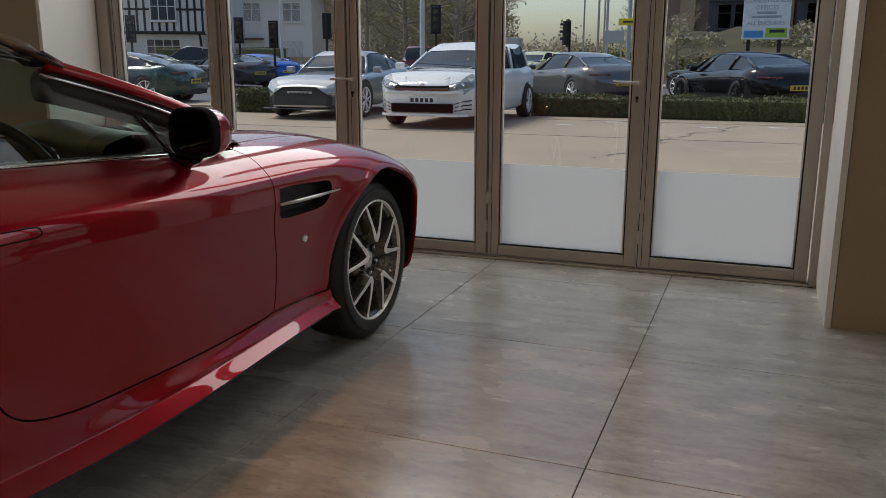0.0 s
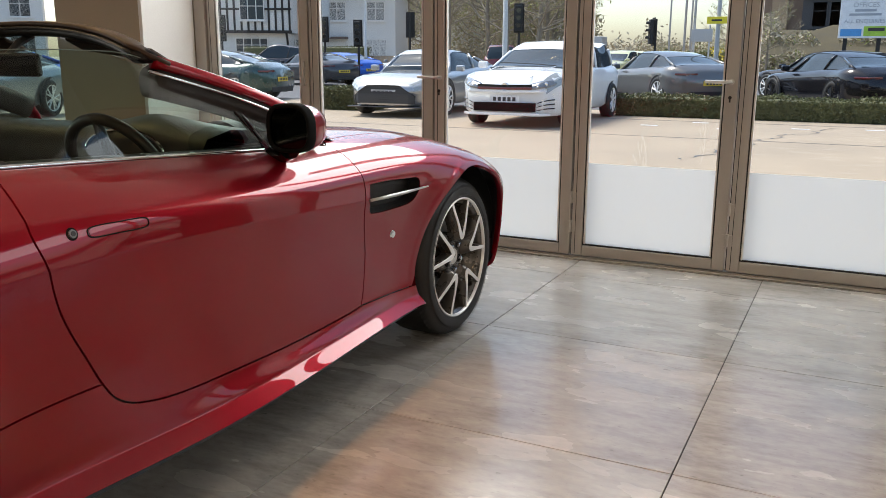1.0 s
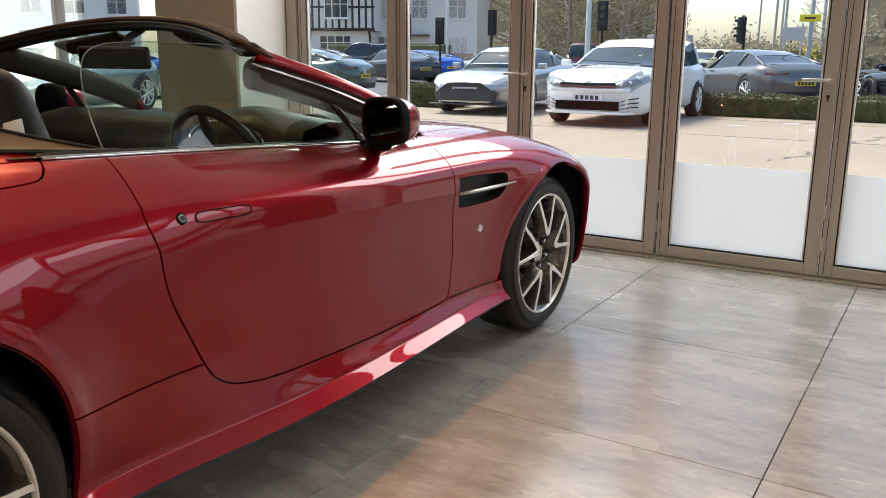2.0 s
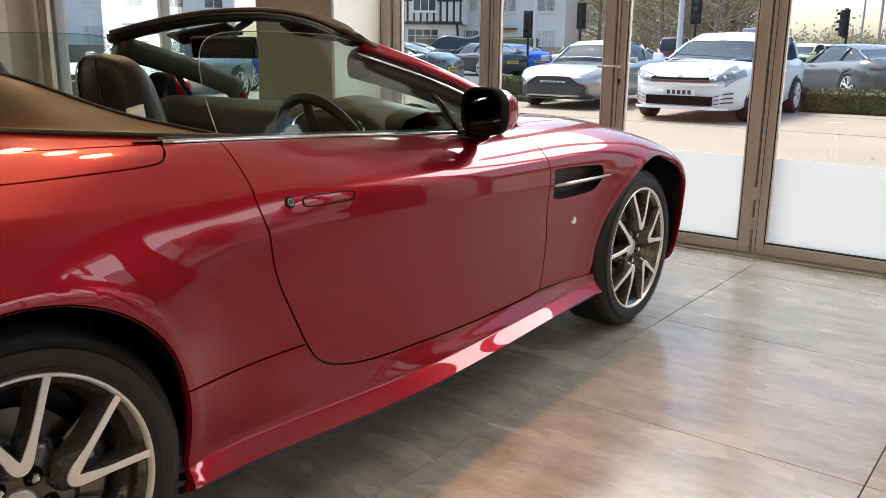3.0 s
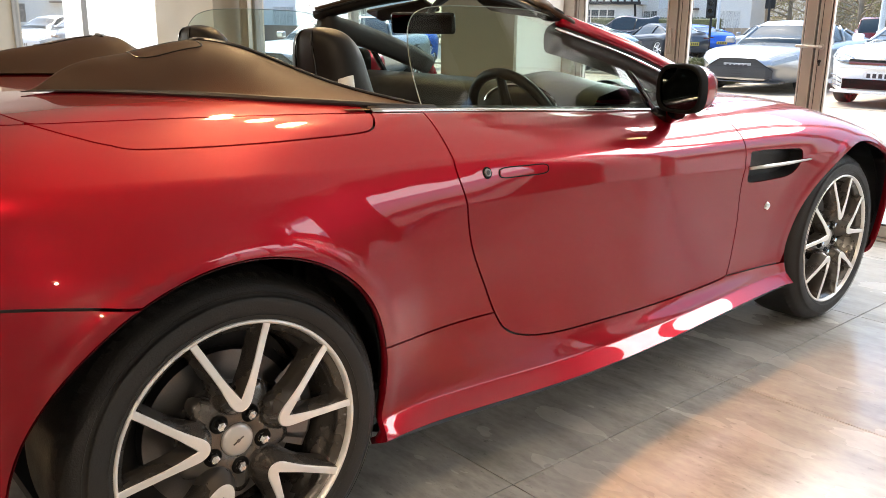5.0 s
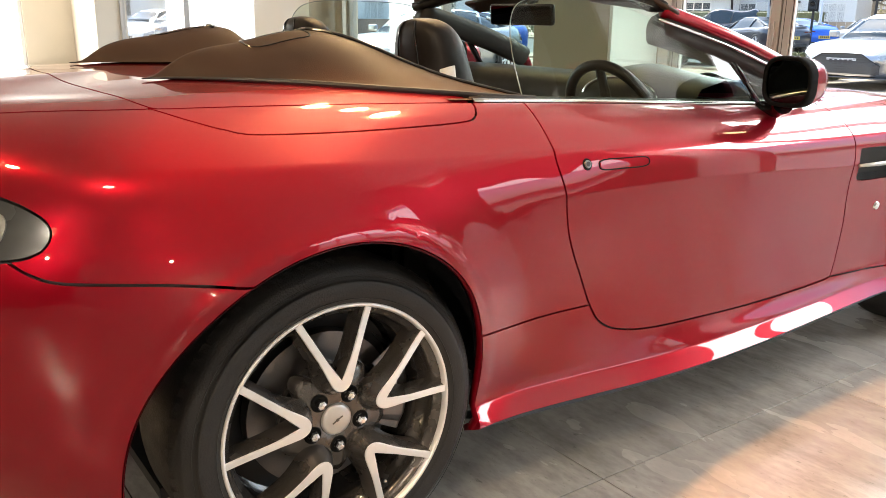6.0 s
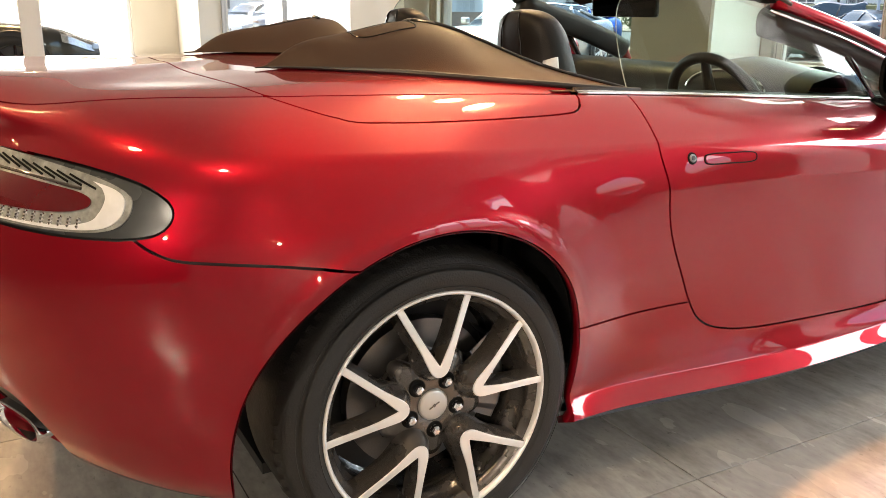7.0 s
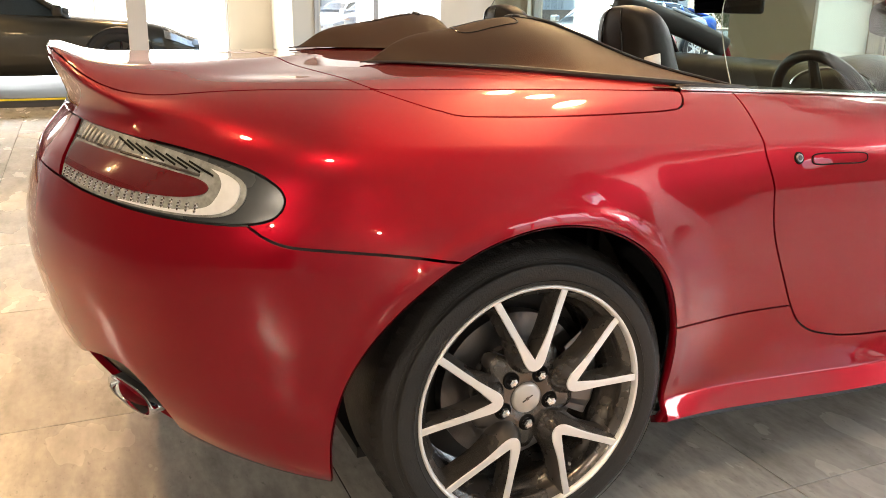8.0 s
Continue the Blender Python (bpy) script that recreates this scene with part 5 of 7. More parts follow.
for side in (1, -1):
    bm = bmesh.new()
    rows = []
    for s in np.linspace(-1, 1, 37):
        row = []
        w_end = 0.33 + s * 0.30
        u_end = 0.27 + (max(0.0, w_end - 0.33) / 0.30) ** 1.1 * 0.37
        for k in np.linspace(0, 1, 30):
            u = -0.155 + (u_end + 0.155) * k
            w = 0.33 + s * float(HUMP_W(u))
            p = hump_point(u, w)
            row.append((side * p[0], p[1], p[2]))
        last = row[-1]
        row += [(last[0], last[1] + 0.012, last[2] - 0.006), (last[0], last[1] + 0.014, last[2] - 0.05)]
        rows.append(row)
    grid_mesh(bm, rows)
    bmesh.ops.recalc_face_normals(bm, faces=bm.faces)
    cover = part("fairing", bm, M_LEATHER, car, "dark brown leather fairing behind the seat", smooth=True)
    # piping along the front edge, base strip and the small outlined panel on top
    bm = bmesh.new()
    pts = []
    for s in np.linspace(-0.2, 1, 26):
        w_end = 0.33 + s * 0.30
        u_end = 0.27 + (max(0.0, w_end - 0.33) / 0.30) ** 1.1 * 0.37
        u = u_end - 0.05 * (1 - max(0, s) * 0.8)
        p = hump_point(u, 0.33 + s * float(HUMP_W(u)), 0.002)
        pts.append((side * p[0], p[1], p[2]))
    tube(bm, pts, 0.0048, 8)
    part("piping", bm, M_GLOSSBLACK, cover)
    bm = bmesh.new()
    pts = []
    for u in np.linspace(-0.17, 0.66, 40):
        w = 0.33 + float(HUMP_W(min(u, 0.64))) * 1.0
        pts.append((side * w, u, deck_z(u, w) + 0.005))
    tube(bm, pts, [0.0015 + 0.006 * min(1.0, k / 14) for k in range(40)], 8)
    part("base_strip", bm, M_BLACK, cover)
    bm = bmesh.new()
    loop = []
    for a in np.linspace(0, 2 * math.pi, 40, endpoint=False):
        c, s = math.cos(a), math.sin(a)
        u = 0.13 + 0.075 * math.copysign(abs(c) ** 0.4, c)
        w = 0.345 + 0.045 * math.copysign(abs(s) ** 0.4, s) * (1.0 + 0.25 * c)
        p = hump_point(u, w, 0.0005)
        loop.append((side * p[0], p[1], p[2]))
    tube(bm, loop, 0.0016, 6, closed=True)
    part("panel_seam", bm, M_GLOSSBLACK, cover)
    # belt guide knob beside the fairing
    bm = bmesh.new()
    rod(bm, (side * 0.45, 0.525, 0.972), (side * 0.475, 0.55, 0.978), 0.022, 0.025, 18)
    rod(bm, (side * 0.43, 0.505, 0.93), (side * 0.45, 0.525, 0.972), 0.014, 0.022, 18)
    part("roll_bar_cap", bm, M_PLATEW, car, "pale roll hoop cap", smooth=True)
# leather lining between fairings and seats
part("rear_shelf", boxes((-0.6, 0.6, 0.26, 0.50, 0.80, 0.90), bevel=0.02), M_SEATBLACK, car)
for side in (1, -1):
    bm = bmesh.new()
    grid_mesh(bm, [[(side * 0.66, u, float(skin(u - U_REAR, 8.0)[2]) + 0.006), (side * 0.60, u, float(skin(u - U_REAR, 8.0)[2]) + 0.010), (side * 0.56, u, 0.86)] for u in np.linspace(0.40, 0.66, 8)])
    part("shoulder_trim", bm, M_LEATHER, car, smooth=True)

# side vent: dark box behind the opening, bright strake
for side in (1, -1):
    bm = bmesh.new()
    rings = [[at(q, v, o, side) for q, v in VENT + VENT[:1]] for o in (-0.002, -0.03, -0.05)]
    grid_mesh(bm, rings)
    bm.faces.new([bm.verts.new(at(q, v, -0.048, side)) for q, v in VENT])
    bmesh.ops.recalc_face_normals(bm, faces=bm.faces)
    part("side_vent", bm, M_BLACK, car, "black side vent recess")
    bm = bmesh.new()
    tube(bm, [at(q, v, o, side) for q, v, o in ((2.0, 5.985, 0.006), (2.10, 5.99, 0.011), (2.22, 5.97, 0.012), (2.385, 5.90, 0.006))], [0.005, 0.007, 0.0065, 0.003], 8)
    part("vent_strake", bm, M_SATIN, car, "bright metal vent strake", smooth=True)
    bm = bmesh.new()
    c, e = Vector(at(2.195, 4.74, 0.0, side)), Vector(at(2.195, 4.74, 0.006, side))
    rod(bm, c, e, 0.0155, 0.012, 20)
    part("side_repeater", bm, M_CHROME, car, "small clear round side lamp")
    bm = bmesh.new()
    c, e = Vector(at(.818, 6.63, -0.001, side)), Vector(at(.818, 6.63, 0.004, side))
    rod(bm, c, e, 0.0105, 0.009, 20)
    lock = part("door_lock", bm, M_STEEL, car)
    bm = bmesh.new()
    rod(bm, c, c.lerp(e, 0.5), 0.0142, 0.0135, 24)
    part("lock_surround", bm, M_GROOVE, lock)
    bm = bmesh.new()
    e2 = Vector(at(.818, 6.63, 0.0052, side))
    rod(bm, e, e2, 0.0056, 0.0056, 12)
    part("keyway", bm, M_INK, lock)

HANDLE = []
for a in np.linspace(0, 2 * math.pi, 36, endpoint=False):
    c, s = math.cos(a), math.sin(a)
    HANDLE.append((.941 + .085 * math.copysign(abs(c) ** 0.35, c), 6.58 + .125 * math.copysign(abs(s) ** 0.6, s) - 0.10 * (c > 0) * 0.1))
# black bead laid on the skin as the shade in the handle's gap
bead("handle_groove", HANDLE, 0.0016, M_GROOVE, closed=True, out=0.0004)
panel("door_handle", [(.941 + (q - .941) * .955, 6.58 + (v - 6.58) * .86) for q, v in HANDLE], step=0.012, lift=0.001, gap=0.0, depth=0.004)

# tail lamps
panel("tail_lamp", LAMP_UP[:-1] + LAMP_LOW, material=M_LAMPGREY, lift=-0.003, gap=0.0022, label="dark grey tail lamp housing")
LENS = smooth_line([(-.775, 6.84), (-.66, 6.80), (-.57, 6.75), (-.446, 6.62), (-.375, 6.48), (-.343, 6.30), (-.345, 6.0), (-.375, 5.80), (-.449, 5.73), (-.567, 5.75), (-.66, 5.80), (-.735, 5.88)], 6)
LENS_RED = smooth_line([(-.748, 6.49), (-.66, 6.47), (-.578, 6.44), (-.48, 6.38), (-.425, 6.33), (-.403, 6.24), (-.41, 6.11), (-.457, 6.01), (-.546, 5.98), (-.64, 6.02), (-.738, 6.08)], 6)
CRESCENT = smooth_line([(-.41, 6.50), (-.372, 6.42), (-.352, 6.28), (-.354, 6.02), (-.382, 5.83), (-.45, 5.765), (-.56, 5.78)], 6) + smooth_line([(-.56, 5.80), (-.45, 5.82), (-.40, 5.92), (-.385, 6.08), (-.382, 6.28), (-.392, 6.42)], 6)
panel("clear_lens", LENS, material=M_LENS, lift=0.0005, gap=0.0, depth=0.004, label="clear ribbed lamp lens")
panel("red_lens", LENS_RED, material=M_LAMPRED, lift=0.003, gap=0.0, depth=0.004, step=0.012, label="dark red lamp lens")
panel("light_guide", CRESCENT, material=M_PLATEW, lift=0.0028, gap=0.0, depth=0.003, step=0.010, label="white light guide crescent")
# reflector: upright flutes and slanting dark louvres above, rows of beads below
for side in (1, -1):
    for i in range(9):
        q = -.735 + i * .016
        v1 = 6.80 - .018 * i
        bm = bmesh.new()
        tube(bm, [at(q, 6.53, 0.002, side), at(q + .002, (6.53 + v1) / 2, 0.0035, side), at(q + .003, v1, 0.002, side)], [0.0022, 0.0032, 0.002], 5)
        part("lamp_flute", bm, M_SATIN, car, smooth=True)
    for i in range(8):
        q = -.605 + i * .0245
        v = 6.635 - .95 * (q + .6)
        bm = bmesh.new()
        grid_mesh(bm, [[at(q - .018 + d * .05, v + .075 - d * .15 + w, 0.0035, side) for w in (-.014, .014)] for d in np.linspace(0, 1, 6)])
        solid(part("lamp_louvre", bm, M_GROOVE, car), 0.002)
    for i in range(22):
        for j in range(3):
            q, v = -.725 + i * .0148, 5.835 + j * .052 + max(0, -.60 - (-.725 + i * .0148)) * 0.6
            if i == 0 and j == 0:
                bead_bm = bmesh.new()
            bmesh.ops.create_icosphere(bead_bm, subdivisions=1, radius=0.0047, matrix=Matrix.Translation(at(q, v, 0.0005, side)))
    tagged(part("beaded_optic", bead_bm, M_CHROME, car), kind="stuff")
    bm = bmesh.new()
    tube(bm, [at(q, v, 0.002, side) for q, v in ((-.76, 6.55), (-.66, 6.52), (-.578, 6.49), (-.48, 6.43), (-.425, 6.38))], 0.0026, 6)
    part("lens_divider", bm, M_GUN, car)

# rear diffuser, tail pipes, lower lip
panel("diffuser", [(-.998, .3), (-.47, .3), (-.50, 1.0), (-.54, 1.8), (-.62, 2.3), (-.998, 2.7)], material=M_BLACK, lift=-0.03, gap=0.0)
panel("lower_lip", [(-.998, .55), (-.55, .62), (-.43, .80), (-.50, 1.08), (-.60, 1.18), (-.68, 1.36), (-.75, 1.62), (-.85, 1.72), (-.998, 1.75)], gap=0.0, lift=-0.012)
for side in (1, -1):
    pipe = new("tail_pipe")
    pipe.parent = car
    pipe.matrix_basis = pose(side * 0.495, -0.700, 0.343, 0, 0, side * 22)
    oval = lambda r, y: [(0.092 * r * math.copysign(abs(math.cos(a)) ** 0.7, math.cos(a)), y, 0.026 * r * math.copysign(abs(math.sin(a)) ** 0.8, math.sin(a))) for a in np.linspace(0, 2 * math.pi, 41)]
    bm = bmesh.new()
    grid_mesh(bm, [oval(1.0, 0.22), oval(1.0, -0.005), oval(1.02, -0.02), oval(0.99, -0.026), oval(0.94, -0.022), oval(0.90, 0.0), oval(0.88, 0.20)])
    bmesh.ops.recalc_face_normals(bm, faces=bm.faces)
    part("outlet", bm, M_CHROME, pipe, "polished oval tail pipe", smooth=True)
    # black plate near the mouth stands in for the pipe's shaded depth
    bm = bmesh.new()
    bm.faces.new([bm.verts.new(p) for p in oval(0.90, 0.012)[:-1]])
    part("outlet_inside", bm, M_GASKET, pipe)
    pipe["label"] = "polished oval tail pipe"


# ---- outside: forecourt, road, verge ----
tagged(part("ground", boxes((-420, 420, GLASS_Y + 0.1, 700, -0.3, -0.002), (-420, X0 - 0.2, -60, GLASS_Y + 0.1, -0.3, -0.002), (X1 + 0.2, 420, -60, GLASS_Y + 0.1, -0.3, -0.002)), M_CONCRETE), "worn tan concrete forecourt running out to the distance", "ground", kind="structure")
tagged(part("road", boxes((-70, 60, 18.4, 33.0, -0.05, 0.002)), M_ROAD), "grey asphalt road and car park beyond the hedge", "road", kind="structure")
tagged(part("pavement", boxes((-70, -9.5, 16.6, 18.4, -0.05, 0.05), (-70, 60, 33.0, 36.0, -0.05, 0.09)), M_CONCRETE), "pale raised pavement with a kerb edge", "pavement", kind="structure")

# cracks and patched joints in the concrete
for i, pts in enumerate(([(-0.9, 13.9), (-1.0, 13.1), (-1.25, 12.6), (-1.2, 12.0), (-1.5, 11.3), (-1.45, 10.7), (-1.75, 9.9)], [(-0.2, 15.6), (-0.45, 15.0), (-0.55, 14.2), (-0.9, 13.9)], [(-6.6, 11.9), (-5.6, 12.0), (-4.7, 12.3), (-3.8, 12.35)])):
    bm = bmesh.new()
    fine = smooth_line(pts, 5)
    rows = []
    for k, p in enumerate(fine):
        j = 0.05 * math.sin(k * 2.3 + i) + 0.03 * math.sin(k * 5.1)
        wdt = 0.016 + 0.012 * math.sin(k * 1.7)
        rows.append([(p[0] + j - wdt, p[1], 0.0015), (p[0] + j + wdt, p[1] + 0.012, 0.0015)])
    grid_mesh(bm, rows)
    tagged(part("crack", bm, M_ROAD), "dark crack in the concrete forecourt", "crack", "cracks in the forecourt", "structure")
for y in (8.7, 12.6, 15.9):
    tagged(part("slab_joint", boxes((-40, 30, y - 0.011, y + 0.011, -0.01, 0.0012)), M_ROAD), "dark joint between concrete slabs", "joint", kind="structure")

# parking marks: short white dashes
for x, y in ((-2.6, 15.6), (-2.0, 14.4), (-0.9, 15.0), (-3.3, 14.6), (0.2, 15.3)):
    tagged(part("paint_mark", boxes((x, x + 0.28, y, y + 0.09, -0.002, 0.0022)), M_PLATEW), "short worn white paint mark on the concrete", "paint mark", "paint marks", "structure")


def leaf_mass(bm, n, spot, size, rng):
    """Many small leaf blades round given spots."""
    for _ in range(n):
        p = Vector(spot())
        d = Vector((rng.gauss(0, 1), rng.gauss(0, 1), rng.gauss(0, 1))).normalized()
        e = d.cross(Vector((rng.gauss(0, 1), rng.gauss(0, 1), rng.gauss(0, 1)))).normalized()
        s = size * rng.uniform(0.6, 1.4)
        vs = [bm.verts.new(p + d * s), bm.verts.new(p + e * s * 0.45), bm.verts.new(p - d * s), bm.verts.new(p - e * s * 0.45)]
        bm.faces.new(vs)


def hedge(x0, x1, y0, y1, h, n, seed):
    rng = random.Random(seed)
    t = thing("hedge", ((x0 + x1) / 2, (y0 + y1) / 2, 0), "low clipped dark green box hedge along the forecourt", "hedge", "clipped hedges")
    hx, hy = (x1 - x0) / 2, (y1 - y0) / 2
    core = boxes((-hx + 0.05, hx - 0.05, -hy + 0.05, hy - 0.05, 0, h - 0.05), bevel=0.04)
    part("core", core, M_LEAF, t)
    bm = bmesh.new()

    def spot():
        f = rng.random()
        x = rng.uniform(-hx, hx)
        wob = 0.02 * math.sin(x * 3.1) + 0.015 * math.sin(x * 7.7)
        if f < 0.45:
            return (x, -hy + rng.gauss(0.02, 0.02), rng.uniform(0.0, h + wob))
        if f < 0.8:
            return (x, rng.uniform(-hy, hy), h + wob + rng.gauss(-0.02, 0.018))
        return (rng.choice((-hx, hx)) + rng.gauss(0, 0.02), rng.uniform(-hy, hy), rng.uniform(0, h))
    leaf_mass(bm, n, spot, 0.028, rng)
    tagged(part("foliage", bm, M_LEAF, t), kind="stuff")
    return t


hedge(-4.3, 4.5, 16.75, 17.55, 0.42, 16000, 1)
hedge(-10.6, -9.35, 15.5, 16.4, 0.5, 4000, 2)
hedge(-30, -22.5, 36.5, 37.4, 1.6, 6000, 3)


# ---- parked cars ----
def loft(bm, stations, mirror=True):
    """Skin over stations: each a list of (w, z) with its u."""
    rows = []
    for u, sec in stations:
        full = [(w, u, z) for w, z in sec] + [(-w, u, z) for w, z in sec[::-1]]
        rows.append(full)
    grid_mesh(bm, rows)
    bm.faces.new([bm.verts.new(p) for p in rows[0]])
    bm.faces.new([bm.verts.new(p) for p in rows[-1][::-1]])
    bmesh.ops.remove_doubles(bm, verts=bm.verts, dist=1e-4)
    bmesh.ops.recalc_face_normals(bm, faces=bm.faces)


SHAPES = {
    # length, half width, waist heights (k, z), half widths (k, w), cabin (k, half width, z) from tail to scuttle
    "coupe": dict(length=4.5, wide=0.94, base=2.70, tail=0.85,
                  waist=[(0, .78), (.05, .90), (.15, .95), (.3, .93), (.5, .88), (.62, .86), (.8, .80), (.93, .70), (1, .59)],
                  plan=[(0, .74), (.04, .88), (.18, 1.0), (.4, .95), (.6, .95), (.8, 1.0), (.93, .86), (1, .60)],
                  roof=[(.08, .62, .97), (.2, .60, 1.08), (.36, .57, 1.25), (.48, .56, 1.28), (.56, .57, 1.23), (.68, .64, .94)], wheel=0.345),
    "hatch": dict(length=4.25, wide=0.90, base=2.63, tail=0.78,
                  waist=[(0, .86), (.04, .94), (.15, .98), (.35, .97), (.6, .95), (.7, .95), (.85, .90), (.95, .80), (1, .66)],
                  plan=[(0, .86), (.05, .95), (.2, 1.0), (.5, .99), (.8, 1.0), (.93, .94), (1, .74)],
                  roof=[(.015, .72, .98), (.07, .66, 1.30), (.16, .63, 1.385), (.35, .61, 1.41), (.50, .62, 1.365), (.73, .74, .97)], wheel=0.325),
    "suv": dict(length=4.6, wide=0.93, base=2.70, tail=0.85,
                waist=[(0, .95), (.04, 1.05), (.3, 1.07), (.6, 1.05), (.72, 1.04), (.88, .98), (.96, .88), (1, .72)],
                plan=[(0, .86), (.05, .95), (.2, 1.0), (.5, .99), (.8, 1.0), (.93, .94), (1, .76)],
                roof=[(.015, .74, 1.08), (.06, .68, 1.5), (.15, .66, 1.66), (.4, .65, 1.69), (.54, .66, 1.62), (.74, .76, 1.08)], wheel=0.36),
}
RIMS = {}


def simple_wheel(parent, w, u, r, bright):
    key = (round(r, 3), bright, w > 0)
    hub = new("wheel")
    hub.parent = parent
    hub.matrix_basis = pose(w, u, r, 0, 0, 0 if w > 0 else 180)
    if key not in RIMS:
        bm = bmesh.new()
        lathe(bm, [(-0.2, r * .7), (-0.2, r * .97), (-0.17, r), (-0.03, r), (-0.005, r * .97), (0.004, r * .86), (0.0, r * .73), (-0.02, r * .70)], 32)
        bmesh.ops.recalc_face_normals(bm, faces=bm.faces)
        t = part("tyre", bm, M_RUBBER, hub, smooth=True)
        bm = bmesh.new()
        lathe(bm, [(-0.02, r * .73), (0.0, r * .725), (-0.003, r * .68), (-0.03, r * .66)], 32)
        for i in range(5):
            for sg in (-1, 1):
                a = 2 * math.pi * i / 5
                b = a + sg * 0.24
                rod(bm, (-0.012, r * .14 * math.cos(a), r * .14 * math.sin(a)), (-0.008, r * .69 * math.cos(b), r * .69 * math.sin(b)), r * .052, r * .042, 6)
        rod(bm, (-0.05, 0, 0), (-0.002, 0, 0), r * .17, r * .13, 14)
        m = part("rim", bm, M_ALLOY if bright else M_GLOSSBLACK, hub)
        bm = bmesh.new()
        lathe(bm, [(-0.055, 0.01), (-0.055, r * .68)], 24)
        d = part("brake_disc", bm, M_GUN, hub)
        RIMS[key] = [(o.name.split(".")[0], o.data) for o in (t, m, d)]
    else:
        for nm, me in RIMS[key]:
            o = new(nm, me)
            o.parent = hub
    return hub


def parked_car(name, shape, paint, x, y, heading, label, bright=True, plate=None, nose=None, group="parked cars", z=0.0):
    """A parked car; heading in degrees, 0 along +y, positive to the left. Local y points forward from the tail."""
    s = SHAPES[shape]
    L, W, tail, base, r = s["length"], s["wide"], s["tail"], s["base"], s["wheel"]
    c = thing(name, (x, y, z), label, "car", group, turn=heading)
    u_of = lambda k: (k - 0.5) * L
    waist, plan_w = clamped(s["waist"]), clamped(s["plan"])
    axle = (u_of(0) + tail, u_of(0) + tail + base)
    bm = bmesh.new()
    st = []
    for k in np.linspace(0, 1, 33):
        wz, pw = float(waist(k)), float(plan_w(k)) * W
        lo = 0.20 + 0.10 * max(0, (0.06 - k) / 0.06) + 0.04 * max(0, (k - 0.94) / 0.06)
        hip = 0.015 * math.exp(-((u_of(k) - axle[0]) / 0.35) ** 2) + 0.012 * math.exp(-((u_of(k) - axle[1]) / 0.35) ** 2)
        st.append((u_of(k), [(pw * .86, lo), (pw * .97 + hip, lo + 0.07), (pw * .985 + hip, 0.45), (pw + hip, wz * .72), (pw * .985 + hip, wz * .86), (pw * .93, wz * .955), (pw * .80, wz), (pw * .4, wz + .028), (0, wz + .034)]))
    loft(bm, st)
    body = part("body", bm, paint, c, smooth=True)
    roof = s["roof"]
    kk = np.linspace(roof[0][0], roof[-1][0], 25)
    rw, rz = clamped([(k, w) for k, w, _ in roof]), clamped([(k, z_) for k, _, z_ in roof])
    glass, top = bmesh.new(), bmesh.new()
    st = []
    for k in kk:
        zb = float(waist(k)) - 0.03
        zr, wr = max(float(rz(k)), zb + 0.01), float(rw(k))
        wb = float(plan_w(k)) * W * .84
        st.append((u_of(k), [(wb, zb), (wb + (wr - wb) * .55, zb + (zr - zb) * .55), (wr, zb + (zr - zb) * .90), (wr * .86, zb + (zr - zb) * .985), (0, zr + 0.012)]))
    loft(glass, st)
    part("window_glass", glass, M_DARKWIN, c, "dark tinted window band", smooth=True)
    zr_max = max(r_[2] for r_ in roof)
    st2 = []
    for u, sec in st:
        if sec[-1][1] > zr_max - 0.14:
            st2.append([(side * w * 1.004, u, z_ + 0.006) for side in (1,) for w, z_ in sec[2:]] + [(-w * 1.004, u, z_ + 0.006) for w, z_ in sec[2:][::-1]])
    grid_mesh(top, st2)
    bmesh.ops.remove_doubles(top, verts=top.verts, dist=1e-4)
    part("roof", top, paint, c, smooth=True)
    # pillars
    for side in (1, -1):
        i0, i1 = len(st) - 1, max(i for i, q in enumerate(st) if q[1][-1][1] > zr_max - 0.13)
        for a, b in ((i0, i1), (0, min(i for i, q in enumerate(st) if q[1][-1][1] > zr_max - 0.13)), (len(st) // 2 - 1, len(st) // 2 - 2)):
            bm = bmesh.new()
            pa, pb = st[a], st[b]
            tube(bm, [(side * pa[1][0][0] * 1.0, pa[0], pa[1][0][1]), (side * (pa[1][1][0] * .5 + pb[1][1][0] * .5) * 1.01, (pa[0] + pb[0]) / 2, (pa[1][1][1] + pb[1][1][1]) / 2 + .02), (side * pb[1][2][0] * 1.005, pb[0], pb[1][2][1])], 0.03, 8)
            part("pillar", bm, paint, c, smooth=True)
        bm = bmesh.new()
        k = roof[-1][0] - 0.03
        box(bm, side * (W * .93), side * (W * 1.12), u_of(k) - 0.05, u_of(k) + 0.06, float(waist(k)) + .0, float(waist(k)) + .12, bevel=0.03)
        part("door_mirror", bm, paint, c)
        for u in axle:
            # black disc on the body side stands in for the shaded arch opening
            bm = bmesh.new()
            wu = float(plan_w((u / L) + .5)) * W + 0.012
            rows = [[(side * (wu - d), u + rr * math.cos(a), r + rr * math.sin(a)) for a in np.linspace(-0.25, math.pi + .25, 28)] for d, rr in ((0.02, r + .055), (-0.004, r + .045), (0.002, r + .03), (0.004, 0.05))]
            grid_mesh(bm, rows)
            part("wheel_arch", bm, M_BLACK, c)
            simple_wheel(c, side * (wu + 0.012), u, r, bright)
        # tail lamp wrapped round the corner
        bm = bmesh.new()
        rows = []
        zt = float(waist(0.03)) - 0.02
        for k in np.linspace(0.004, 0.05, 6):
            pw = float(plan_w(k)) * W * .995 + 0.012
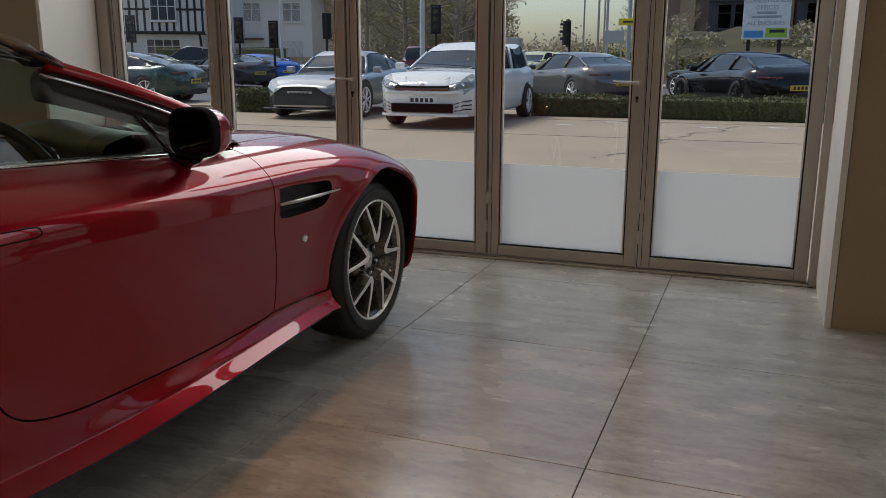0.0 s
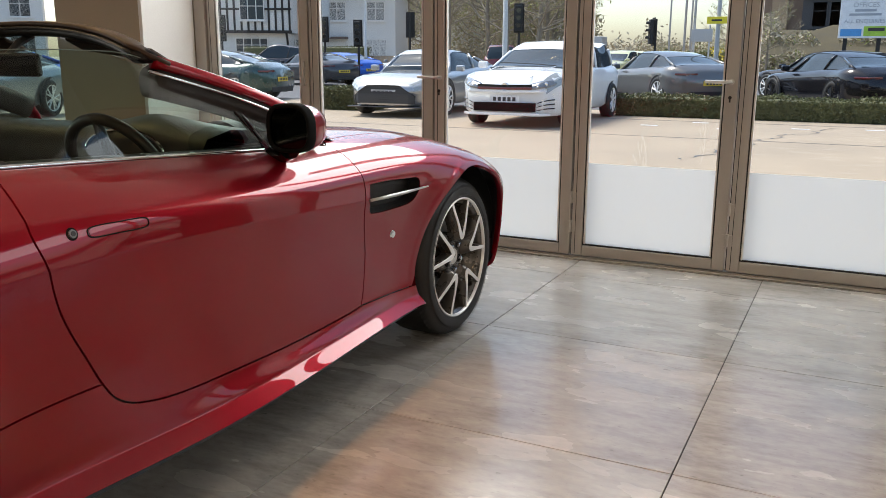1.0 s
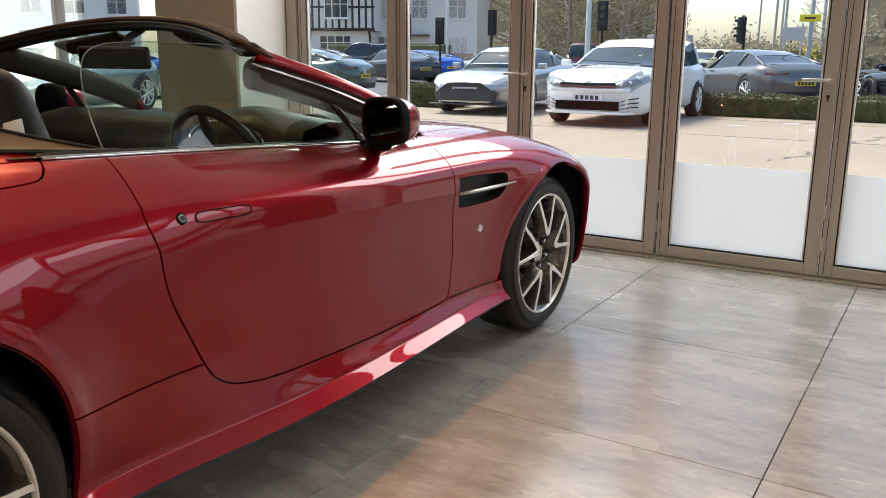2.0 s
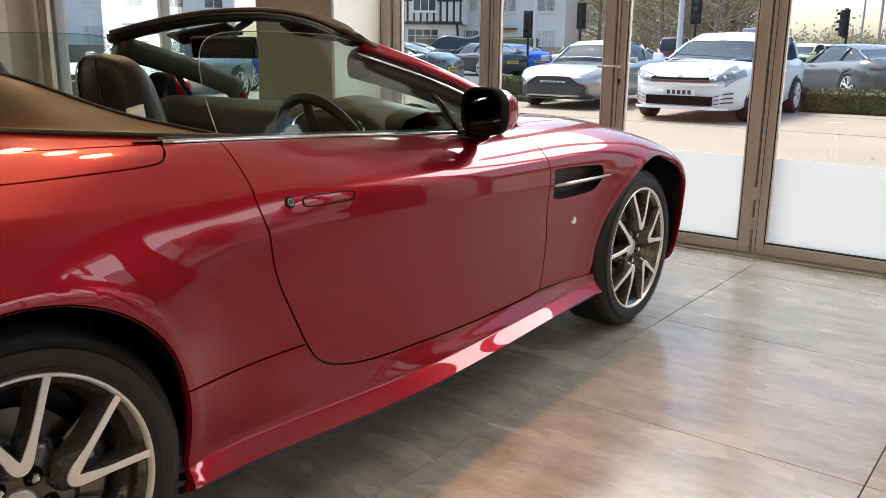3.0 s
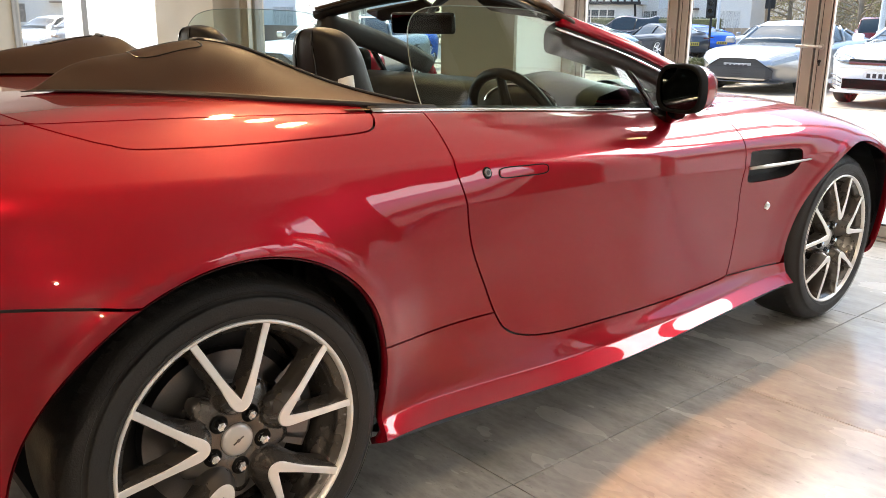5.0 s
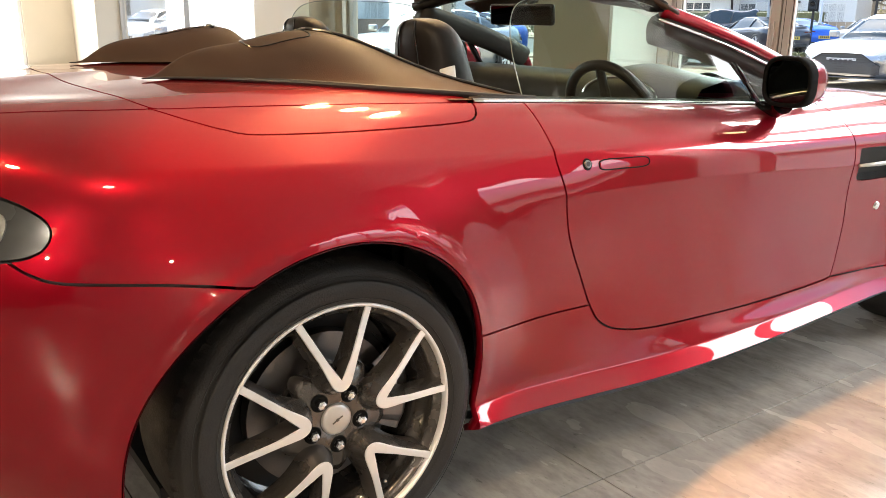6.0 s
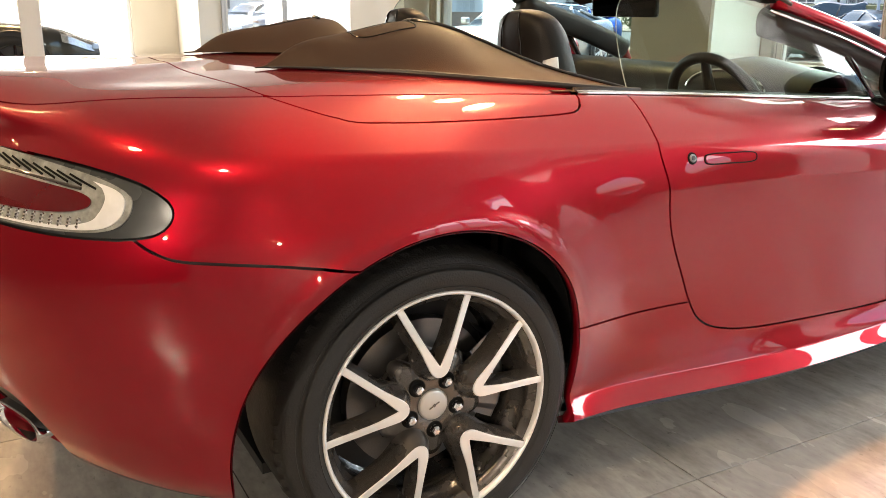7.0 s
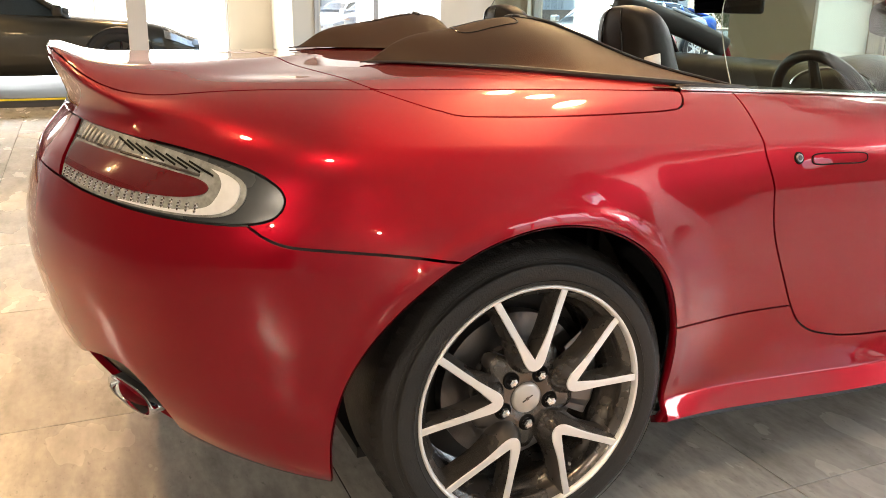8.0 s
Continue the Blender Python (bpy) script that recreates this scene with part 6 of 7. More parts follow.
            rows.append([(side * pw, u_of(k) - 0.008, zt - .03), (side * (pw + .003), u_of(k) - 0.01, zt - .052), (side * pw, u_of(k) - 0.008, zt - .075)])
        rows.insert(0, [(side * float(plan_w(0)) * W * .62, u_of(0) - .012, zt + dz) for dz in (-.03, -.052, -.07)])
        grid_mesh(bm, rows)
        part("tail_light", bm, M_LAMPRED, c)
        bm = bmesh.new()
        rows = []
        for k in np.linspace(0.90, 0.985, 6):
            pw = float(plan_w(k)) * W
            zz = float(waist(k))
            rows.append([(side * (pw * .80), u_of(k), zz + .008), (side * (pw * .95 + .008), u_of(k) + .004, zz * .93), (side * (pw + .012), u_of(k) + .004, zz * .82)])
        grid_mesh(bm, rows)
        part("headlight", bm, M_LENS, c)
    # black box coloured as the shadow gap below the rear bumper, and plates
    bm = bmesh.new()
    box(bm, -W * .62, W * .62, u_of(0) - .014, u_of(0) + .05, .24, .38, bevel=.02)
    part("rear_diffuser", bm, M_BLACK, c)
    if plate != "none":
        for front in (False, True):
            bm = bmesh.new()
            yy = u_of(1) + .012 if front else u_of(0) - .012
            zc = .47 if front else .56
            box(bm, -.26, .26, yy - .006, yy + .006, zc - .056, zc + .056, bevel=.003)
            p = part("number_plate", bm, M_PLATEW if front else M_PLATEY, c)
            bm = bmesh.new()
            e = yy + (.0075 if front else -.0075)
            for i in range(5):
                box(bm, -.19 + i * .085, -.135 + i * .085, e - .001, e + .001, zc - .032, zc + .032)
            part("plate_bar", bm, M_INK, p)
    if nose:
        nose(c, u_of(1), W)
    return c


def hatch_nose(c, u, W):
    """White hot hatch: slim grille with a red line, emblem, smoked lamps, lower intake and corner fins."""
    bow = lambda x: u + .010 - .95 * max(0.0, abs(x) - .60)
    xs = np.linspace(-.47, .47, 15)

    def band(nm, xs, z0, z1, m, out=0.0, rise=0.0, label=""):
        bm = bmesh.new()
        grid_mesh(bm, [[(x, bow(x) + out, z0 + rise * abs(x)), (x, bow(x) + out + .004, (z0 + z1) / 2 + rise * abs(x)), (x, bow(x) + out, z1 + rise * abs(x))] for x in xs])
        return solid(part(nm, bm, m, c, label), .03)
    band("grille", xs, .640, .695, M_GLOSSBLACK, .004, .02, "slim gloss black grille")
    band("grille_line", np.linspace(-.47, .47, 15), .640, .648, M_LAMPRED, .010, .02)
    band("bumper_ridge", np.linspace(-.66, .66, 21), .575, .60, M_CARWHITE, .008, .02)
    band("lower_intake", np.linspace(-.54, .54, 17), .275, .415, M_GROOVE, .006)
    band("bumper_blade", np.linspace(-.74, .74, 23), .215, .245, M_CARWHITE, .020)
    bm = bmesh.new()
    lathe(bm, [(0.0, .001), (0.008, .05), (0.012, .058), (0.006, .066), (-.01, .068)], 28)
    em = part("emblem", bm, M_CHROME, c, "round chrome emblem")
    em.matrix_basis = pose(0, u + .034, .672, 0, 0, 90)
    for s in (1, -1):
        bm = bmesh.new()
        rows = []
        for k in np.linspace(0, 1, 10):
            x = .42 + .38 * k
            lo, hi = .630 + .03 * k + .05 * k ** 3, .715 + .115 * k - .03 * k ** 4
            rows.append([(s * x, bow(x) + .012 + .010 * math.sin(math.pi * t) - 1.1 * max(0.0, lo + (hi - lo) * t - .66), lo + (hi - lo) * t) for t in np.linspace(0, 1, 5)])
        grid_mesh(bm, rows)
        lamp = solid(part("headlight_unit", bm, M_HEADLAMP, c, "smoked clear headlight", smooth=True), .012)
        for x, z in ((.55, .685), (.67, .715)):
            bm = bmesh.new()
            lathe(bm, [(0.006, .001), (0.010, .020), (0.004, .030), (-.01, .032)], 20)
            e = part("reflector", bm, M_CHROME, lamp)
            e.matrix_basis = pose(s * x, bow(x) + .026 - 1.1 * max(0.0, z - .66), z, 0, 0, 90)
        for i in range(3):
            bm = bmesh.new()
            pts = [(s * x, bow(x) + .016, z) for x, z in ((.80, .47 - i * .07), (.70, .455 - i * .065), (.60, .425 - i * .06), (.56, .40 - i * .05))]
            tube(bm, [tuple(p) for p in smooth_line(pts, 3)], [.012 - .0008 * q for q in range(10)], 6)
            part("corner_fin", bm, M_GLOSSBLACK, c)
    # wiper and bonnet creases
    for s in (1, -1):
        bm = bmesh.new()
        tube(bm, [(s * .36, u - .12, .80), (s * .46, u - .55, .94), (s * .52, u - 1.0, .985)], .007, 6)
        part("bonnet_crease", bm, M_CARWHITE, c)
    bm = bmesh.new()
    tube(bm, [(-.5, u - 1.10, 1.0), (0.0, u - 1.12, 1.03), (.55, u - 1.16, 1.05)], .009, 6)
    part("wiper", bm, M_BLACK, c)


def sports_nose(c, u, W):
    """Silver coupe: wide dark trapezoid grille low in the nose, with a rim, and slim lamps."""
    bm = bmesh.new()
    outline = [(-.34, .60), (0, .605), (.34, .60), (.50, .50), (.64, .41), (.60, .27), (-.60, .27), (-.64, .41), (-.50, .50)]
    out = lambda a: u + .016 - .7 * max(0.0, abs(a) - .54)
    grid_mesh(bm, [[(a, out(a), .27 + .0 * a), (a, out(a) + .006, .42), (a, out(a) - .004, min(.60, .60 - max(0.0, abs(a) - .34) * .65))] for a in np.linspace(-.64, .64, 25)])
    part("grille", bm, M_MESH, c, "wide dark mesh grille")
    bm = bmesh.new()
    tube(bm, [(a, out(a) + .006, b) for a, b in outline], .011, 6, closed=True)
    part("grille_rim", bm, M_BLACK, c)
    for i in range(7):
        z0 = .30 + i * .042
        hw = .60 - max(0, z0 - .40) * 1.3
        bm = bmesh.new()
        tube(bm, [(-hw, out(hw) + .008, z0), (0, out(0) + .008, z0), (hw, out(hw) + .008, z0)], .003, 5)
        part("grille_bar", bm, M_BLACK, c)
    part("splitter", boxes((-.78, .78, u - .3, u + .01, .19, .215), bevel=.01), M_DKGREY, c)


parked_car("hot_hatch", "hatch", M_CARWHITE, -5.2, 13.75 + 1.32, 181, "white five-door hot hatch parked nose to the showroom", nose=hatch_nose)
parked_car("sports_coupe", "coupe", M_SILVER, -8.25, 14.9 + 1.35, 184, "silver low sports coupe with a wide dark grille", nose=sports_nose)
parked_car("sports_coupe", "coupe", M_GREY, -4.5, 21.9, 42, "grey sports coupe parked tail-on beyond the hedge")
parked_car("sports_coupe", "coupe", M_NAVY, -0.35, 20.6, 30, "black-blue sports coupe parked beyond the hedge", bright=False)
parked_car("sports_coupe", "coupe", M_NAVY, -0.8, 25.5, 45, "dark blue sports coupe in the second row")
parked_car("sports_coupe", "coupe", M_GREY, 2.6, 22.5, 35, "grey coupe at the end of the row beyond the hedge")
parked_car("sports_coupe", "coupe", M_GREY, -20.6, 24.5, 60, "dark grey sports coupe with a yellow rear plate")
parked_car("sports_coupe", "coupe", M_DKGREY, -19.9, 28.5, 68, "black sports coupe with bright wheels across the car park")
parked_car("sports_coupe", "coupe", M_BLUE, -20.9, 32.0, 70, "bright blue sports coupe with black wheels across the car park", bright=False)
parked_car("sports_coupe", "coupe", M_SILVER, -19.2, 35.5, 60, "pale silver sports coupe across the car park")
parked_car("hatchback", "hatch", mat("pale_yellow_paint", (0.62, 0.62, 0.35), 0.35, coat=0.8), -10.6, 40.5, 170, "pale yellow hatchback on the road far off")
parked_car("estate_car", "suv", M_LAMPRED, -18.0, 44.0, 20, "red car on the road far off")
parked_car("family_car", "suv", M_DKGREY, -27.6, 36.2, 120, "dark family car by the white houses")
parked_car("sports_coupe", "coupe", M_SILVER, -14.2, 9.6, 200, "silver sports coupe outside the middle window", nose=sports_nose)
parked_car("sports_coupe", "coupe", M_BLUE, -17.4, 12.6, 200, "blue sports coupe outside the middle window")
parked_car("sports_coupe", "coupe", mat("dark_green_paint", (0.03, 0.07, 0.06), 0.3, 0.5, coat=1.0), -15.6, 17.5, 100, "dark green sports coupe across the forecourt")
parked_car("sports_coupe", "coupe", M_DKGREY, -21.5, 8.6, 20, "dark sports coupe with red lamps outside the far window")
parked_car("sports_coupe", "coupe", M_CARWHITE, -26.5, 8.9, 200, "white sports coupe outside the far window")
parked_car("sports_coupe", "coupe", M_SILVER, -31.5, 9.4, 200, "silver sports coupe outside the far window")
# indoors: a dark grand tourer on an assumed low plinth beyond the roadster
parked_car("display_coupe", "coupe", M_BRONZE, -11.35, -1.05, 2, "dark green-grey grand tourer on a low plinth in the showroom", bright=False, group="showroom cars", z=0.1)
# plinth added to raise the car; yellow strip drawn as the line below it
pl = thing("plinth", (-11.35, -1.05, 0), "assumed low dark plinth with a yellow line along its edge", "plinth")
part("deck", boxes((-1.2, 1.2, -2.6, 2.6, 0, 0.1), bevel=0.01), M_DARKCLAD, pl)
part("edge_line", boxes((1.2, 1.206, -2.55, 2.55, 0.075, 0.095)), M_YELLOW, pl)
ps = thing("white_post", (-8.5, 0.36, 0), "slim white display post on a round foot", "post")
part("shaft", boxes((-0.03, 0.03, -0.085, 0.085, 0.02, 2.2), bevel=0.006), M_WHITE, ps)
bm = bmesh.new()
rod(bm, (0, 0, 0), (0, 0, 0.02), 0.2, 0.19, 24)
part("foot", bm, M_WHITE, ps)


# ---- street furniture and buildings ----
def pole(x, y, h, r, label, name="lamp_post", material=None):
    t = thing(name, (x, y, 0), label, "post", "street posts")
    bm = bmesh.new()
    rod(bm, (0, 0, 0), (0, 0, 1.1), r * 1.5, r * 1.4, 12)
    rod(bm, (0, 0, 1.1), (0, 0, h), r, r * .7, 12)
    part("shaft", bm, material or M_POLE, t)
    return t


def traffic_light(x, y, turn, h=2.7):
    t = thing("traffic_light", (x, y, 0), "black traffic light on a slim dark pole", "traffic light", "traffic lights", turn=turn)
    bm = bmesh.new()
    rod(bm, (0, 0, 0), (0, 0, h), .05, .045, 10)
    part("pole", bm, M_TIMBER, t)
    part("backing", boxes((-.19, .19, -.10, -.08, h - 1.0, h + .05), bevel=.01), M_TIMBER, t)
    part("head", boxes((-.13, .13, -.26, -.10, h - .93, h - .02), bevel=.02), M_BLACK, t)
    for i in range(3):
        bm = bmesh.new()
        z = h - .2 - i * .27
        bmesh.ops.create_cone(bm, cap_ends=True, segments=16, radius1=.09, radius2=.09, depth=.02, matrix=Matrix.Translation((0, -.265, z)) @ Matrix.Rotation(math.pi / 2, 4, "X"))
        part("lens", bm, M_GLOSSBLACK, t)
        bm = bmesh.new()
        rows = [[(.1 * math.cos(a), yy, z + .1 * math.sin(a)) for a in np.linspace(.1, math.pi - .1, 10)] for yy in (-.26, -.37)]
        grid_mesh(bm, rows)
        solid(part("hood", bm, M_BLACK, t), .008)
    return t


traffic_light(-23.6, 27.5, 40)
traffic_light(-20.6, 30.5, 25)
traffic_light(-18.3, 29.5, 20, 2.5)
traffic_light(-17.3, 32.0, 200, 2.9)
traffic_light(-11.6, 30.0, 15, 3.0)
traffic_light(-7.2, 33.0, -60, 2.55)
pole(-12.4, 30.6, 8.5, .1, "tall pale lamp post with a stout base", material=M_WHITE)
pole(-19.5, 32.0, 6.0, .06, "slim white post beside the crossing", material=M_WHITE)
pole(-4.7, 31.5, 7.0, .08, "pale lamp post with a yellow sign", material=M_POLE)
for x, y in ((-15.3, 75), (-12.6, 70), (-11.2, 60), (-9.7, 55), (-6.6, 48)):
    t = pole(x, y, 9.0, .09, "grey street lamp post far along the road")
    bm = bmesh.new()
    tube(bm, [(0, 0, 8.9), (-.4, 0, 9.2), (-1.1, 0, 9.25)], .06, 6)
    part("lamp_arm", bm, M_POLE, t)
ys = thing("road_sign", (-4.7, 31.3, 0), "small yellow direction sign fixed to a lamp post", "sign", "signs")
part("panel", boxes((-.36, .32, -.03, .0, 2.28, 2.52), bevel=.01), M_YELLOW, ys)
part("bracket", boxes((-.03, .03, .0, .05, 0.0, 2.5)), M_POLE, ys)
part("arrow", boxes((-.2, .15, -.036, -.03, 2.37, 2.43)), M_INK, ys)
rs = thing("road_sign", (-6.0, 36.0, 0), "large grey road sign seen from behind on two posts", "sign", "signs")
part("panel", boxes((-.42, .42, 0, .05, 1.75, 2.25), bevel=.01), M_POLE, rs)
for x in (-.3, .3):
    bm = bmesh.new()
    rod(bm, (x, .06, 0), (x, .06, 2.4), .035)
    part("post", bm, M_POLE, rs)
rs2 = thing("road_sign", (-21.1, 30.8, 0), "tall grey-green road sign seen from behind", "sign", "signs")
part("panel", boxes((-.55, .55, 0, .05, 1.9, 3.9), bevel=.01), M_POLE, rs2)
bm = bmesh.new()
rod(bm, (0, .06, 0), (0, .06, 4.0), .06)
part("post", bm, M_POLE, rs2)
cab = thing("roadside_cabinet", (-11.2, 37.0, 0), "pale grey roadside cabinet", "cabinet")
part("body", boxes((-.9, .9, -.4, .4, 0, 2.0), bevel=.03), M_POLE, cab)

# estate agent's board
sb = thing("sign_board", (-0.08, 30.0, 0), "white lettered letting board on two dark posts", "sign", "signs")
part("board", boxes((-.72, .72, -.03, .03, 1.74, 3.3), bevel=.006), M_PLATEW, sb)
for x in (-.5, .45):
    part("post", boxes((x - .06, x + .06, .035, .12, 0, 3.2)), M_TIMBER, sb)
part("blue_block", boxes((-.66, -.06, -.036, -.031, 1.80, 2.02)), M_SIGNBLUE, sb)
part("green_block", boxes((.0, .66, -.036, -.031, 1.80, 2.10)), M_SIGNGREEN, sb)
part("dark_bar", boxes((.12, .58, -.04, -.037, 1.95, 2.05)), M_INK, sb)


def lettering(text, x, y, z, size, parent, material):
    cu = bpy.data.curves.new("lettering", "FONT")
    cu.body, cu.size, cu.align_x, cu.extrude = text, size, "CENTER", 0.002
    ob = new("lettering", cu)
    cu.materials.append(material)
    ob.parent = parent
    ob.matrix_basis = pose(x, y, z, 90, 0, 0)
    return ob


lettering("CONDITIONED", 0, -.036, 2.90, .20, sb, M_SIGNGREY)
lettering("OFFICES", 0, -.036, 2.68, .20, sb, M_SIGNGREY)
lettering("ALL ENQUIRIES", 0, -.036, 2.20, .17, sb, M_SIGNGREY)
part("text_bar", boxes((-.3, .3, -.036, -.031, 2.54, 2.62)), M_SIGNGREY, sb)
part("text_bar", boxes((-.45, .45, -.036, -.031, 2.42, 2.49)), M_SIGNGREY, sb)

# grass bank with the office block behind
bm = bmesh.new()
rng = random.Random(5)
rows = []
for i in range(54):
    x = -4.2 + i * 0.9
    rows.append([(x, y, z + (0.18 * math.sin(x * .8 + y) + rng.uniform(-.1, .1)) * (z > 0.1)) for y, z in ((36, 0.0), (38, .7), (40, 1.4), (43, 2.1), (46, 2.5), (60, 2.6))])
grid_mesh(bm, rows)
tagged(part("bank", bm, M_GRASS, smooth=True), "rough brown-green grass bank beside the road", "bank", kind="structure")


def window_unit(parent, x, z, w, h, y, frame=None, mullions=1):
    wn_ = new("window")
    wn_.parent = parent
    wn_.matrix_basis = pose(x, y, z)
    fm = frame or M_WHITE
    part("pane", boxes((-w / 2, w / 2, .02, .04, 0, h)), M_DARKWIN, wn_)
    t = .06
    part("frame", boxes((-w / 2, w / 2, -.03, .02, 0, t), (-w / 2, w / 2, -.03, .02, h - t, h), (-w / 2, -w / 2 + t, -.03, .02, t, h - t), (w / 2 - t, w / 2, -.03, .02, t, h - t),
                        *[(-w / 2 + (i + 1) * w / (mullions + 1) - .025, -w / 2 + (i + 1) * w / (mullions + 1) + .025, -.028, .018, t, h - t) for i in range(mullions)], (-w / 2 + t, w / 2 - t, -.026, .016, h * .62, h * .62 + .04)), fm, wn_)
    part("sill", boxes((-w / 2 - .08, w / 2 + .08, -.09, .0, -.07, 0)), fm, wn_)
    return wn_


of = thing("office_block", (3.5, 56.0, 2.5), "brown brick office block with dark glazed bays", "building")
part("wall", boxes((-10, 10, .15, 12, 0, 9.5)), M_BRICK, of)
part("roof", boxes((-10.3, 10.3, -.2, 12.3, 9.5, 9.9)), M_DARKCLAD, of)
for bx in (-5.2, -0.2, 4.8):
    part("bay", boxes((bx - 1.9, bx + 1.9, -.55, .15, .1, 9.4)), M_DARKCLAD, of)
    for fz in range(3):
        for wx in (-.95, .0, .95):
            window_unit(of, bx + wx, .35 + fz * 3.1, .85, 1.5, -.57, M_DARKCLAD, 0)
    for fz in range(3):
        part("balcony_rail", boxes((bx - 1.9, bx + 1.9, -.75, -.6, 2.0 + fz * 3.1, 2.5 + fz * 3.1)), M_DARKCLAD, of)
for bx in (-8.4, -2.7, 2.3, 8.2):
    part("pier", boxes((bx - .45, bx + .45, -.2, .15, 0, 9.5)), mat("sandstone_pier", (0.33, 0.25, 0.17), 0.85, var=.15) if bx == -8.4 else bpy.data.materials["sandstone_pier"], of)

# black and white timbered house
th = thing("timbered_house", (-35.5, 41.0, 0), "white rendered house with black timber framing and a jettied upper floor", "building", turn=28)
part("wall", boxes((-4, 4.2, 0, 8, 0, 2.45)), M_RENDER, th)
part("upper_wall", boxes((-4.3, 4.5, -.5, 8.2, 2.5, 5.4)), M_RENDER, th)
bm = bmesh.new()
f = [(-4.7, -.9, 5.3), (4.9, -.9, 5.3), (4.9, 8.6, 5.3), (-4.7, 8.6, 5.3)]
v = [bm.verts.new(p) for p in f] + [bm.verts.new((-4.7, 3.9, 8.6)), bm.verts.new((4.9, 3.9, 8.6))]
for q in ((0, 1, 5, 4), (2, 3, 4, 5), (1, 2, 5), (3, 0, 4), (3, 2, 1, 0)):
    bm.faces.new([v[i] for i in q])
part("roof", bm, M_ROOF, th)
for i in range(22):
    x = -4.25 + i * .413
    part("timber", boxes((x - .06, x + .06, -.56, -.5, 2.62, 5.3)), M_TIMBER, th)
part("timber", boxes((-4.35, 4.55, -.58, -.5, 2.45, 2.62)), M_TIMBER, th)
part("timber", boxes((-4.35, 4.55, -.57, -.5, 3.8, 3.92)), M_TIMBER, th)
for x in (-4.0, 4.2):
    bm = bmesh.new()
    tube(bm, [(x, -.02, 1.7), (x, -.2, 2.15), (x, -.5, 2.45)], .07, 6)
    part("bracket", bm, M_TIMBER, th)
for x, z, w in ((-2.2, 1.0, 1.8), (2.0, 1.0, 2.0)):
    window_unit(th, x, z, w, 1.2, -.03, mullions=3)
for x in (-2.0, 2.2):
    window_unit(th, x, 3.2, 1.5, 1.3, -.6, mullions=2)


def plain_house(x, y, turn, w, label, roof=M_ROOF, door=True):
    h = thing("house", (x, y, 0), label, "building", "white houses", turn=turn)
    part("wall", boxes((-w / 2, w / 2, 0, 7, 0, 5.2)), M_RENDER, h)
    bm = bmesh.new()
    v = [bm.verts.new(p) for p in ((-w / 2 - .3, -.4, 5.1), (w / 2 + .3, -.4, 5.1), (w / 2 + .3, 7.4, 5.1), (-w / 2 - .3, 7.4, 5.1), (-w / 2 - .3, 3.5, 7.9), (w / 2 + .3, 3.5, 7.9))]
    for q in ((0, 1, 5, 4), (2, 3, 4, 5), (1, 2, 5), (3, 0, 4), (3, 2, 1, 0)):
        bm.faces.new([v[i] for i in q])
    part("roof", bm, roof, h)
    n = int(w // 2.4)
    for i in range(n):
        wx = -w / 2 + (i + .5) * w / n
        if door and i == n // 2:
            part("door", boxes((wx - .45, wx + .45, -.05, .02, 0, 2.05), bevel=.01), M_WHITE, h)
            part("porch", boxes((wx - .7, wx + .7, -.7, .0, 2.2, 2.32)), M_ROOF, h)
        else:
            window_unit(h, wx, .95, 1.4, 1.25, -.02, mullions=2)
        window_unit(h, wx, 3.3, 1.2, 1.2, -.02, mullions=1)
    part("gutter", boxes((-w / 2 - .3, w / 2 + .3, -.5, -.38, 5.0, 5.1)), M_WHITE, h)
    part("chimney", boxes((-w / 2 + .6, -w / 2 + 1.3, 3.1, 3.9, 7.2, 9.0)), M_BRICK, h)
    return h


plain_house(-30.5, 46.5, 22, 7.5, "white rendered two-storey house with a porch")
plain_house(-43.0, 78.0, 15, 6.5, "white rendered house with dark windows")
plain_house(-27.0, 66.0, 8, 9, "white house with a brown roof behind bare trees", door=False)
plain_house(-48.0, 31.0, 50, 12, "pale rendered house across the forecourt")
plain_house(-58.0, 18.0, 70, 14, "pale grey rendered house with white windows across the forecourt")
fence = thing("timber_fence", (-26.0, 38.6, 0), "low tan timber fence before the houses", "fence")
for i in range(22):
    part("board", boxes((-4.6 + i * .42, -4.22 + i * .42, -.02, .02, .0, 1.15)), M_BRICK if i % 9 == 8 else M_TAN, fence)
part("rail", boxes((-4.6, 4.6, .022, .06, .8, .9)), M_TAN, fence)
stonew = tagged(part("garden_wall", boxes((-44, -34, 38.5, 38.9, 0, .9), (-70, -44, 27.0, 27.4, 0, 1.0)), M_BRICK), "low brick garden wall across the road", "wall", kind="structure")


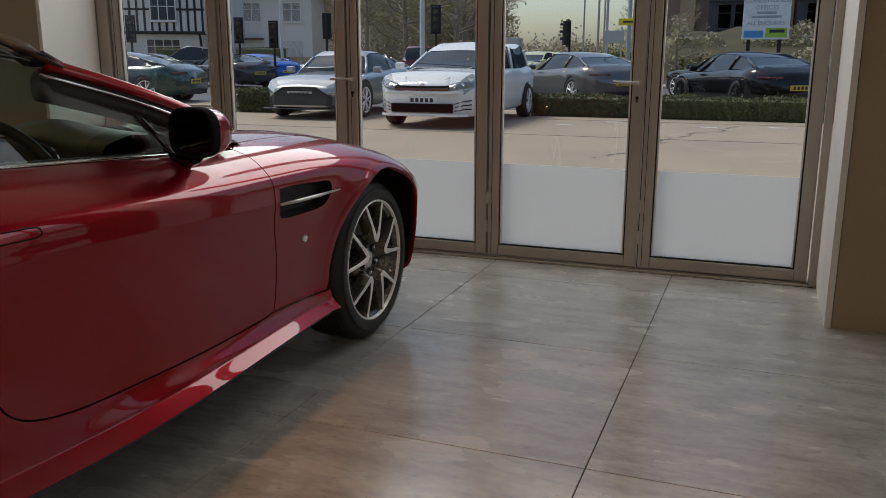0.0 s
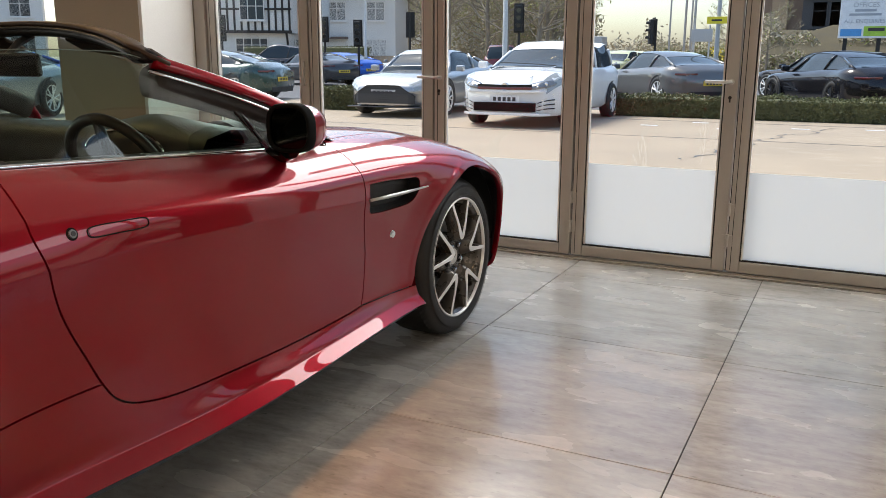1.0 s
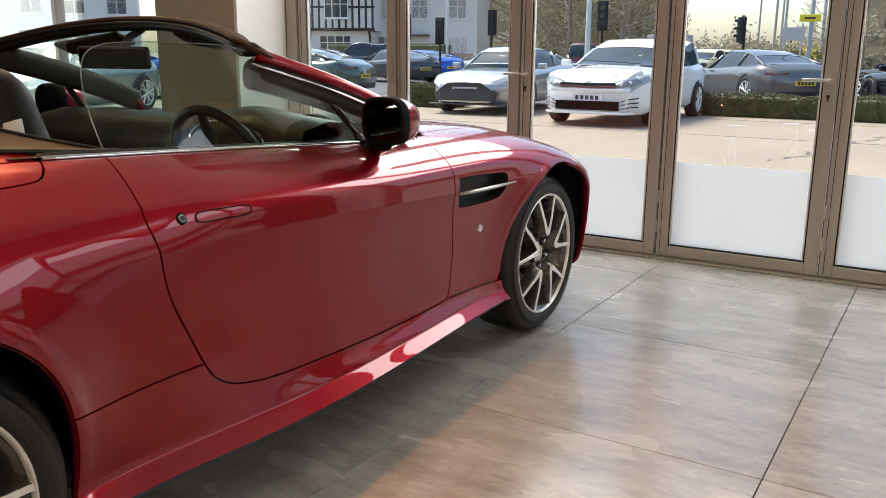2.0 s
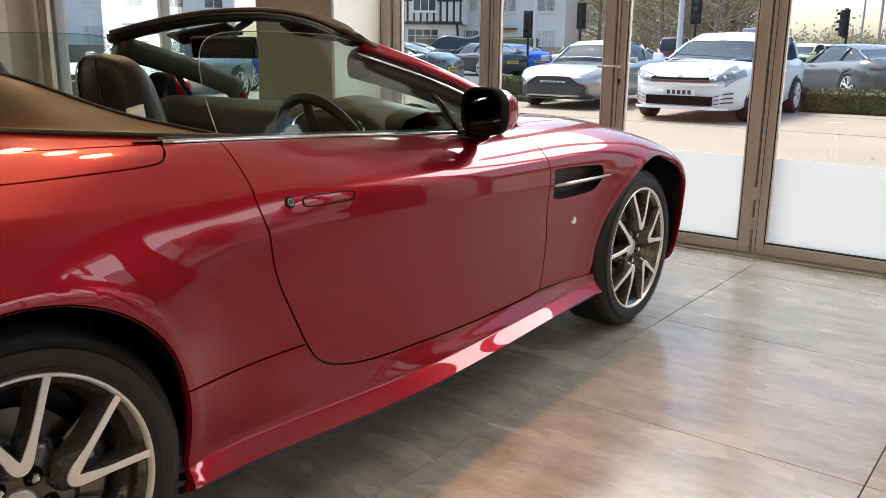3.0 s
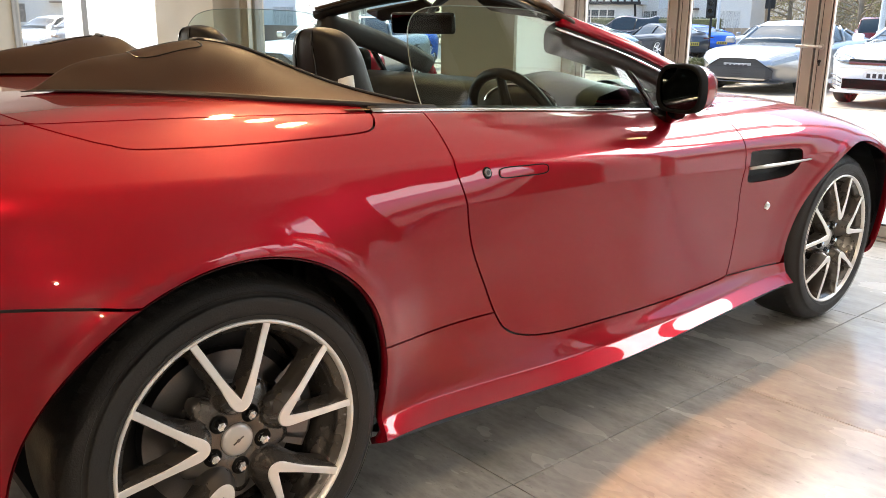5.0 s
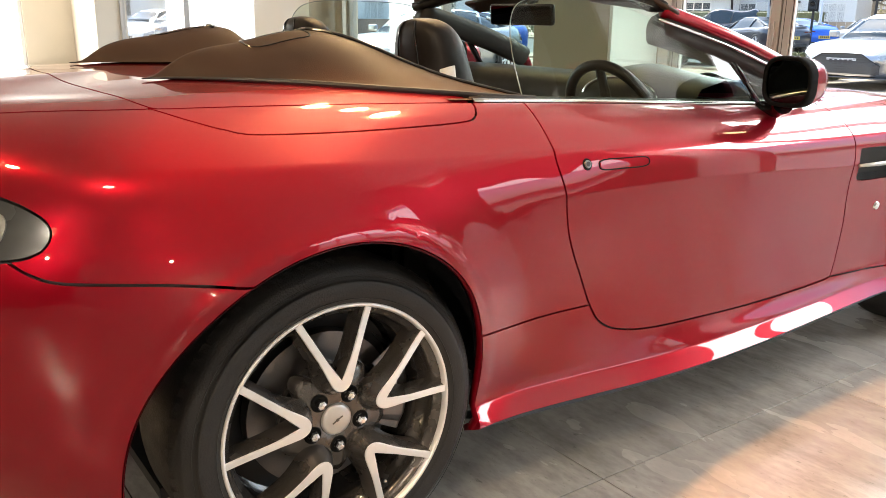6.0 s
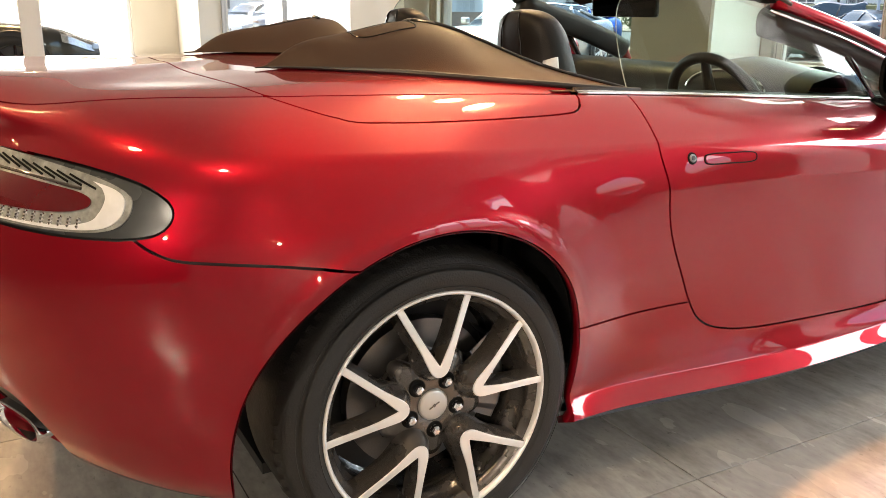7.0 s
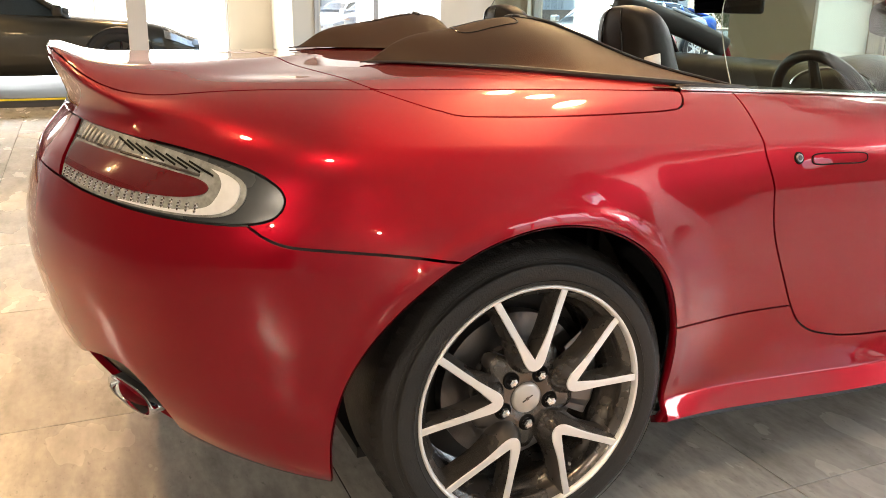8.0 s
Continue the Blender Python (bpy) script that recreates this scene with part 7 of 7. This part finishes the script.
# ---- trees ----
def tree(x, y, h, seed, label, leafy=0, leaf_mat=None, spread=0.5, twig=None, z=0.0):
    """A bare or budding tree: tapered trunk, limbs, branches, many fine twigs and small leaves."""
    rng = random.Random(seed)
    t = thing("tree", (x, y, z), label, "tree", "street trees")
    wood, fine, tips = bmesh.new(), bmesh.new(), []
    h0 = h * rng.uniform(.18, .3)
    bend = [Vector((rng.uniform(-.03, .03) * h * k, rng.uniform(-.03, .03) * h * k, h * k)) for k in (0, .2, .45, .7, .92)]
    r0 = h * .018
    tube(wood, bend, [r0 * 1.3, r0, r0 * .7, r0 * .4, r0 * .12], 8)
    for i in range(16):
        k = rng.uniform(.2, .88)
        base = Vector((0, 0, h * k))
        for a, b, ka, kb in zip(bend, bend[1:], (0, .2, .45, .7), (.2, .45, .7, .92)):
            if ka <= k <= kb:
                base = a.lerp(b, (k - ka) / (kb - ka))
        az = rng.uniform(0, 2 * math.pi)
        ln = h * spread * (1 - k * .75) * rng.uniform(.6, 1.1)
        up = rng.uniform(.35, .8)
        mid = base + Vector((math.cos(az), math.sin(az), up * .7)) * ln * .5
        end = base + Vector((math.cos(az), math.sin(az), up * 1.2)) * ln
        tube(wood, [base, mid, end], [r0 * .42 * (1 - k * .5), r0 * .25, r0 * .07], 5)
        for j in range(9):
            s = base.lerp(end, rng.uniform(.3, 1)) if rng.random() < .5 else mid.lerp(end, rng.uniform(0, 1))
            d = Vector((rng.gauss(math.cos(az), .7), rng.gauss(math.sin(az), .7), rng.gauss(.6, .45))).normalized()
            e = s + d * ln * rng.uniform(.25, .5)
            tube(wood, [s, e], [r0 * .09, r0 * .03], 3)
            for _ in range(9):
                s2 = s.lerp(e, rng.uniform(.2, 1))
                d2 = (d + Vector((rng.gauss(0, .6), rng.gauss(0, .6), rng.gauss(.2, .5)))).normalized()
                e2 = s2 + d2 * ln * rng.uniform(.1, .25)
                sd = d2.cross(Vector((rng.gauss(0, 1), rng.gauss(0, 1), rng.gauss(0, 1)))).normalized() * (h * .0016)
                fine.faces.new([fine.verts.new(s2 - sd), fine.verts.new(s2 + sd), fine.verts.new(e2)])
                tips.append((s2, e2))
    part("trunk", wood, M_BARK, t)
    tagged(part("twigs", fine, twig or M_TWIG, t), kind="stuff")
    if leafy:
        bm = bmesh.new()

        def spot():
            a, b = rng.choice(tips)
            p = a.lerp(b, rng.random())
            return (p.x + rng.gauss(0, .06), p.y + rng.gauss(0, .06), p.z + rng.gauss(0, .06))
        leaf_mass(bm, leafy, spot, h * .011, rng)
        tagged(part("crown", bm, leaf_mat or M_NEWLEAF, t), kind="stuff")
    return t


first_trees = []
for i, (x, y, h, lf) in enumerate(((-16.6, 41, 8, 0), (-17.0, 47, 9, 900), (-21.5, 50, 9, 0), (-24.5, 57, 10, 600), (-6.2, 46, 4.2, 500), (-3.6, 37.6, 3.4, 250))):
    first_trees.append(tree(x, y, h, 20 + i, "bare spring tree with fine brown twigs beside the road", lf))
for i, (x, y, s, k) in enumerate([(-18.5, 54, 1.0, 1), (-26, 62, 1.1, 3), (-29.5, 66, 1.15, 1), (-24.5, 68, 1.2, 3), (-31.5, 58, 1.0, 0), (-27.5, 74, 1.3, 1),
                                  (-26, 78, 1.3, 3), (-33, 72, 1.2, 1), (-23, 47.5, .8, 2), (-36, 66, 1.1, 3), (-17.2, 49, .9, 3),
                                  (-28.2, 55, .9, 3), (-20.2, 61, 1.1, 3), (-40, 58, 1.0, 1), (-4.2, 38.6, .9, 5)]):
    src = first_trees[k]
    copy_thing(src, pose(x, y, 0, 0, 0, 67 * i) @ Matrix.Diagonal((s, s, s, 1)))
# low scrub and shrubs under the trees
for i, (x, y, w, h, m, n) in enumerate(((-20, 52, 9, 2.2, M_TWIG, 2600), (-28, 60, 8, 2.4, M_TWIG, 2200), (-15.5, 50, 4, 1.7, M_NEWLEAF, 1200), (-12.6, 78, 9, 2.2, M_NEWLEAF, 1800), (-9.0, 66, 2.4, 2.0, M_YELLOW, 700), (-7.2, 44, 2.4, 1.6, M_LEAF, 900), (4.5, 34.2, 1.8, 1.2, M_LEAF, 900), (-40, 37.5, 5, 2.2, M_LEAF, 2200), (-52, 24, 9, 2.6, M_LEAF, 2600))):
    rng = random.Random(70 + i)
    t = thing("shrub", (x, y, 0), "loose spring shrub beside the road", "shrub", "roadside shrubs")
    bm = bmesh.new()
    for _ in range(14):
        bx, by = rng.uniform(-w * .4, w * .4), rng.uniform(-.5, .5)
        rod(bm, (bx, by, 0), (bx + rng.gauss(0, .3), by + rng.gauss(0, .2), h * rng.uniform(.5, .9)), .03, .01, 5)
    part("stem", bm, M_BARK, t)
    bm = bmesh.new()
    lumps = [(rng.uniform(-w / 2, w / 2), rng.uniform(-.8, .8), h * rng.uniform(.2, .75), rng.uniform(.25, .5) * h) for _ in range(16)]

    def spot():
        cx, cy, cz, r = rng.choice(lumps)
        return (cx + rng.gauss(0, r * .6), cy + rng.gauss(0, r * .5), max(.03, cz + rng.gauss(0, r * .45)))
    leaf_mass(bm, n, spot, .11, rng)
    tagged(part("foliage", bm, m, t), kind="stuff")
# dense twiggy thicket behind the road, with a breath of new leaf
for i, (x, y, w, d, h, n) in enumerate(((-20.2, 56, 7.6, 5, 8.5, 8000), (-27.5, 63, 12, 6, 9.5, 8000), (-40.5, 66, 14, 6, 9.5, 6000), (-12.0, 78, 13, 5, 3.6, 4200), (3.2, 38.4, 14, 1.6, 1.6, 5200), (3.2, 42.5, 15, 3.5, 3.2, 9000), (3.2, 47.5, 16, 2.0, 3.6, 6000))):
    rng = random.Random(170 + i)
    t = thing("thicket", (x, y, 0), "dense brown spring thicket of bare twigs and buds", "thicket", "roadside thickets")
    for nm, m, share, size in (("twigs", M_TWIG, 1.5, .10), ("buds", M_NEWLEAF, .8, .07)):
        bm = bmesh.new()

        def spot():
            px = rng.uniform(-w / 2, w / 2)
            top = h * (.72 + .16 * math.sin(px * 1.3 + i) + .12 * math.sin(px * 3.1))
            return (px, rng.uniform(-d / 2, d / 2), top * rng.random() ** .7)
        leaf_mass(bm, int(n * share), spot, size, rng)
        tagged(part(nm, bm, m, t), kind="stuff")
# far wooded skyline
bm = bmesh.new()
rng = random.Random(9)


def far_spot():
    x = rng.uniform(-80, 25)
    top = 3.0 + 1.1 * math.sin(x * .11) + 0.8 * math.sin(x * .37 + 1) + (4.0 if x < -55 else 0)
    return (x, 150 + rng.uniform(-6, 6), abs(rng.gauss(0, .5)) * top)


leaf_mass(bm, 15000, far_spot, .36, rng)
tagged(part("far_woods", bm, M_TWIG), "hazy wooded skyline far beyond the road", "trees", kind="stuff")


# ---- floor tiles, each its own piece on the bed ----
TX, TY, TG = -1.283, 3.276, 0.0019
tile_meshes = {}


def tile_mesh(w, d):
    key = (round(w, 3), round(d, 3))
    if key not in tile_meshes:
        bm = boxes((-w / 2, w / 2, -d / 2, d / 2, -0.012, 0.0), bevel=0.0012)
        me = bpy.data.meshes.new("tile")
        bm.to_mesh(me)
        bm.free()
        me.materials.append(M_TILE)
        tile_meshes[key] = me
    return tile_meshes[key]


def cuts(lo, hi, start):
    k = start + math.ceil(lo - start)
    c = [lo]
    while k < hi:
        if k - c[-1] > 0.03:
            c.append(k)
        k += 1.0
    return c + [hi]


for xa, xb in zip(cuts(X0, X1, TX), cuts(X0, X1, TX)[1:]):
    for ya, yb in zip(cuts(Y0, GLASS_Y - 0.04, TY), cuts(Y0, GLASS_Y - 0.04, TY)[1:]):
        t = new("tile", tile_mesh(xb - xa - 2 * TG, yb - ya - 2 * TG))
        t.parent = floor
        t.location = ((xa + xb) / 2, (ya + yb) / 2, 0)
